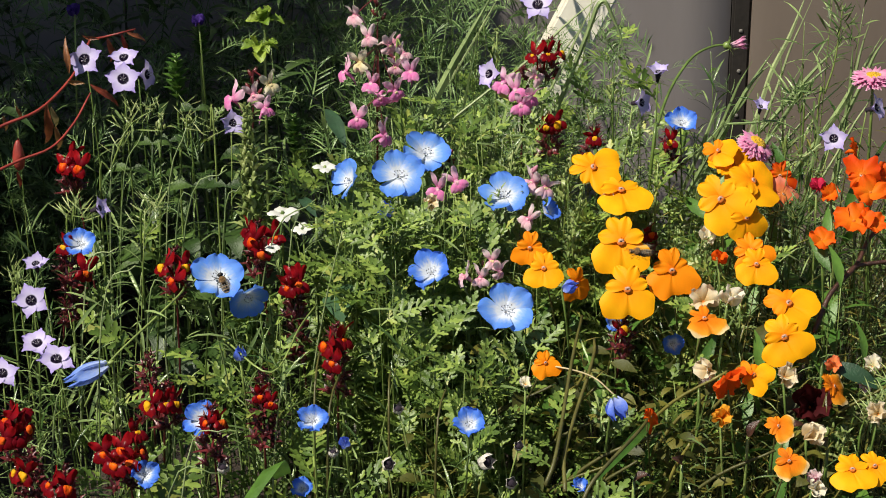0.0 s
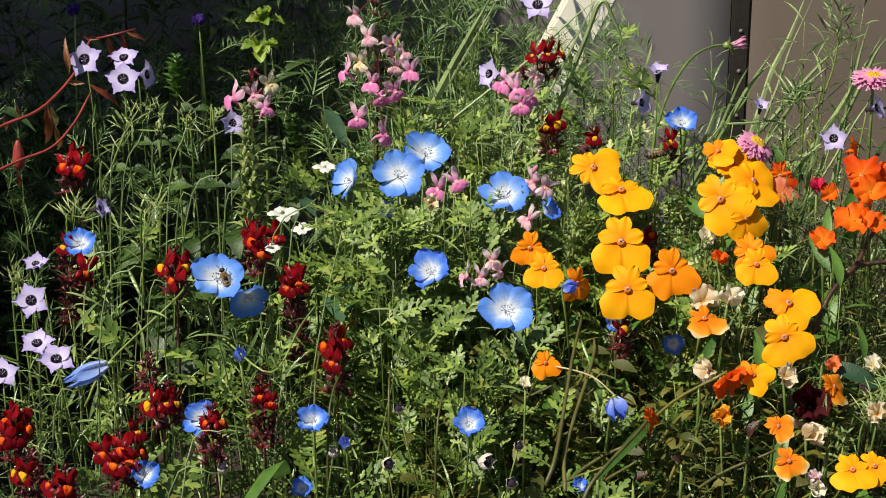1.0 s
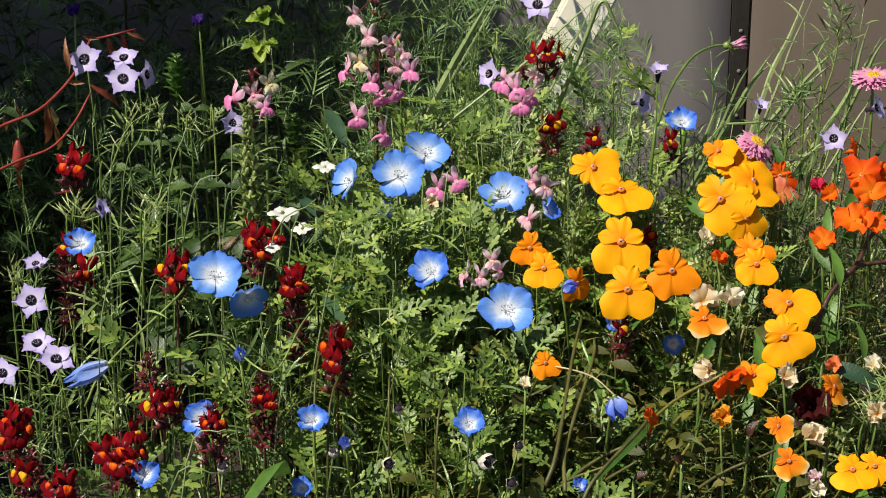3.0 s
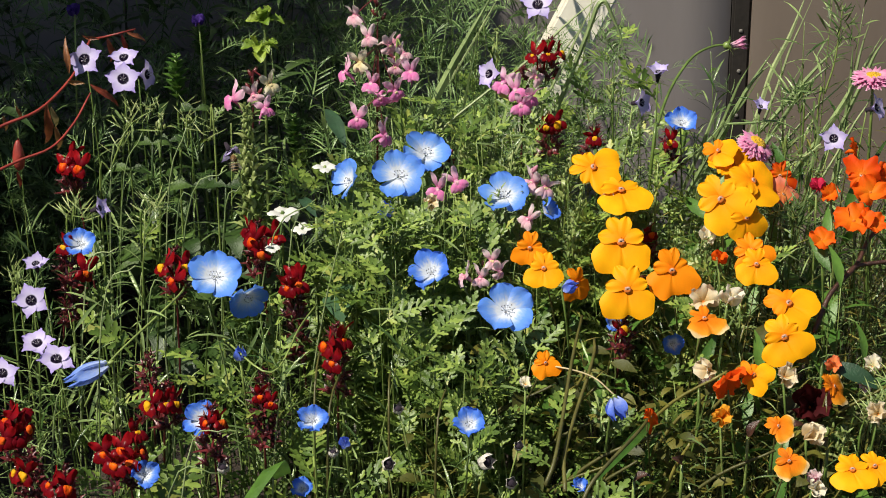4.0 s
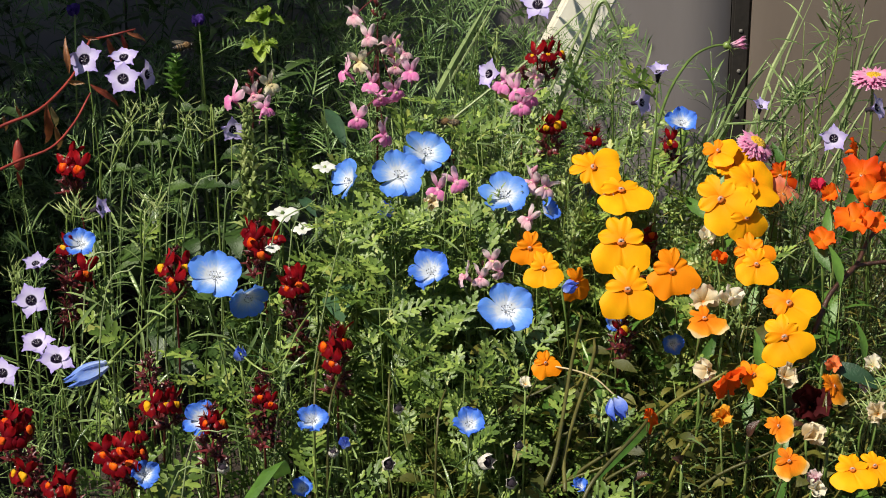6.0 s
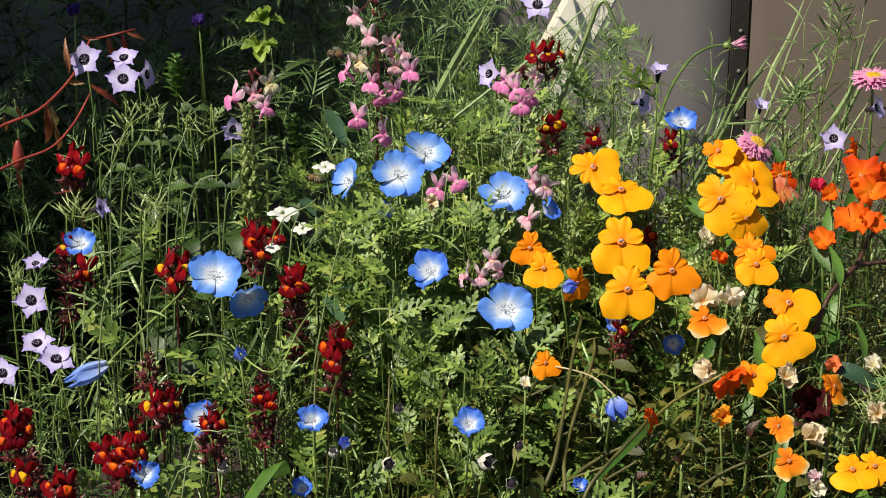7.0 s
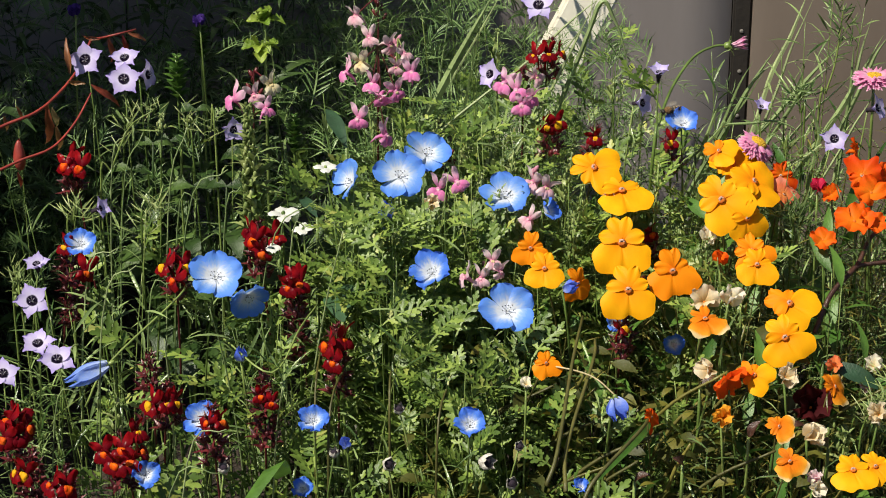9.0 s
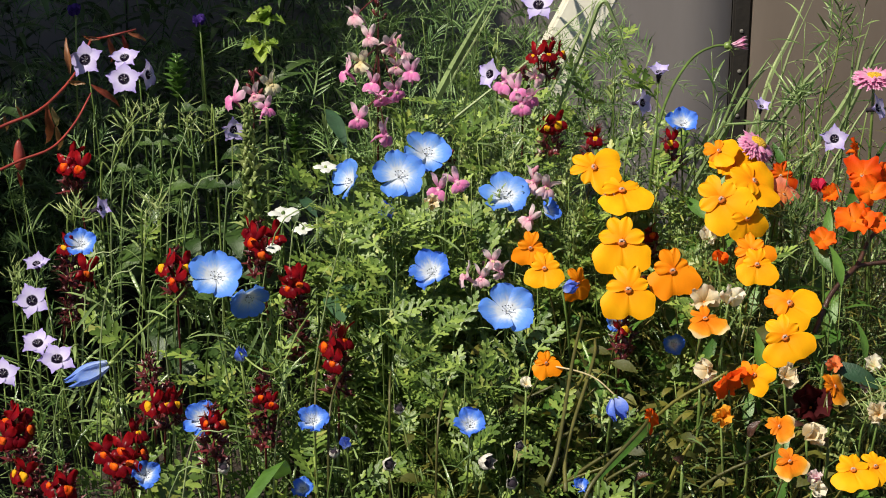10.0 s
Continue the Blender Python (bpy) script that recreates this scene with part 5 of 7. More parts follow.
def lime_plant():
    top = Vector((-0.1240, 1.4560, 0.3800))
    t = thing("lime_leaved_plant", (top.x - 0.005, top.y + 0.03, 0), "upright hairy plant with two tiers of lime green lobed leaves", "plant")
    o = Vector(t.location)
    stalk(t, (0, 0, 0), top - o, 0.0016, 0.0011, PALE_GREEN)
    leaves = [leaf_shape(0.017, w, LIME_LEAF, b, 0.75, 0.30, 12, broad=0.74, twist=tw, ripple=0.0011) for w, b, tw in ((0.0125, 0.5, 0.5), (0.0100, -0.4, -0.6), (0.0135, 1.0, 0.3))]
    tiers = ((top, ((-1.0, -0.2, 0.55), (-0.7, -0.2, 0.8), (-0.35, -0.3, 1.0), (0.1, -0.3, 1.1), (0.5, -0.2, 0.9), (0.9, -0.2, 0.55), (-0.4, 0.5, 0.9), (0.4, 0.5, 0.8), (0.0, -0.9, 0.7))),
             (top - Vector((0.002, 0.001, 0.017)), ((-1.0, -0.3, 0.35), (-0.8, -0.4, 0.7), (-0.4, -0.8, 0.5), (0.7, -0.5, 0.6), (0.95, -0.3, 0.3), (0.2, -0.9, 0.4), (0.3, 0.7, 0.5), (-0.9, 0.2, 0.1), (0.9, 0.2, 0.2), (-0.1, -0.9, -0.2))))
    for at, ways in tiers:
        for i, way in enumerate(ways):
            part("leaf", leaves[i % 3], t, aim(at - o, way, (-0.5, -0.25, 1.0), rng.uniform(0.65, 0.9)))
    tip = leaf_shape(0.009, 0.0022, LIME_LEAF, 0.3, 0.4)
    for k in range(6):
        part("leaf", tip, t, aim(top - o, (math.cos(k), math.sin(k), 1.6), (-0.3, -1, 0.6), 0.75 + 0.05 * k))


def sage(p, pairs, size, mat=SHADE_LEAF, spread=0.25):
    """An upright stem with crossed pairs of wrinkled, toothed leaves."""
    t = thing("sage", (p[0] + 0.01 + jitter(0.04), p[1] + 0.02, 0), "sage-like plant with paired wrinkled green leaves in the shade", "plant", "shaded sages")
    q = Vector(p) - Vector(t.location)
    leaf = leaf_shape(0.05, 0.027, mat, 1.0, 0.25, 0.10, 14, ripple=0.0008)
    stalk(t, (0, 0, 0), q, 0.0013, 0.0008, SHADE_LEAF, (jitter(0.03), 0, 0))
    for k in range(pairs):
        u = 1 - 0.6 * k / pairs
        for side in (0, 1):
            a = k * 1.57 + side * math.pi + jitter(0.3)
            part("leaf", leaf, t, aim(q * u, (math.cos(a), math.sin(a), spread), (-0.1, -0.5, 1), size * (0.35 + 0.75 * k / pairs) * rng.uniform(0.85, 1.15)))


def green_spike(p, size):
    t = thing("green_flower_spike", (p[0], p[1] + 0.015, 0), "unopened green flower spike with crowded bracts", "plant", "green spikes")
    q = Vector(p) - Vector(t.location)
    bract = leaf_shape(0.009, 0.006, BROAD_LEAF, 0.3, 0.3, 0, 4)
    stalk(t, (0, 0, 0), q, 0.0014, 0.0008, STEM)
    for k in range(30):
        a = k * 2.4
        at = q + Vector((0, 0, -0.028 * size * (1 - (29 - k) / 29)))
        part("bract", bract, t, aim(at, (math.cos(a), math.sin(a), 0.9), (0, 0, 1), size * (0.45 + 0.7 * min(1, k / 12))))


def single_leaf(name, root, tip, width, mat, label, up=(0, -0.6, 1), bend=0.4, fold=0.2, broad=0.45, twist=0.0):
    """One leaf that shows on its own, on a stalk from the soil."""
    a, b = Vector(root), Vector(tip)
    t = thing(name, (a.x, a.y + 0.01, 0), label, "leaf")
    o = Vector(t.location)
    part("blade", leaf_shape((b - a).length, width, mat, bend, fold, 0, 26, broad, twist, "blade"), t, aim(a - o, b - a, up))
    stalk(t, (0, 0, 0), a - o, 0.0014, 0.001, STEM)


def folded_leaf():
    """A strap leaf with a sharp fold: up to the crease, then down behind itself."""
    foot, crease, end = Vector((-0.1134, 1.0893, 0.2013)), Vector((-0.0976, 1.1155, 0.2150)), Vector((-0.0928, 1.1304, 0.2004))
    t = thing("folded_leaf", (foot.x, foot.y, 0), "folded bright green strap leaf", "leaf")
    v, f = [], []
    side = Vector((0.0064, 0.001, 0.0030))
    for i in range(11):
        u = i / 5
        c = foot.lerp(crease, u) if u <= 1 else crease.lerp(end, u - 1)
        for j in range(5):
            w = j / 2 - 1
            v.append(c + side * w * (0.8 + 0.2 * min(1, u) - 0.5 * max(0, u - 1.3)) + Vector((0, -0.0012, 0.0006)) * (1 - abs(w)) - Vector(t.location))
    for i in range(10):
        f += [(i * 5 + j, i * 5 + j + 1, i * 5 + j + 6, i * 5 + j + 5) for j in range(4)]
    part("blade", Shape().add(v, f).mesh("blade", BROAD_LEAF), t)
    stalk(t, (0, 0, 0), foot - Vector(t.location), 0.002, 0.0025, STEM)


def grass_bundle(label, blades):
    """Grass from one root; each blade runs through the given places and grows from the soil below the lowest one."""
    first = Vector(blades[0][0][0])
    t = thing("grass_tuft", (first.x - 0.02, first.y + 0.03, 0), label, "grass", "grass tufts")
    o = Vector(t.location)
    for places, width in blades:
        q = [Vector(p) for p in places]
        step = (q[0] - q[1]).normalized()
        reach = q[0].z / max(0.6, -step.z)
        foot = Vector((q[0].x + max(-0.13, min(0.13, step.x * reach * 0.8)), q[0].y + 0.01, 0))
        pts = eased([foot - o, q[0] + step * reach * 0.35 - o] + [p - o for p in q], 6)
        n, v, f = len(pts) - 1, [], []
        lean = jitter(0.5)
        for i, p in enumerate(pts):
            u = i / n
            w = 0.68 * width * (0.75 + 0.25 * math.sin(math.pi * u)) * (1 - u ** 4) + 0.0001
            way = (pts[min(i + 1, n)] - pts[max(i - 1, 0)]).normalized()
            side = way.cross(Vector((-0.3 + lean + 0.5 * u, -0.9, 0.3))).normalized() * w
            drop = way.cross(side).normalized() * 0.7 * w
            v += [p + side + drop, p, p - side + drop]
        for i in range(n):
            f += [(3 * i, 3 * i + 1, 3 * i + 4, 3 * i + 3), (3 * i + 1, 3 * i + 2, 3 * i + 5, 3 * i + 4)]
        part("blade", Shape().add(v, f).mesh("blade", GRASS, False), t)


def needle_whorls(label, places, whorls, mesh=None):
    """A wiry stem through the places with tufts of short needles at the whorls, which are (place, count, length)."""
    a = Vector(places[0])
    t = thing("needle_plant", (a.x, a.y + 0.02, 0), label, "plant", "needle-leaved plants")
    o = Vector(t.location)
    part("stem", Shape().add(*tube(eased([Vector((0, 0, 0))] + [Vector(p) - o for p in places]), 0.0009, 0.0005)).mesh("stem", STEM), t)
    for at, count, length in whorls:
        for k in range(count):
            g = k * 2.4 + jitter(0.4)
            part("leaf", mesh or NEEDLE_ONE, t, aim(Vector(at) - o + Vector((jitter(0.003), jitter(0.003), jitter(0.006))), (math.cos(g), math.sin(g) * 0.8, rng.uniform(0.1, 1.6)), (0.1, -1, 0.3), length / 0.028 * rng.uniform(0.7, 1.15)))


def bare_stem(name, points, r0, r1, mat, label):
    a = Vector(points[0])
    t = thing(name, a, label, "stem")
    part("stem", Shape().add(*tube(eased([Vector(q) - a for q in points]), r0, r1)).mesh("stem", mat), t)
    return t


def seed_capsule(p, size, az=0, el=50):
    t, q = rooted("seed_capsule", p, "withered grey seed capsule on a thin stem", "seed head", "withered capsules")
    k = size / 0.010
    m = facing(q, az, el) @ Matrix.Diagonal((k, k, k, 1))
    c = part("capsule", CAPSULE_CUP, t, m)
    part("dark_inside", CAPSULE_DARK, c)
    stalk(t, (0, 0, 0), q, 0.0006, 0.0005, STEM, (jitter(0.02), jitter(0.02), 0))


_v, _f = [], []
for _i in range(7):
    _u = _i / 6
    for _j in range(15):
        _a = math.tau * _j / 15
        _w = (0.0012 + 0.0030 * math.sin(_u * 2.2)) * (1 + 0.14 * math.cos(5 * _a) + 0.06 * math.sin(_j * 7.3 + _i))
        _v.append((_w * math.cos(_a), _w * math.sin(_a), -0.005 + 0.0092 * _u + (0.0016 * math.cos(5 * _a) + jitter(0.0006)) * _u ** 2))
for _i in range(6):
    _f += [(_i * 15 + _j, _i * 15 + (_j + 1) % 15, _i * 15 + 15 + (_j + 1) % 15, _i * 15 + 15 + _j) for _j in range(15)]
CAPSULE_CUP = Shape().add(_v, _f).mesh("capsule", CAPSULE)
# Solid near-black egg; its colour stands for the shade inside the cup.
CAPSULE_DARK = Shape().add(*egg(0.0031, 0.0031, 0.0034, 10, 6), pose(0, 0, 0.0002)).mesh("dark_inside", DARK_EYE)


def withered_flower(p, size, az=0, el=30, mat=None, label="crumpled withered cream flower", close=62):
    t, q = rooted("withered_flower", p, label, "flower", "withered flowers")
    k = size / 0.016
    m = facing(q, az, el) @ Matrix.Diagonal((k, k, k, 1))
    fl = part("flower", WITHERED_HEART, t, m)
    mesh = Shape().add(*sheet(0.011, lambda t: 0.0050 * math.sin(math.pi * (0.16 + 0.66 * t)) ** 0.7, lambda t, s: 0.0012 * math.sin(t * 5 + s * 3) * t - 0.0016 * s * s, 10, 8, 0.06, 0.0009, rng.uniform(0, 6))).mesh("petal", mat or FADED)
    for i in range(5):
        part("petal", mesh, fl, pose(0, 0, 0, close + jitter(16), jitter(22), 72 * i + jitter(15)))
    stalk(t, (0, 0, 0), m @ Vector((0, 0, -0.002)), 0.001, 0.0007, STEM)


def daisy_bud():
    t = thing("daisy_bud", (0.137, 1.47, 0), "nodding pink daisy bud on an arching green stem", "flower bud")
    o = Vector(t.location)
    pts = [Vector((0, 0, 0))] + [Vector(q) - o for q in ((0.1399, 1.3782, 0.3010), (0.1469, 1.4064, 0.3255), (0.1582, 1.4346, 0.3419), (0.1737, 1.4571, 0.3553), (0.1890, 1.4662, 0.3607), (0.2010, 1.4671, 0.3613))]
    part("stem", Shape().add(*tube(eased(pts), 0.0012, 0.0008)).mesh("stem", STEM), t)
    m = facing(pts[-1], 80, 12) @ Matrix.Diagonal((1, 1, 1, 1))
    fl = part("calyx", calyx_mesh(0.006, 0.010, STEM, 8), t, m)
    for i in range(9):
        part("ray", RAY, fl, pose(0, 0, 0, 68, 0, 40 * i))


def seed_spike(p, length, count, lean=0.0, big=1.0):
    """A linaria stem gone to seed: round green capsules in pale bracts."""
    t = thing("seed_spike", (p[0] - lean, p[1] + 0.02, 0), "pale green seed spike with round capsules and narrow bracts", "plant", "green seed spikes")
    q = Vector(p) - Vector(t.location)
    pts = eased([(0, 0, 0), q * 0.5 + Vector((0.004, 0, 0)), q])
    part("stem", Shape().add(*tube(pts, 0.0011, 0.0006)).mesh("stem", STEM), t)
    for k in range(count):
        a, u = k * 2.4 + jitter(0.4), k / count
        at = q + Vector((0, 0, -length * u)) - Vector((q.x, q.y, 0)) * (length * u / q.z)
        grow = big * (0.45 + 0.55 * min(1.0, u * 1.6))
        way = Vector((math.cos(a), math.sin(a), 0.8))
        c = part("capsule", SEED_BALL, t, Matrix.LocRotScale(at + way * 0.0030 * grow, Euler((jitter(0.4), jitter(0.4), a)), Vector((1, 1, 1)) * grow))
        part("bract", SEED_BRACT, c, aim((0, 0, -0.002), (math.cos(a), math.sin(a), 1.2)))
    stem_leaves(t, (0, 0, 0), q * (1 - length / q.z), NEEDLE_ONE, 10, 0.9, 0.5, 1.0)


SEED_BALL = Shape().add(*egg(0.0011, 0.0011, 0.0023, 8, 6)).mesh("capsule", PALE_GREEN)
SEED_BRACT = Shape().add(*blade(0.0115, 0.0030, 0.6, 0.3, 4)).mesh("bract", PALE_GREEN)


def pinnate_leaf(root, tip, label="upright green leaf cut into narrow paired lobes"):
    a, b = Vector(root), Vector(tip)
    t = thing("pinnate_leaf", (a.x, a.y + 0.01, 0), label, "leaf", "upright cut leaves")
    o = Vector(t.location)
    mesh = Shape().add(*cut_leaf((b - a).length, 8, 0.26, 0.3, False)).mesh("blade", FERN)
    part("blade", mesh, t, aim(a - o, b - a, (-0.3, -1, 0.5)))
    stalk(t, (0, 0, 0), a - o, 0.0009, 0.0007, STEM)


red_stemmed_plant()
lime_plant()
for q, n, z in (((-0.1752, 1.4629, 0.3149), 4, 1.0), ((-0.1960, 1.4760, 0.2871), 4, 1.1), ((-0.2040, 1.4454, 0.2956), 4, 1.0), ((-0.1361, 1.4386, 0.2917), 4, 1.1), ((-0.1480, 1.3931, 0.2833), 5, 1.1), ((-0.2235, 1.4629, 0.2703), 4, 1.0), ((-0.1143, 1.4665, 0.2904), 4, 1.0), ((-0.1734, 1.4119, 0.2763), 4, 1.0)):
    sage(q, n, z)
for q, z in (((-0.1966, 1.5349, 0.3324), 1.2), ((-0.1066, 1.4679, 0.3090), 1.0), ((-0.1858, 1.6012, 0.3391), 1.0)):
    green_spike(q, z)
single_leaf("tongue_leaf", (-0.0664, 1.4044, 0.3071), (-0.0826, 1.4456, 0.3309), 0.011, GREY_LEAF, "smooth grey-green tongue-shaped leaf", (0.3, -1, 0.4))
single_leaf("tongue_leaf", (-0.0842, 1.3502, 0.2772), (-0.0991, 1.3829, 0.2863), 0.008, GREY_LEAF, "smooth grey-green tongue-shaped leaf", (0.3, -1, 0.4))
single_leaf("oval_leaf", (-0.0636, 1.2522, 0.2447), (-0.0679, 1.2976, 0.2584), 0.023, GREY_LEAF, "broad oval grey-green leaf between red spikes", (-0.1, -1, 0.5), 0.3, 0.1, 0.5)
folded_leaf()
single_leaf("tongue_leaf", (0.2380, 1.2409, 0.2225), (0.2762, 1.2241, 0.2149), 0.012, GREY_LEAF, "dark green strap leaf lying across the stems", (0, -0.8, 1))
single_leaf("strap_leaf", (0.0910, 1.1360, 0.1945), (0.1458, 1.2199, 0.2130), 0.007, BROAD_LEAF, "long green strap leaf slanting through the stems", (0, -0.8, 0.6))
grass_bundle('tall pale green grass blades before the panels', [
    ([(0.1968, 1.5, 0.2766), (0.2045, 1.5, 0.2961), (0.2135, 1.5, 0.3218), (0.2223, 1.5, 0.3397)], 0.0022),
    ([(0.2007, 1.49, 0.2822), (0.2084, 1.49, 0.3016), (0.2228, 1.49, 0.3292), (0.2364, 1.49, 0.3519)], 0.003),
    ([(0.2085, 1.48, 0.3071), (0.2165, 1.48, 0.324), (0.2254, 1.48, 0.3366), (0.2338, 1.48, 0.3441)], 0.0022),
    ([(0.2008, 1.51, 0.27), (0.2089, 1.51, 0.2906), (0.2197, 1.51, 0.3057), (0.2316, 1.51, 0.3281)], 0.0024),
    ([(0.1859, 1.47, 0.2892), (0.1895, 1.47, 0.2998), (0.193, 1.47, 0.3104), (0.1978, 1.47, 0.3205)], 0.002)])
grass_bundle('tall green grass stem with a pale sheath before the panels', [
    ([(0.2307, 1.52, 0.2937), (0.2389, 1.52, 0.3249), (0.2498, 1.52, 0.3497), (0.2561, 1.52, 0.3675), (0.2616, 1.52, 0.3843)], 0.0026),
    ([(0.2392, 1.54, 0.2804), (0.2484, 1.54, 0.3091), (0.2553, 1.54, 0.3352), (0.2631, 1.54, 0.3567), (0.2701, 1.54, 0.3763)], 0.0016)])
grass_bundle('tall pale green grass blades before the panels', [
    ([(0.2441, 1.52, 0.2916), (0.2618, 1.52, 0.3146), (0.2771, 1.52, 0.3335), (0.2932, 1.52, 0.3497)], 0.0026),
    ([(0.2464, 1.5, 0.2961), (0.2575, 1.5, 0.3154), (0.2689, 1.5, 0.3278), (0.28, 1.5, 0.338)], 0.0022),
    ([(0.2603, 1.53, 0.275), (0.2739, 1.53, 0.2926), (0.2895, 1.53, 0.3079), (0.3048, 1.53, 0.3261)], 0.0014),
    ([(0.2483, 1.55, 0.2771), (0.2563, 1.55, 0.2993), (0.2638, 1.55, 0.3147), (0.272, 1.55, 0.3313)], 0.0007)])
grass_bundle('tall pale green grass blades before the panels', [
    ([(0.2685, 1.47, 0.2913), (0.2812, 1.47, 0.3125), (0.2907, 1.47, 0.3314), (0.2986, 1.47, 0.348), (0.3079, 1.47, 0.3678)], 0.0032),
    ([(0.2929, 1.5, 0.3047), (0.2941, 1.5, 0.3218), (0.2938, 1.5, 0.338), (0.2937, 1.5, 0.3515)], 0.002),
    ([(0.2974, 1.51, 0.3122), (0.3006, 1.51, 0.3366), (0.3035, 1.51, 0.3527), (0.3072, 1.51, 0.3687)], 0.0018),
    ([(0.2984, 1.5, 0.3133), (0.3053, 1.5, 0.3312), (0.311, 1.5, 0.3464), (0.3193, 1.5, 0.3599)], 0.0022),
    ([(0.2809, 1.44, 0.2996), (0.2878, 1.44, 0.3142), (0.2948, 1.44, 0.3266), (0.2996, 1.44, 0.341)], 0.0012)])
grass_bundle('bent green grass blades before the panels', [
    ([(0.1861, 1.42, 0.3107), (0.1919, 1.42, 0.3181), (0.212, 1.42, 0.3197), (0.2267, 1.42, 0.3213), (0.2402, 1.42, 0.3164), (0.2469, 1.42, 0.3086)], 0.0012),
    ([(0.2599, 1.44, 0.2891), (0.2621, 1.44, 0.3038), (0.2563, 1.44, 0.3204), (0.2486, 1.44, 0.3307)], 0.002),
    ([(0.2468, 1.41, 0.2977), (0.2561, 1.41, 0.3051), (0.2696, 1.41, 0.3051)], 0.0008)])
grass_bundle('green grass blades, one bent over', [
    ([(0.1013, 1.47, 0.3687), (0.1079, 1.47, 0.3883), (0.1133, 1.47, 0.3915), (0.1187, 1.47, 0.3809), (0.1243, 1.47, 0.3678), (0.1301, 1.47, 0.3455)], 0.0025),
    ([(0.0796, 1.46, 0.3387), (0.0883, 1.46, 0.3573), (0.0973, 1.46, 0.3777), (0.1077, 1.46, 0.3991)], 0.0017),
    ([(0.0683, 1.48, 0.3533), (0.082, 1.48, 0.3678), (0.0976, 1.48, 0.3822), (0.11, 1.48, 0.392)], 0.0013),
    ([(0.0713, 1.49, 0.3186), (0.081, 1.49, 0.3419), (0.0908, 1.49, 0.3565), (0.1009, 1.49, 0.3711)], 0.0013)])
grass_bundle('broad pale green grass blade among feathery leaves', [
    ([(-0.0037, 1.5, 0.3154), (0.0065, 1.5, 0.3354), (0.0206, 1.5, 0.3619), (0.0353, 1.5, 0.389)], 0.0046),
    ([(0.0108, 1.54, 0.3222), (0.0253, 1.54, 0.3481), (0.0347, 1.54, 0.3652), (0.0416, 1.54, 0.378)], 0.0012)])
grass_bundle("green grass blades among feathery leaves", [([(0.0100, 1.55, 0.25), (0.0200, 1.53, 0.32), (0.0306, 1.5082, 0.3867)], 0.0018), ([(-0.0100, 1.57, 0.25), (-0.0010, 1.565, 0.32), (0.0067, 1.5614, 0.3764)], 0.0015), ([(-0.0500, 1.62, 0.20), (-0.0400, 1.60, 0.29), (-0.0274, 1.5959, 0.3539)], 0.0014)])
PALE_NEEDLE = Shape().add(*blade(0.028, 0.0015, 0.5, 0.3, 4)).mesh("leaf", PALE_GREEN)
needle_whorls("slender shoot with whorls of pale green needles", [(-0.2352, 1.4, 0.2725), (-0.227, 1.4, 0.2931), (-0.2199, 1.4, 0.3102), (-0.2114, 1.4, 0.3256), (-0.1964, 1.4, 0.3353)], [((-0.2215, 1.4, 0.3086), 6, 0.018), ((-0.2157, 1.4, 0.3176), 8, 0.02), ((-0.2098, 1.4, 0.3265), 8, 0.02), ((-0.2034, 1.4, 0.3317), 6, 0.012), ((-0.1944, 1.4, 0.3361), 9, 0.01)], PALE_NEEDLE)
needle_whorls("slender shoot with whorls of pale green needles", [(-0.1823, 1.42, 0.2733), (-0.1763, 1.42, 0.3024), (-0.1761, 1.42, 0.325)], [((-0.1768, 1.42, 0.327), 10, 0.012), ((-0.1755, 1.42, 0.3197), 5, 0.01)], PALE_NEEDLE)
needle_whorls("slender shoot with whorls of pale green needles", [(-0.1993, 1.335, 0.2651), (-0.1941, 1.335, 0.2791), (-0.1913, 1.335, 0.291)], [((-0.1922, 1.335, 0.2882), 10, 0.016), ((-0.1955, 1.335, 0.2803), 10, 0.016), ((-0.1884, 1.335, 0.2898), 8, 0.014), ((-0.1989, 1.335, 0.2731), 8, 0.018), ((-0.1855, 1.335, 0.287), 6, 0.014)], PALE_NEEDLE)
needle_whorls("slender shoot with whorls of pale green needles", [(-0.2499, 1.345, 0.257), (-0.2458, 1.345, 0.2752), (-0.2434, 1.345, 0.2892)], [((-0.2444, 1.345, 0.2844), 7, 0.018), ((-0.2472, 1.345, 0.2764), 7, 0.02), ((-0.2409, 1.345, 0.2812), 6, 0.018), ((-0.2354, 1.345, 0.2792), 6, 0.018)], PALE_NEEDLE)
needle_whorls("slender shoot with whorls of pale green needles", [(-0.1546, 1.395, 0.3173), (-0.1574, 1.395, 0.3225), (-0.1599, 1.395, 0.3265)], [((-0.1573, 1.395, 0.3249), 10, 0.012), ((-0.1527, 1.395, 0.3265), 8, 0.01), ((-0.1613, 1.395, 0.3209), 6, 0.012)], PALE_NEEDLE)
needle_whorls("slender shoot with whorls of pale green needles", [(-0.2797, 1.3, 0.2275), (-0.2761, 1.3, 0.2515), (-0.2781, 1.3, 0.2634)], [((-0.2777, 1.3, 0.2586), 8, 0.014), ((-0.2761, 1.3, 0.2515), 8, 0.014), ((-0.2803, 1.3, 0.2535), 6, 0.016)], PALE_NEEDLE)
bare_stem("wiry_stem", [(-0.2365, 1.39, 0.0), (-0.2251, 1.38, 0.2841), (-0.2124, 1.38, 0.3276)], 0.0006, 0.0004, GRASS, "thin pale green wiry stem slanting through the leaves")
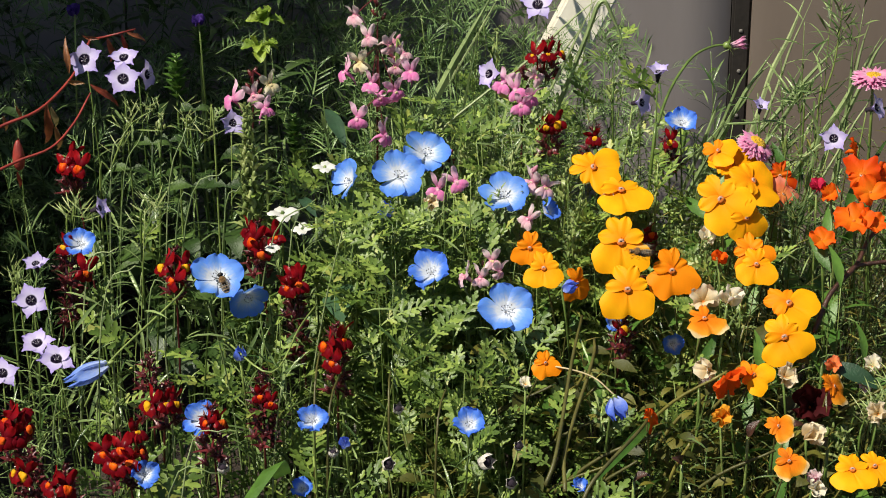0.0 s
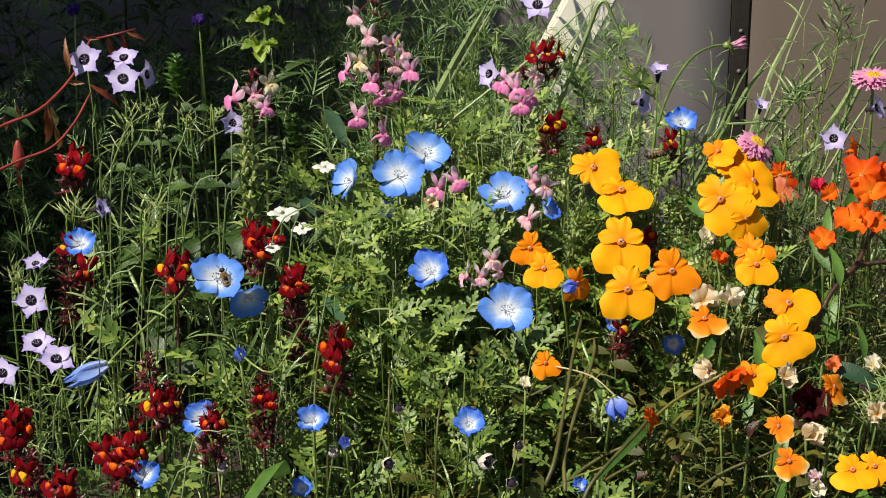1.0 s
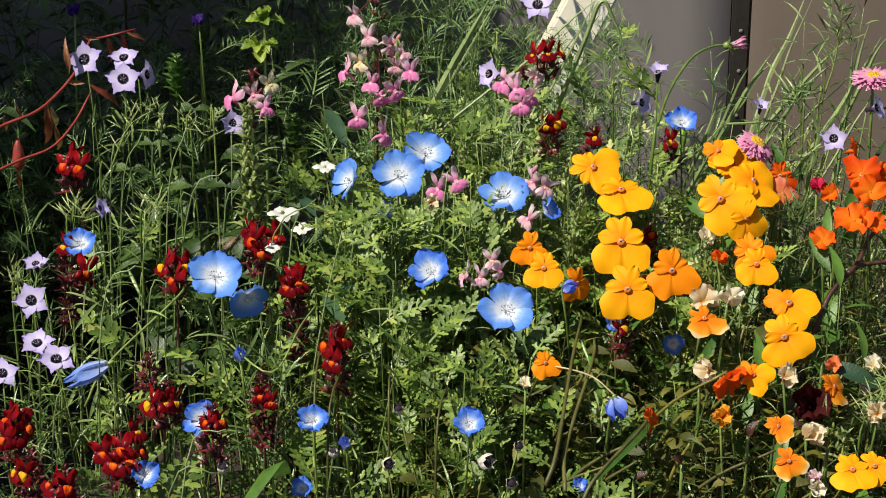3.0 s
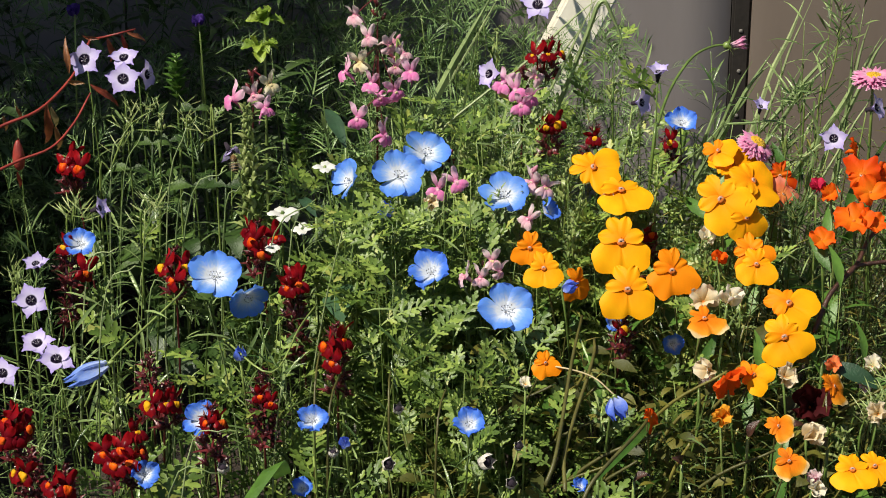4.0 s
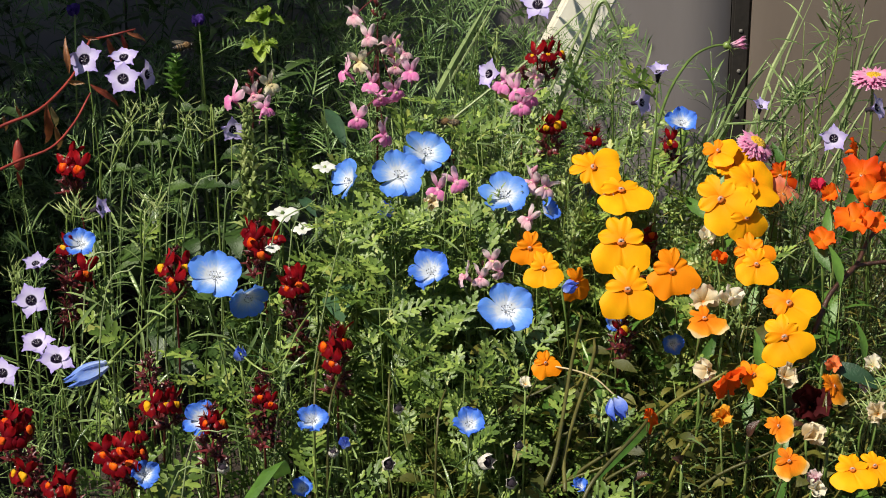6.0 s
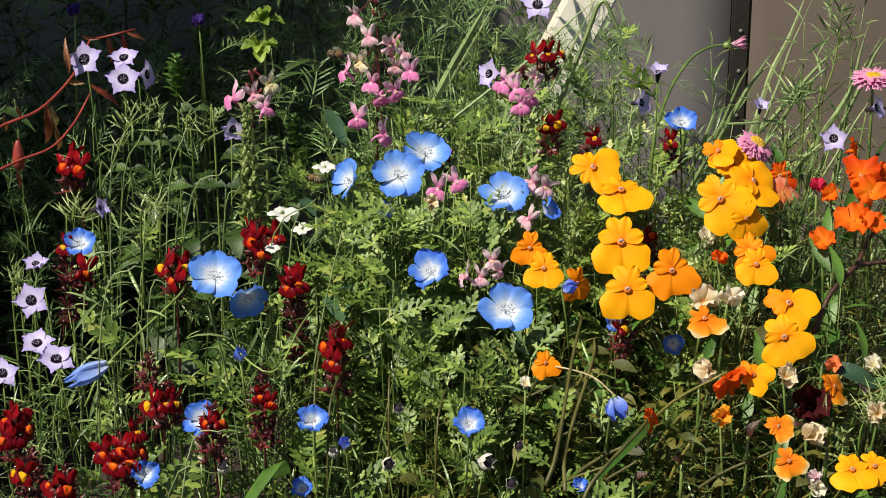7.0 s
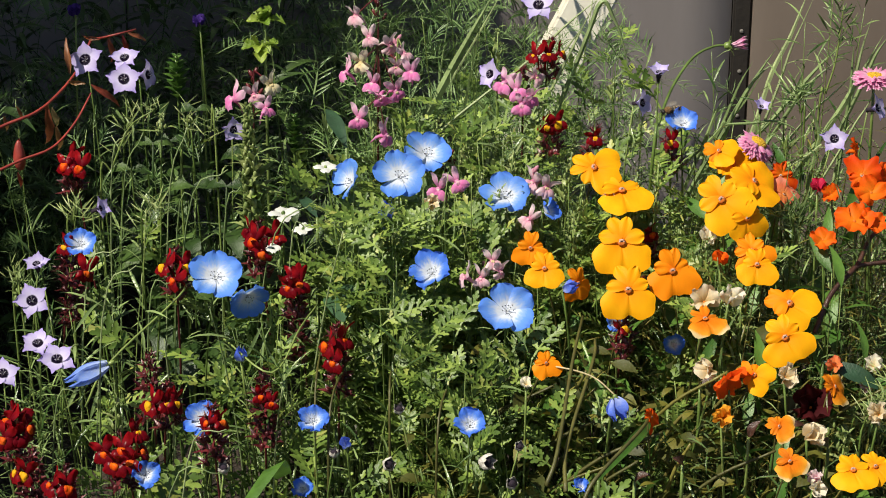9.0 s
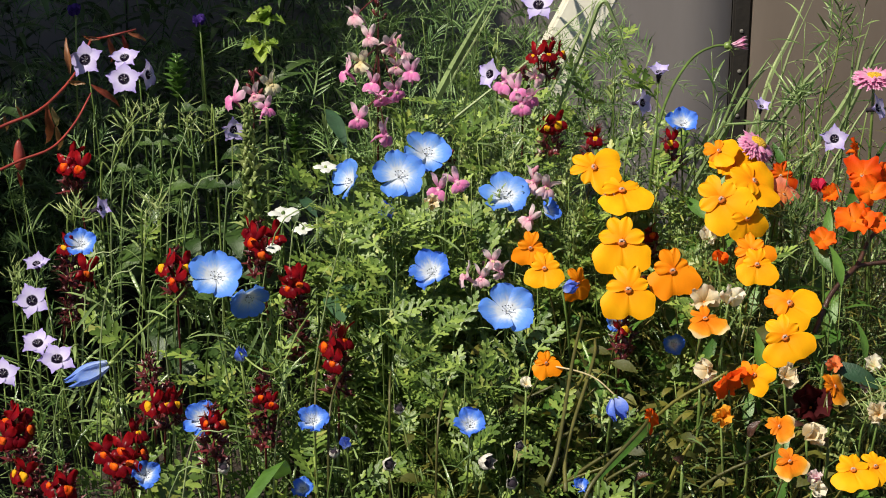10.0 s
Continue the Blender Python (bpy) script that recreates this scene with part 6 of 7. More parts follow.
bare_stem("wiry_stem", [(-0.2318, 1.38, 0.0), (-0.2166, 1.37, 0.2748), (-0.1997, 1.37, 0.3299)], 0.0006, 0.0004, GRASS, "thin pale green wiry stem slanting through the leaves")
bare_stem("wiry_stem", [(-0.1986, 1.37, 0.0), (-0.1846, 1.36, 0.2746), (-0.169, 1.36, 0.3372)], 0.0006, 0.0004, GRASS, "thin pale green wiry stem slanting through the leaves")
bare_stem("wiry_stem", [(-0.1965, 1.35, 0.0), (-0.1703, 1.34, 0.2751), (-0.1412, 1.34, 0.3148)], 0.0006, 0.0004, GRASS, "thin pale green wiry stem slanting through the leaves")
bare_stem("wiry_stem", [(-0.1893, 1.34, 0.0), (-0.1751, 1.33, 0.2758), (-0.1593, 1.33, 0.298)], 0.0006, 0.0004, GRASS, "thin pale green wiry stem slanting through the leaves")
bare_stem("wiry_stem", [(-0.1462, 1.32, 0.0), (-0.1155, 1.31, 0.2592), (-0.0814, 1.31, 0.3056)], 0.0006, 0.0004, GRASS, "thin pale green wiry stem slanting through the leaves")
bare_stem("wiry_stem", [(-0.1105, 1.31, 0.0), (-0.0992, 1.3, 0.2673), (-0.0866, 1.3, 0.2908)], 0.0006, 0.0004, GRASS, "thin pale green wiry stem slanting through the leaves")
bare_stem("wiry_stem", [(-0.2504, 1.3, 0.0), (-0.2308, 1.29, 0.2478), (-0.209, 1.29, 0.2792)], 0.0006, 0.0004, GRASS, "thin pale green wiry stem slanting through the leaves")
bare_stem("wiry_stem", [(-0.2385, 1.28, 0.0), (-0.2174, 1.27, 0.2407), (-0.194, 1.27, 0.2757)], 0.0006, 0.0004, GRASS, "thin pale green wiry stem slanting through the leaves")
bare_stem("wiry_stem", [(-0.1562, 1.345, 0.0), (-0.145, 1.335, 0.2691), (-0.1326, 1.335, 0.3048)], 0.0006, 0.0004, GRASS, "thin pale green wiry stem slanting through the leaves")
bare_stem("wiry_stem", [(-0.1996, 1.27, 0.0), (-0.1864, 1.26, 0.2451), (-0.1717, 1.26, 0.2683)], 0.0006, 0.0004, GRASS, "thin pale green wiry stem slanting through the leaves")
bare_stem("wiry_stem", [(-0.2521, 1.2, 0.0), (-0.237, 1.19, 0.2064), (-0.2202, 1.19, 0.2274)], 0.0006, 0.0004, GRASS, "thin pale green wiry stem slanting through the leaves")
bare_stem("wiry_stem", [(-0.1741, 1.16, 0.0), (-0.1522, 1.15, 0.1984), (-0.1279, 1.15, 0.2208)], 0.0006, 0.0004, GRASS, "thin pale green wiry stem slanting through the leaves")
bare_stem("wiry_stem", [(-0.1881, 1.14, 0.0), (-0.1603, 1.13, 0.1895), (-0.1294, 1.13, 0.2021)], 0.0006, 0.0004, GRASS, "thin pale green wiry stem slanting through the leaves")
needle_whorls("wiry plant with tufts of short green needles before the panels", [(0.2641, 1.46, 0.3032), (0.2685, 1.46, 0.3283), (0.2734, 1.46, 0.349), (0.2755, 1.46, 0.3708), (0.2768, 1.46, 0.3919)], [((0.2724, 1.46, 0.3519), 9, 0.014), ((0.2754, 1.46, 0.3667), 12, 0.016), ((0.2814, 1.46, 0.3708), 8, 0.014), ((0.276, 1.46, 0.3805), 12, 0.016), ((0.2722, 1.46, 0.3902), 8, 0.014), ((0.2766, 1.46, 0.3943), 6, 0.012), ((0.2843, 1.46, 0.3626), 8, 0.012)])
needle_whorls("wiry plant with tufts of short green needles before the panels", [(0.2513, 1.44, 0.2996), (0.248, 1.44, 0.3204), (0.2452, 1.44, 0.3348)], [((0.2453, 1.44, 0.3336), 16, 0.018), ((0.2495, 1.44, 0.3286), 12, 0.016), ((0.241, 1.44, 0.3266), 8, 0.016), ((0.2538, 1.44, 0.3348), 8, 0.014)])
needle_whorls("wiry plant with tufts of short green needles before the panels", [(0.2332, 1.4, 0.2931), (0.2317, 1.4, 0.3054), (0.2305, 1.4, 0.3135)], [((0.2308, 1.4, 0.3086), 14, 0.018), ((0.2365, 1.4, 0.3029), 10, 0.016), ((0.2267, 1.4, 0.2992), 8, 0.014)])
needle_whorls("wiry plant with tufts of short green needles among red flowers", [(0.2342, 1.36, 0.255), (0.2342, 1.36, 0.2673), (0.2345, 1.36, 0.2754)], [((0.2292, 1.36, 0.2754), 14, 0.016), ((0.2369, 1.36, 0.2734), 14, 0.018), ((0.2249, 1.36, 0.2705), 10, 0.016), ((0.2336, 1.36, 0.2652), 10, 0.016), ((0.2411, 1.36, 0.2673), 10, 0.016)])
bare_stem("pale_stem", [(-0.2207, 1.2074, 0.2074), (-0.2066, 1.2161, 0.2322), (-0.1700, 1.2692, 0.2528), (-0.1674, 1.3096, 0.2474)], 0.0008, 0.0007, STEM, "long pale bent stem lying over the leaves")
bare_stem("pale_stem", [(-0.1372, 1.2395, 0.2387), (-0.1050, 1.2053, 0.2315), (-0.0900, 1.2480, 0.2427), (-0.0813, 1.2833, 0.2428)], 0.0007, 0.0006, STEM, "thin green stem curving through the leaves")
for q in ([(-0.0330, 1.1901, 0.2083), (-0.0328, 1.2457, 0.2163)], [(-0.0041, 1.1695, 0.1996), (0.0042, 1.2283, 0.2168)], [(-0.0696, 1.1777, 0.2030), (-0.0615, 1.2499, 0.2183)], [(-0.0790, 1.1991, 0.2038), (-0.0766, 1.2711, 0.2284)]):
    bare_stem("bronze_stem", [(q[0][0], q[0][1] + 0.02, 0.0)] + q, 0.0010, 0.0006, BRONZE_STEM, "olive brown stem among green leaves")
for _i in range(12):
    _x, _y = rng.uniform(-0.34, 0.02), rng.uniform(1.22, 1.30)
    _h = canopy(_x, _y) * rng.uniform(0.95, 1.18)
    _w = rng.uniform(-0.05, 0.06)
    _q = [Vector((_x, _y, 0)), Vector((_x + 0.5 * _w, _y - 0.008, _h * 0.55)), Vector((_x + 1.0 * _w, _y - 0.018, _h * 0.85)), Vector((_x + 1.5 * _w, _y - 0.030, _h * rng.uniform(1.0, 1.06)))]
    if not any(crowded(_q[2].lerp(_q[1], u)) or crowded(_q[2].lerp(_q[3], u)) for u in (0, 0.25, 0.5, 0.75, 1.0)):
        bare_stem("wiry_stem", _q, 0.0008, 0.0004, GRASS, "thin pale green wiry stem bending over")
for q in ([(0.0600, 1.1320, 0.1929), (0.0671, 1.1475, 0.2072), (0.0797, 1.2227, 0.2310), (0.0889, 1.2747, 0.2386)], [(0.0714, 1.1279, 0.1913), (0.0735, 1.1605, 0.2042), (0.0930, 1.2318, 0.2268), (0.0959, 1.2577, 0.2304)], [(0.0809, 1.1198, 0.1883), (0.0894, 1.1292, 0.2000), (0.1172, 1.1631, 0.2135), (0.1260, 1.1921, 0.2092)]):
    bare_stem("leaning_stem", q, 0.0014, 0.0009, BRONZE_STEM, "stout olive green stem leaning through the leaves")
bare_stem("woody_twig", [(0.2371, 1.2711, 0.2284), (0.2501, 1.2918, 0.2470), (0.2695, 1.3133, 0.2578), (0.2819, 1.3350, 0.2691), (0.2987, 1.3481, 0.2760)], 0.0018, 0.0014, BROWN_STEM, "dark reddish brown woody twig among the orange flowers")
bare_stem("woody_twig", [(0.2631, 1.3069, 0.2546), (0.2714, 1.3133, 0.2578), (0.2940, 1.3168, 0.2596)], 0.0018, 0.0015, BROWN_STEM, "dark reddish brown woody twig among the orange flowers")
bare_stem("pale_stem", [(0.0566, 1.2297, 0.2258), (0.0753, 1.2177, 0.2287), (0.0924, 1.2110, 0.2257), (0.1047, 1.1977, 0.2199)], 0.0006, 0.0005, STRAW, "thin straw-coloured stem above the leaves")
for q, z, a, e in (((-0.0328, 1.1474, 0.1989), 0.0093, 20, 30), ((0.0248, 1.1491, 0.1996), 0.0110, 40, 20), ((0.0401, 1.1336, 0.1935), 0.0085, 0, 40), ((-0.0271, 1.1873, 0.2154), 0.008, 0, 50), ((-0.0652, 1.1552, 0.2021), 0.007, 0, 70), ((-0.1299, 1.1442, 0.1977), 0.008, 0, 60), ((0.0452, 1.1605, 0.2042), 0.007, 0, 40)):
    seed_capsule(q, z, a, e)
withered_flower((0.1757, 1.2110, 0.2257), 0.0230, 35, -35, FLAME, "orange-red nemesia with folded petals hanging down", 24)
withered_flower((0.1663, 1.2251, 0.2237), 0.0174, -60, 10, FADED, "crumpled pale fading flower")
withered_flower((0.1675, 1.1803, 0.2124), 0.0164, 0, 40, APRICOT, "half-closed cream and apricot nemesia")
withered_flower((0.2097, 1.2110, 0.2257), 0.0160, 20, 40, FADED, "crumpled pale fading flower")
withered_flower((0.1663, 1.2762, 0.2478), 0.0201, 0, 40, None, "crumpled withered cream flower")
withered_flower((0.1812, 1.2670, 0.2518), 0.0179, 60, 60, CREAM)
withered_flower((0.1112, 1.3540, 0.2878), 0.0134, 0, 40, CREAM)
withered_flower((0.2654, 1.1921, 0.2092), 0.0171, -10, 40, FADED, "crumpled pale fading flower")
withered_flower((0.2693, 1.2366, 0.2206), 0.0139, -20, 50, CREAM)
withered_flower((0.2203, 1.1756, 0.2022), 0.0183, 60, 50, FADED, "crumpled pale fading flower")
withered_flower((0.2188, 1.1388, 0.1873), 0.0132, 20, 30, CREAM)
withered_flower((-0.0089, 1.3425, 0.2902), 0.0134, 20, 30, FADED, "crumpled pale fading flower")
withered_flower((0.1735, 1.3328, 0.2679), 0.0147, 0, 60, CREAM)
withered_flower((0.2828, 1.3503, 0.2944), 0.0200, 10, 66, SCARLET, "ragged scarlet nemesia with curled petals", 18)
withered_flower((0.2690, 1.3285, 0.2828), 0.0225, -20, 62, SCARLET, "ragged scarlet nemesia with curled petals", 22)
withered_flower((0.2464, 1.3142, 0.2753), 0.0150, 10, 60, SCARLET, "ragged scarlet nemesia with curled petals", 30)
withered_flower((0.2795, 1.3272, 0.2821), 0.0163, 40, 50, SCARLET, "ragged scarlet nemesia with curled petals", 34)
withered_flower((0.2582, 1.3584, 0.2901), 0.0127, -20, 50, SCARLET, "ragged scarlet nemesia with curled petals", 40)
withered_flower((0.2928, 1.3738, 0.2985), 0.0151, 20, 30, FLAME, "ragged orange nemesia with curled petals", 40)
withered_flower((0.2497, 1.3628, 0.2925), 0.0127, 10, 60, CRIMSON, "crimson half-open nemesia bud")
withered_flower((0.1802, 1.3168, 0.2596), 0.0124, 10, 60, SCARLET, "scarlet half-open nemesia bud")
withered_flower((0.2445, 1.2366, 0.2206), 0.0119, 10, 60, CORAL, "coral half-open nemesia bud")
withered_flower((0.2280, 1.2200, 0.2004), 0.0288, 0, 40, SOOT, "dark maroon folded petals low among the leaves")
withered_flower((0.0505, 1.2052, 0.2231), 0.0090, 0, 60, CREAM)
withered_flower((-0.1835, 1.5810, 0.3440), 0.0120, 0, 60, VIOLET, "small violet flower in the shade")
withered_flower((-0.2779, 1.5894, 0.3495), 0.0128, 0, 60, VIOLET, "small violet flower in the shade")
nemophila((0.1092, 1.2788, 0.2321), 0.0178, 20, 30, 0, 20)
linaria((0.1160, 1.2747, 0.2386), [((0.1132, 1.2617, 0.2365), 0, 30, "maroon", "yellow")], "maroon", "yellow", 0.0125, MAROON_STEM, 4)
daisy_bud()
for q, n, k, z in (((0.0382, 1.4807, 0.3696), 0.03, 12, 0.01), ((0.0323, 1.4025, 0.3147), 0.04, 14, 0.02), ((0.0468, 1.4098, 0.3101), 0.04, 12, 0.02), ((0.0849, 1.3329, 0.2851), 0.035, 14, 0.0), ((0.1723, 1.3235, 0.2716), 0.04, 16, 0.0), ((0.0788, 1.3876, 0.2976), 0.04, 12, 0.01), ((0.0159, 1.4209, 0.3165), 0.05, 14, 0.02), ((0.0023, 1.3584, 0.2901), 0.04, 12, 0.03), ((0.1192, 1.4591, 0.3390), 0.02, 9, 0.0), ((-0.0820, 1.3078, 0.2720), 0.04, 14, 0.01), ((0.1558, 1.3437, 0.2737), 0.05, 16, 0.01), ((-0.2742, 1.2906, 0.2633), 0.03, 10, 0.0), ((-0.1923, 1.4109, 0.3281), 0.016, 8, 0.03), ((-0.1754, 1.4299, 0.3217), 0.016, 7, 0.0), ((-0.2012, 1.1977, 0.2199), 0.03, 9, 0.0), ((-0.0588, 1.2656, 0.2426), 0.04, 12, 0.0), ((0.1913, 1.2875, 0.2449), 0.04, 14, 0.0)):
    seed_spike(q, n, k, z)
seed_spike((-0.1291, 1.365, 0.3501), 0.095, 96, 0.0, 1.6)
pinnate_leaf((0.0244, 1.3198, 0.2612), (0.0220, 1.3653, 0.2766))
pinnate_leaf((0.1433, 1.3788, 0.2927), (0.1485, 1.4089, 0.3096))
pinnate_leaf((-0.0530, 1.3090, 0.2556), (-0.0642, 1.3409, 0.2808))
for q, w in (((0.0336, 1.3950, 0.3225), 0.030), ((0.0470, 1.3800, 0.3156), 0.035), ((0.0255, 1.3600, 0.3056), 0.030), ((0.0161, 1.4000, 0.3248), 0.020), ((-0.0046, 1.4050, 0.3272), 0.010), ((0.0372, 1.3450, 0.2991), 0.040), ((0.0864, 1.3800, 0.3156), 0.030), ((0.1295, 1.3650, 0.3058), 0.020), ((0.1437, 1.3700, 0.3100), 0.015), ((-0.0347, 1.3250, 0.2869), 0.010), ((0.0545, 1.3500, 0.2993), 0.030), ((0.0919, 1.3500, 0.2993), 0.035)):
    seed_spike(q, 0.045, 18, w)
for _x, _y, _z in ((-0.045, 1.53, 0.355), (-0.025, 1.56, 0.375), (0.0, 1.57, 0.382), (0.02, 1.54, 0.372), (0.04, 1.56, 0.385), (0.055, 1.55, 0.375)):
    leafy_plant("feathery_plant", (_x, _y, _z), FEATHER_LEAF, 22, 0.95, "feathery green plant with thread-fine leaves", "feathery plants")
for q in ((0.2537, 1.2150, 0.2029), (0.2410, 1.2050, 0.2001), (0.2664, 1.2200, 0.1954), (0.2721, 1.2300, 0.2042), (0.2463, 1.1950, 0.1943)):
    seed_spike(q, 0.020, 8, 0.015, 1.2)
withered_flower((0.2241, 1.1650, 0.1798), 0.0110, -20, 50, PALE_PINK, "small pale pink half-open nemesia bud")
withered_flower((0.2640, 1.2350, 0.2065), 0.0100, 20, 60, PALE_PINK, "small pale pink half-open nemesia bud")
for _i in range(26):
    _x, _y = rng.uniform(0.0, 0.27), rng.uniform(1.15, 1.26)
    _h = canopy(_x, _y) * rng.uniform(0.86, 1.04)
    _w = rng.uniform(0.02, 0.10)
    _q = [Vector((_x - _w, _y + 0.02, 0)), Vector((_x - 0.5 * _w, _y + 0.012, _h * 0.55)), Vector((_x, _y, _h * 0.86)), Vector((_x + 0.5 * _w, _y - 0.006, _h))]
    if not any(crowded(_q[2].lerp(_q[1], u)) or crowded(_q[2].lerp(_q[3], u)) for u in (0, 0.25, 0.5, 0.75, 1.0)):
        bare_stem("leaning_stem", _q, rng.uniform(0.0013, 0.0020), 0.0009, (BRONZE_STEM, OLIVE, BRONZE_STEM)[_i % 3], "stout olive green stem leaning through the leaves")
for q, w in (((0.2100, 1.2000, 0.1960), (1.0, -0.1, 0.5)), ((0.1870, 1.1950, 0.1930), (0.3, -0.3, 1.0)), ((0.1450, 1.1760, 0.1840), (-0.2, -0.5, 0.8)), ((0.1150, 1.1640, 0.1790), (0.5, -0.4, 0.7)), ((0.2350, 1.1880, 0.1900), (-0.4, -0.5, 0.8)), ((0.1610, 1.2350, 0.2090), (0.7, -0.3, 0.5))):
    single_leaf("brown_leaf", q, Vector(q) + Vector(w) * 0.012, 0.007, BROWN_STEM, "dark reddish brown withered leaf among the stems", bend=0.8, fold=0.5, twist=0.6)
needle_whorls("wiry plant with crowded pale olive needles", [(0.2560, 1.20, 0.1700), (0.2580, 1.20, 0.1990), (0.2640, 1.195, 0.2130)], [((0.2590, 1.20, 0.2030), 14, 0.015), ((0.2640, 1.195, 0.2120), 16, 0.014), ((0.2720, 1.20, 0.2100), 14, 0.015), ((0.2790, 1.20, 0.2060), 12, 0.015), ((0.2700, 1.19, 0.2010), 12, 0.015)], PALE_NEEDLE)
needle_whorls("wiry plant with crowded pale olive needles", [(0.2820, 1.22, 0.1800), (0.2800, 1.22, 0.2080), (0.2770, 1.215, 0.2200)], [((0.2770, 1.215, 0.2180), 14, 0.014), ((0.2840, 1.22, 0.2130), 14, 0.014), ((0.2720, 1.22, 0.2150), 10, 0.013)], PALE_NEEDLE)
pinnate_leaf((-0.0049, 1.2318, 0.2268), (-0.0141, 1.2747, 0.2386))


def bee_body():
    """A honey bee along +y, its back towards +z."""
    b = thing("honey_bee", (0, 0, 0), "small brown honey bee with clear wings and a banded abdomen", "bee", "honey bees")
    part("thorax", Shape().add(*egg(0.0022, 0.0024, 0.0021, 12, 8)).mesh("thorax", BEE_FUR), b)
    part("head", Shape().add(*egg(0.0017, 0.0012, 0.0016, 10, 7), pose(0, 0.0031, -0.0004)).mesh("head", BEE_DARK), b)
    ab = part("abdomen", Shape().add(*egg(0.0022, 0.0020, 0.0040, 12, 9, 0.25), pose(0, -0.0052, -0.0006, 84)).mesh("abdomen", BEE_DARK), b, None, "dark abdomen with pale bands")
    for y in (-0.0034, -0.0050, -0.0066):
        r = 0.00215 * math.sqrt(max(0.1, 1 - ((y + 0.0048) / 0.0046) ** 2)) + 0.00012
        part("band", Shape().add(*tube([(0, y + 0.00025, -0.0006), (0, y - 0.00025, -0.0006)], r, r * 0.985, 12, False)).mesh("band", BEE_BAND), ab)
    wing = leaf_shape(0.0088, 0.0034, WING, 0.1, 0.05, 0, 8, 0.65, 0, "wing")
    for side in (-1, 1):
        part("wing", wing, b, pose(side * 0.0014, 0.0006, 0.0019, 6, side * 10, 180 + side * 17))
        part("hind_wing", wing, b, pose(side * 0.0014, -0.0006, 0.0016, 5, side * 8, 180 + side * 9) @ Matrix.Diagonal((0.7, 0.7, 0.7, 1)))
        for y, back in ((0.0014, 0.002), (0.0, -0.001), (-0.0014, -0.004)):
            part("leg", Shape().add(*tube([(side * 0.0012, y, -0.0014), (side * 0.0026, y + back * 0.4, -0.0018), (side * 0.0030, y + back * 0.8, -0.0036)], 0.0003, 0.0002, 5)).mesh("leg", BEE_DARK), b)
        part("antenna", Shape().add(*tube([(side * 0.0005, 0.0040, 0.0004), (side * 0.0012, 0.0052, 0.0010), (side * 0.0018, 0.0064, 0.0006)], 0.00016, 0.00014, 4)).mesh("antenna", BEE_DARK), b)
    return b


BEE_FUR = plain_material("bee_fur", (0.05, 0.025, 0.008), (0.30, 0.165, 0.06), rough=0.9, scale=1400.0, bump=1.0, depth=0.0006)
BEE_DARK = plain_material("bee_shell", (0.004, 0.003, 0.002), (0.014, 0.009, 0.006), rough=0.35, scale=700.0)
BEE_BAND = plain_material("bee_band", (0.16, 0.10, 0.045), (0.34, 0.24, 0.13), rough=0.8, scale=900.0)
WING, _n, _l, _b = material("clear_wing", 0.15)
_b.inputs["Base Color"].default_value = (0.75, 0.66, 0.52, 1)
_b.inputs["Alpha"].default_value = 0.09
WORLD_UP = Vector((0, 0, 1))


def sit(p, way, up, lift=0.004):
    return aim(Vector(p) + Vector(up).normalized() * lift, way, up)


def fly(rows):
    """Poses of a flying bee from (seconds, place): it heads where it goes, body slightly level."""
    out = []
    for i, (t, p) in enumerate(rows):
        a, b = Vector(rows[max(0, i - 1)][1]), Vector(rows[min(len(rows) - 1, i + 1)][1])
        way = b - a
        way.z *= 0.35
        if way.length < 1e-4:
            way = Vector((0, 1, 0))
        out.append((t, Vector(p), way))
    return out


def keyed(ob, rows):
    """Turn by less than a quarter from row to row: slip rows in between where a turn is sharper."""
    done = [rows[0]]
    for t, m in rows[1:]:
        t0, m0 = done[-1]
        q0, q1 = m0.to_quaternion(), m.to_quaternion()
        n = int(math.degrees(q0.rotation_difference(q1).angle if q0.rotation_difference(q1).angle <= math.pi else math.tau - q0.rotation_difference(q1).angle) // 70) + 1
        n = min(n, max(1, round((t - t0) * FPS)))
        for k in range(1, n + 1):
            u = k / n
            done.append((t0 + (t - t0) * u, Matrix.LocRotScale(m0.translation.lerp(m.translation, u), q0.slerp(q1, u), None)))
    walk(ob, done)


# ---- moving things ----


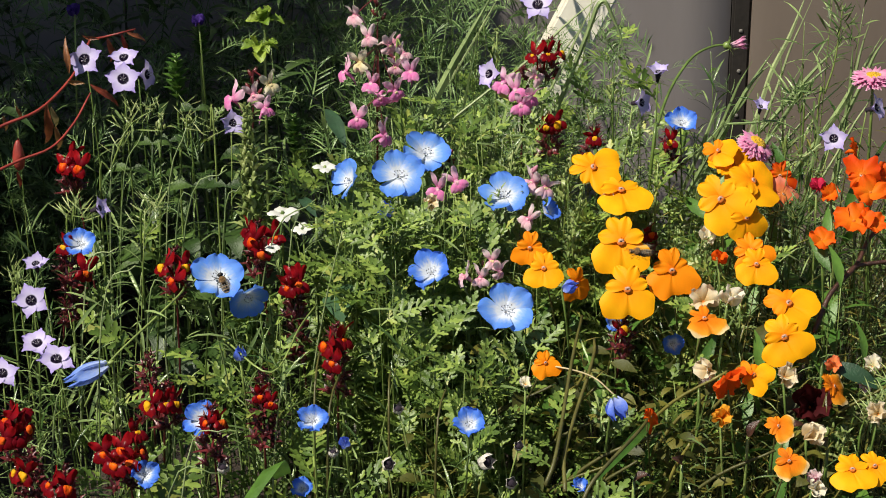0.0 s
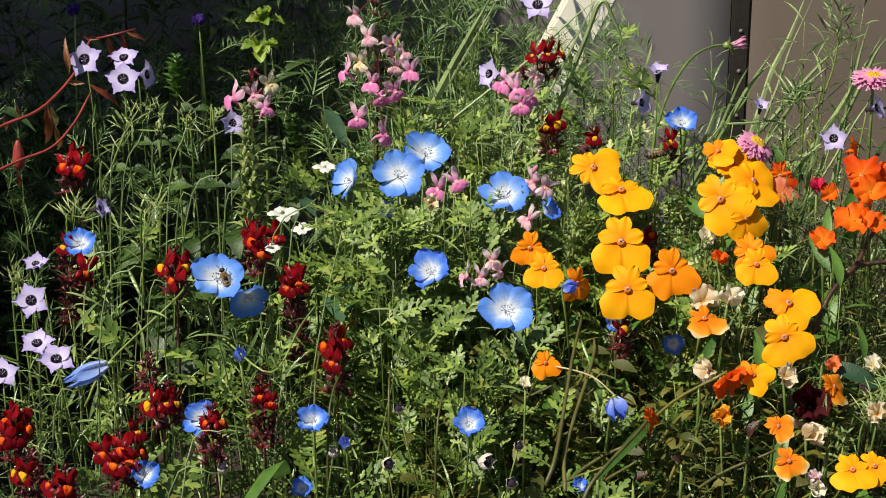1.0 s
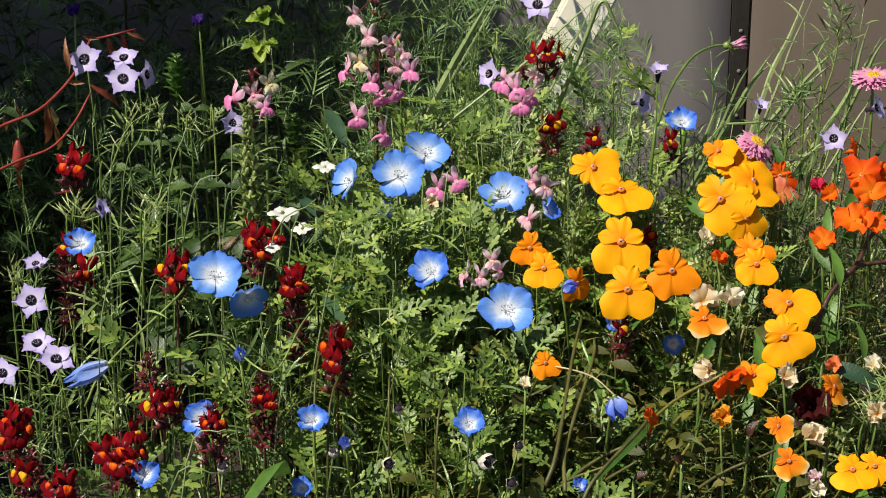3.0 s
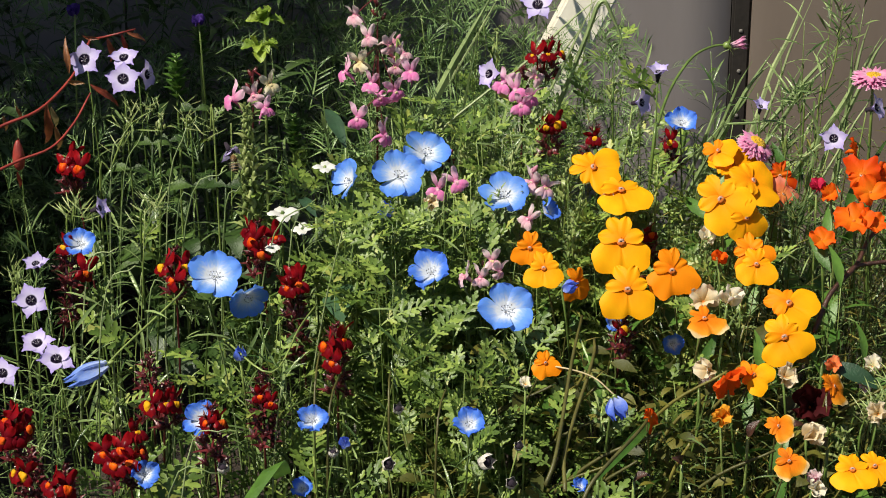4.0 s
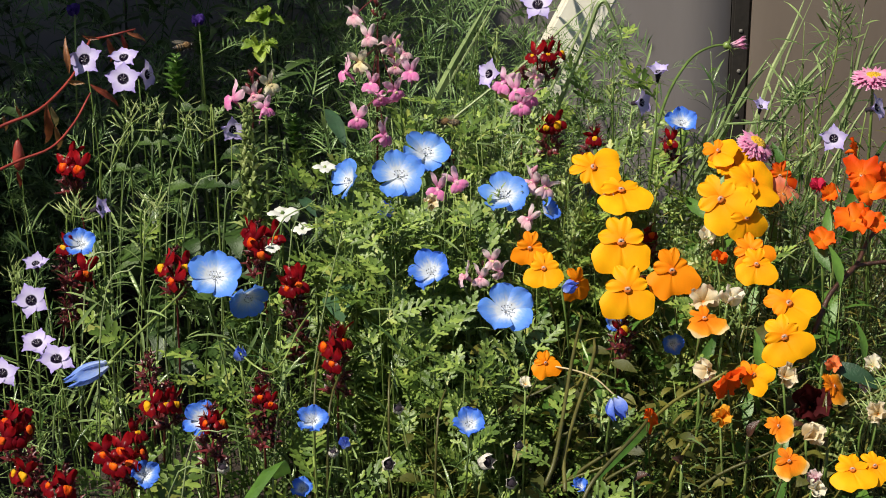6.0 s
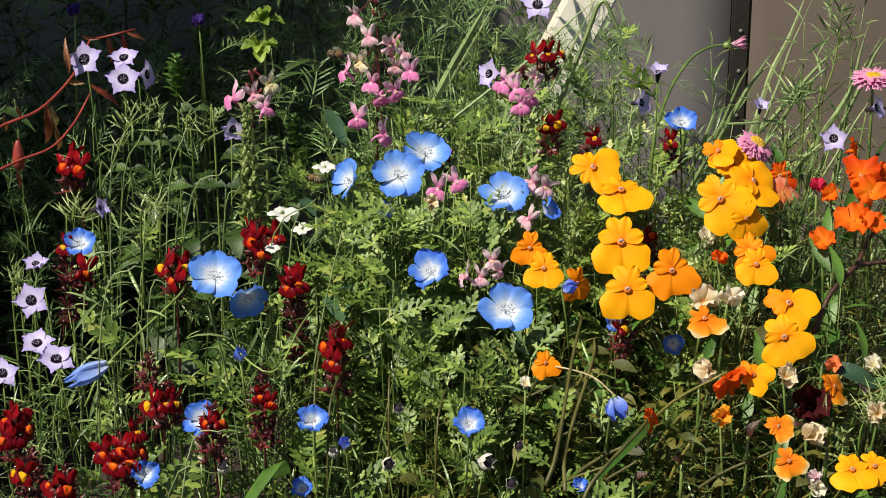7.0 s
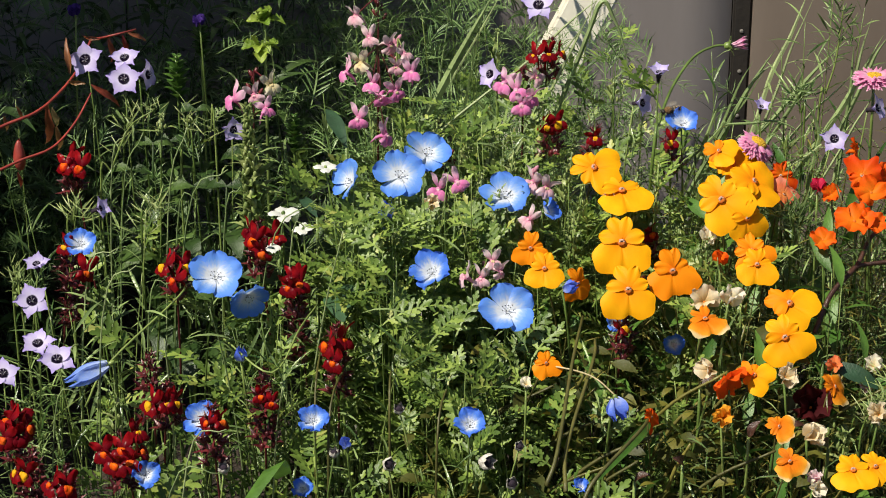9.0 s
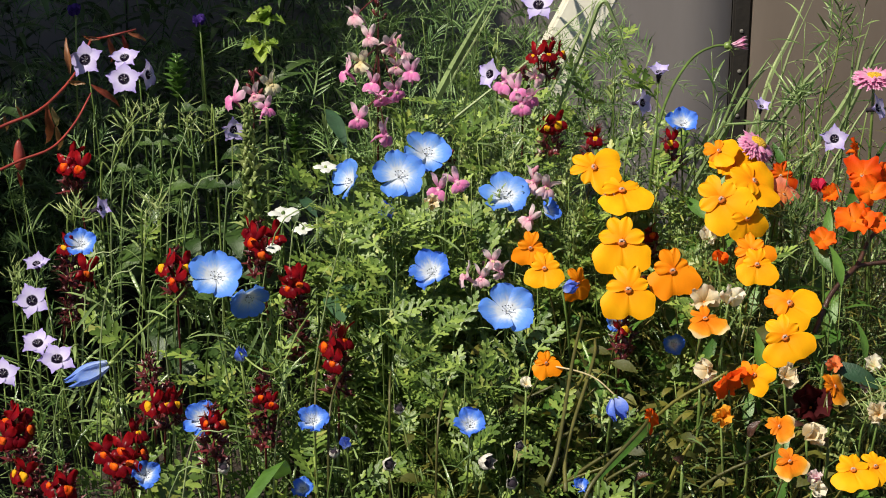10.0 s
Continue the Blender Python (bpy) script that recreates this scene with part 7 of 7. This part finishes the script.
def motions():
    up_blue = Vector((0.06, -0.74, 0.67))
    up_lip = Vector((0.05, -0.80, 0.60))

    def air(t, p, way):
        return t, aim(p, way, WORLD_UP)

    first, second = bee_body(), bee_body()
    rows = [(0.0, sit((-0.1408, 1.2820, 0.2591), (-0.35, 0.3, 0.8), up_blue)), (0.5, sit((-0.1402, 1.2833, 0.2597), (-0.25, 0.3, 0.8), up_blue)), (1.0, sit((-0.1400, 1.2854, 0.2608), (-0.35, 0.3, 0.85), up_blue)),
            (1.5, sit((-0.1411, 1.2858, 0.2610), (-0.6, 0.3, 0.6), up_blue)), (1.9, sit((-0.1434, 1.2871, 0.2616), (-0.8, 0.2, 0.4), up_blue)), (2.2, sit((-0.1441, 1.2875, 0.2618), (-1, 0.1, 0.2), up_blue)), (2.7, sit((-0.1442, 1.2880, 0.2620), (-1, 0.1, 0.1), up_blue))]
    rows += [air(t, p, w) for t, p, w in fly([(2.9, (-0.1389, 1.2735, 0.2801)), (3.1, (-0.1264, 1.2828, 0.3014)), (3.3, (-0.1246, 1.3087, 0.3146)), (3.5, (-0.1327, 1.3405, 0.3146)), (3.65, (-0.1380, 1.3704, 0.3138))])]
    rows += [(3.8, aim((-0.1408, 1.3772, 0.3142), (-0.1, 0.5, 0.8), (0.3, -1, 0))), (4.0, aim((-0.1403, 1.3776, 0.3093), (-0.15, 0.4, 0.85), (0.5, -1, 0))), (5.2, aim((-0.1391, 1.3771, 0.3090), (-0.15, 0.4, 0.85), (0.6, -1, 0)))]
    rows += [air(t, p, w) for t, p, w in fly([(5.4, (-0.1338, 1.3559, 0.3229)), (5.55, (-0.1426, 1.3795, 0.3445)), (5.7, (-0.1569, 1.4158, 0.3567)), (6.0, (-0.1820, 1.4863, 0.3555)), (6.4, (-0.1296, 1.4343, 0.3590)), (6.8, (-0.0773, 1.4366, 0.3603)), (6.9, (-0.0705, 1.4498, 0.3596)), (7.0, (-0.0721, 1.4502, 0.3598)), (7.1, (-0.0628, 1.4441, 0.3605)), (7.2, (-0.0240, 1.4252, 0.3493)), (7.3, (0.0255, 1.4276, 0.3550)), (7.4, (0.0684, 1.4366, 0.3603)), (7.5, (0.1034, 1.4379, 0.3611)), (7.6, (0.1503, 1.4206, 0.3423)), (7.7, (0.1441, 1.4094, 0.3358)), (7.8, (0.1292, 1.3925, 0.3262)), (7.9, (0.1449, 1.4161, 0.3397)), (8.0, (0.1686, 1.4277, 0.3465)), (8.1, (0.1981, 1.4000, 0.3305)), (8.2, (0.2359, 1.3894, 0.3244)), (8.3, (0.2450, 1.3823, 0.3205)), (8.4, (0.2570, 1.3795, 0.3206)), (8.5, (0.2551, 1.3826, 0.3223)), (8.6, (0.2344, 1.4165, 0.3400)), (8.7, (0.2139, 1.4349, 0.3507)), (8.8, (0.1695, 1.4241, 0.3444)), (8.9, (0.1584, 1.4112, 0.3369)), (9.0, (0.1523, 1.4058, 0.3338)), (9.1, (0.1509, 1.4080, 0.3351)), (9.2, (0.1568, 1.4098, 0.3361)), (9.3, (0.2097, 1.4080, 0.3351)), (9.4, (0.2593, 1.4027, 0.3320)), (9.6, (0.3626, 1.4220, 0.3345)), (10.0, (0.6220, 1.5244, 0.3527))])]
    first.scale = second.scale = (1.22, 1.22, 1.22)
    keyed(first, rows)

    rows = [air(t, p, w) for t, p, w in fly([(0.0, (0.1240, 1.2871, 0.2784)), (0.1, (0.1089, 1.2888, 0.2793)), (0.2, (0.0996, 1.2901, 0.2799)), (0.3, (0.0868, 1.3168, 0.2936)), (0.35, (0.0954, 1.3188, 0.3031))])]
    rows += [(0.4, aim((0.1042, 1.3306, 0.3076), (-0.2, 0.5, 0.8), (0, -0.8, 0.6))), (0.5, aim((0.1087, 1.3383, 0.3083), (-0.1, 0.5, 0.8), (0, -0.8, 0.6)))]
    rows += [air(t, p, w) for t, p, w in fly([(0.6, (0.0965, 1.3471, 0.3181)), (0.7, (0.1062, 1.3724, 0.3235)), (0.8, (0.1317, 1.3841, 0.3214)), (0.9, (0.1367, 1.3734, 0.3155)), (1.0, (0.1449, 1.3717, 0.3146)), (1.1, (0.1505, 1.3761, 0.3170)), (1.2, (0.1624, 1.3690, 0.3131)), (1.3, (0.1631, 1.3640, 0.3189))])]
    rows += [(t, aim(p, way, (0, -0.5, 0.9))) for t, p, way in ((1.4, (0.1768, 1.3641, 0.3232), (0.7, 0.3, 0.1)), (1.5, (0.1850, 1.3641, 0.3232), (0.5, 0.6, 0.3)), (1.6, (0.1943, 1.3632, 0.3227), (-0.6, 0.4, 0.2)), (1.7, (0.1843, 1.3597, 0.3208), (-0.8, 0.2, 0.2)), (1.8, (0.1834, 1.3617, 0.3193), (-0.6, 0.3, 0.5)), (1.9, (0.1831, 1.3617, 0.3193), (-0.5, 0.3, 0.6)), (2.0, (0.1858, 1.3630, 0.3200), (-0.7, 0.3, 0.4)))]
    rows += [air(t, p, w) for t, p, w in fly([(2.1, (0.1982, 1.3666, 0.3203)), (2.2, (0.2125, 1.3666, 0.3203)), (2.3, (0.2460, 1.3640, 0.3189)), (2.5, (0.3274, 1.3953, 0.3192)), (3.0, (0.4450, 1.4606, 0.3135)), (3.9, (0.3710, 1.3034, 0.2698)), (4.15, (0.2697, 1.2248, 0.2568)), (4.3, (0.2103, 1.2238, 0.2481)), (4.4, (0.1525, 1.2164, 0.2530)), (4.5, (0.1340, 1.2134, 0.2517)), (4.6, (0.1299, 1.2239, 0.2564)), (4.7, (0.1192, 1.2306, 0.2595))])]
    rows += [(4.8, sit((0.1154, 1.2624, 0.2596), (-0.4, 0.45, 0.85), up_lip)), (5.0, sit((0.1127, 1.2582, 0.2576), (-0.2, 0.5, 0.85), up_lip)), (5.3, sit((0.1144, 1.2565, 0.2567), (-0.15, 0.5, 0.85), up_lip))]
    rows += [air(t, p, w) for t, p, w in fly([(5.4, (0.1211, 1.2586, 0.2728)), (5.5, (0.1349, 1.2787, 0.2826)), (5.6, (0.1048, 1.3186, 0.2945)), (5.8, (0.0443, 1.3909, 0.3167)), (6.2, (-0.0323, 1.4086, 0.3268)), (6.8, (-0.0846, 1.3650, 0.2937)), (7.2, (-0.0921, 1.3970, 0.2942)), (7.3, (-0.0885, 1.4037, 0.2979)), (7.4, (-0.0826, 1.4210, 0.3078)), (7.5, (-0.0868, 1.4282, 0.3120)), (7.6, (-0.0321, 1.3909, 0.3167)), (7.7, (0.0822, 1.3855, 0.3137)), (7.8, (0.1100, 1.4069, 0.3258)), (7.9, (0.1165, 1.3988, 0.3212)), (8.0, (0.1136, 1.4020, 0.3230)), (8.1, (0.1046, 1.4211, 0.3340)), (8.2, (0.0851, 1.4580, 0.3558)), (8.4, (0.0484, 1.5787, 0.4147)), (10.0, (-0.2312, 1.8927, 0.5715))])]
    keyed(second, rows)

    # the lilac flower sinks under the bee's weight and springs back
    m0 = nodding.matrix_basis.copy()
    base = nodding.parent.location
    k = m0.to_scale().x
    hang = facing(Vector((-0.1438, 1.3838, 0.3127)) - base, 40, -40, 0)
    half = facing(Vector((-0.1438, 1.3953, 0.3192)) - base, 25, -5, 0)
    rest = facing(Vector((-0.1430, 1.4006, 0.3222)) - base, 15, 0, 0)
    start = Matrix.LocRotScale(m0.translation, m0.to_quaternion(), None)
    walk(nodding, [(0, start), (2.9, start), (3.6, start), (3.8, half), (3.95, hang), (5.25, hang), (5.4, rest), (10, rest)])

    # the blue flower gives a little under the bee, then lifts
    m1 = landing.matrix_basis.copy()
    free = Matrix.LocRotScale(m1.translation, m1.to_quaternion(), None)
    low = Matrix.Translation((0.0012, 0.0, -0.0016)) @ free @ pose(0, 0, 0, -6, 4, 0)
    walk(landing, [(0, low), (1.2, low), (2.7, Matrix.Translation((0.001, 0, -0.0006)) @ free @ pose(0, 0, 0, -3, 3, 0)), (3.1, free), (10, free)])

    # the lip flower dips while the bee works it
    m2 = lip_flower.matrix_basis.copy()
    still = Matrix.LocRotScale(m2.translation, m2.to_quaternion(), None)
    dip = Matrix.Translation((-0.002, 0.0, -0.0022)) @ still @ pose(0, 0, 0, -8, 0, 2)
    walk(lip_flower, [(0, still), (4.65, still), (4.8, dip), (5.0, dip), (5.3, dip), (5.45, still), (10, still)])


motions()
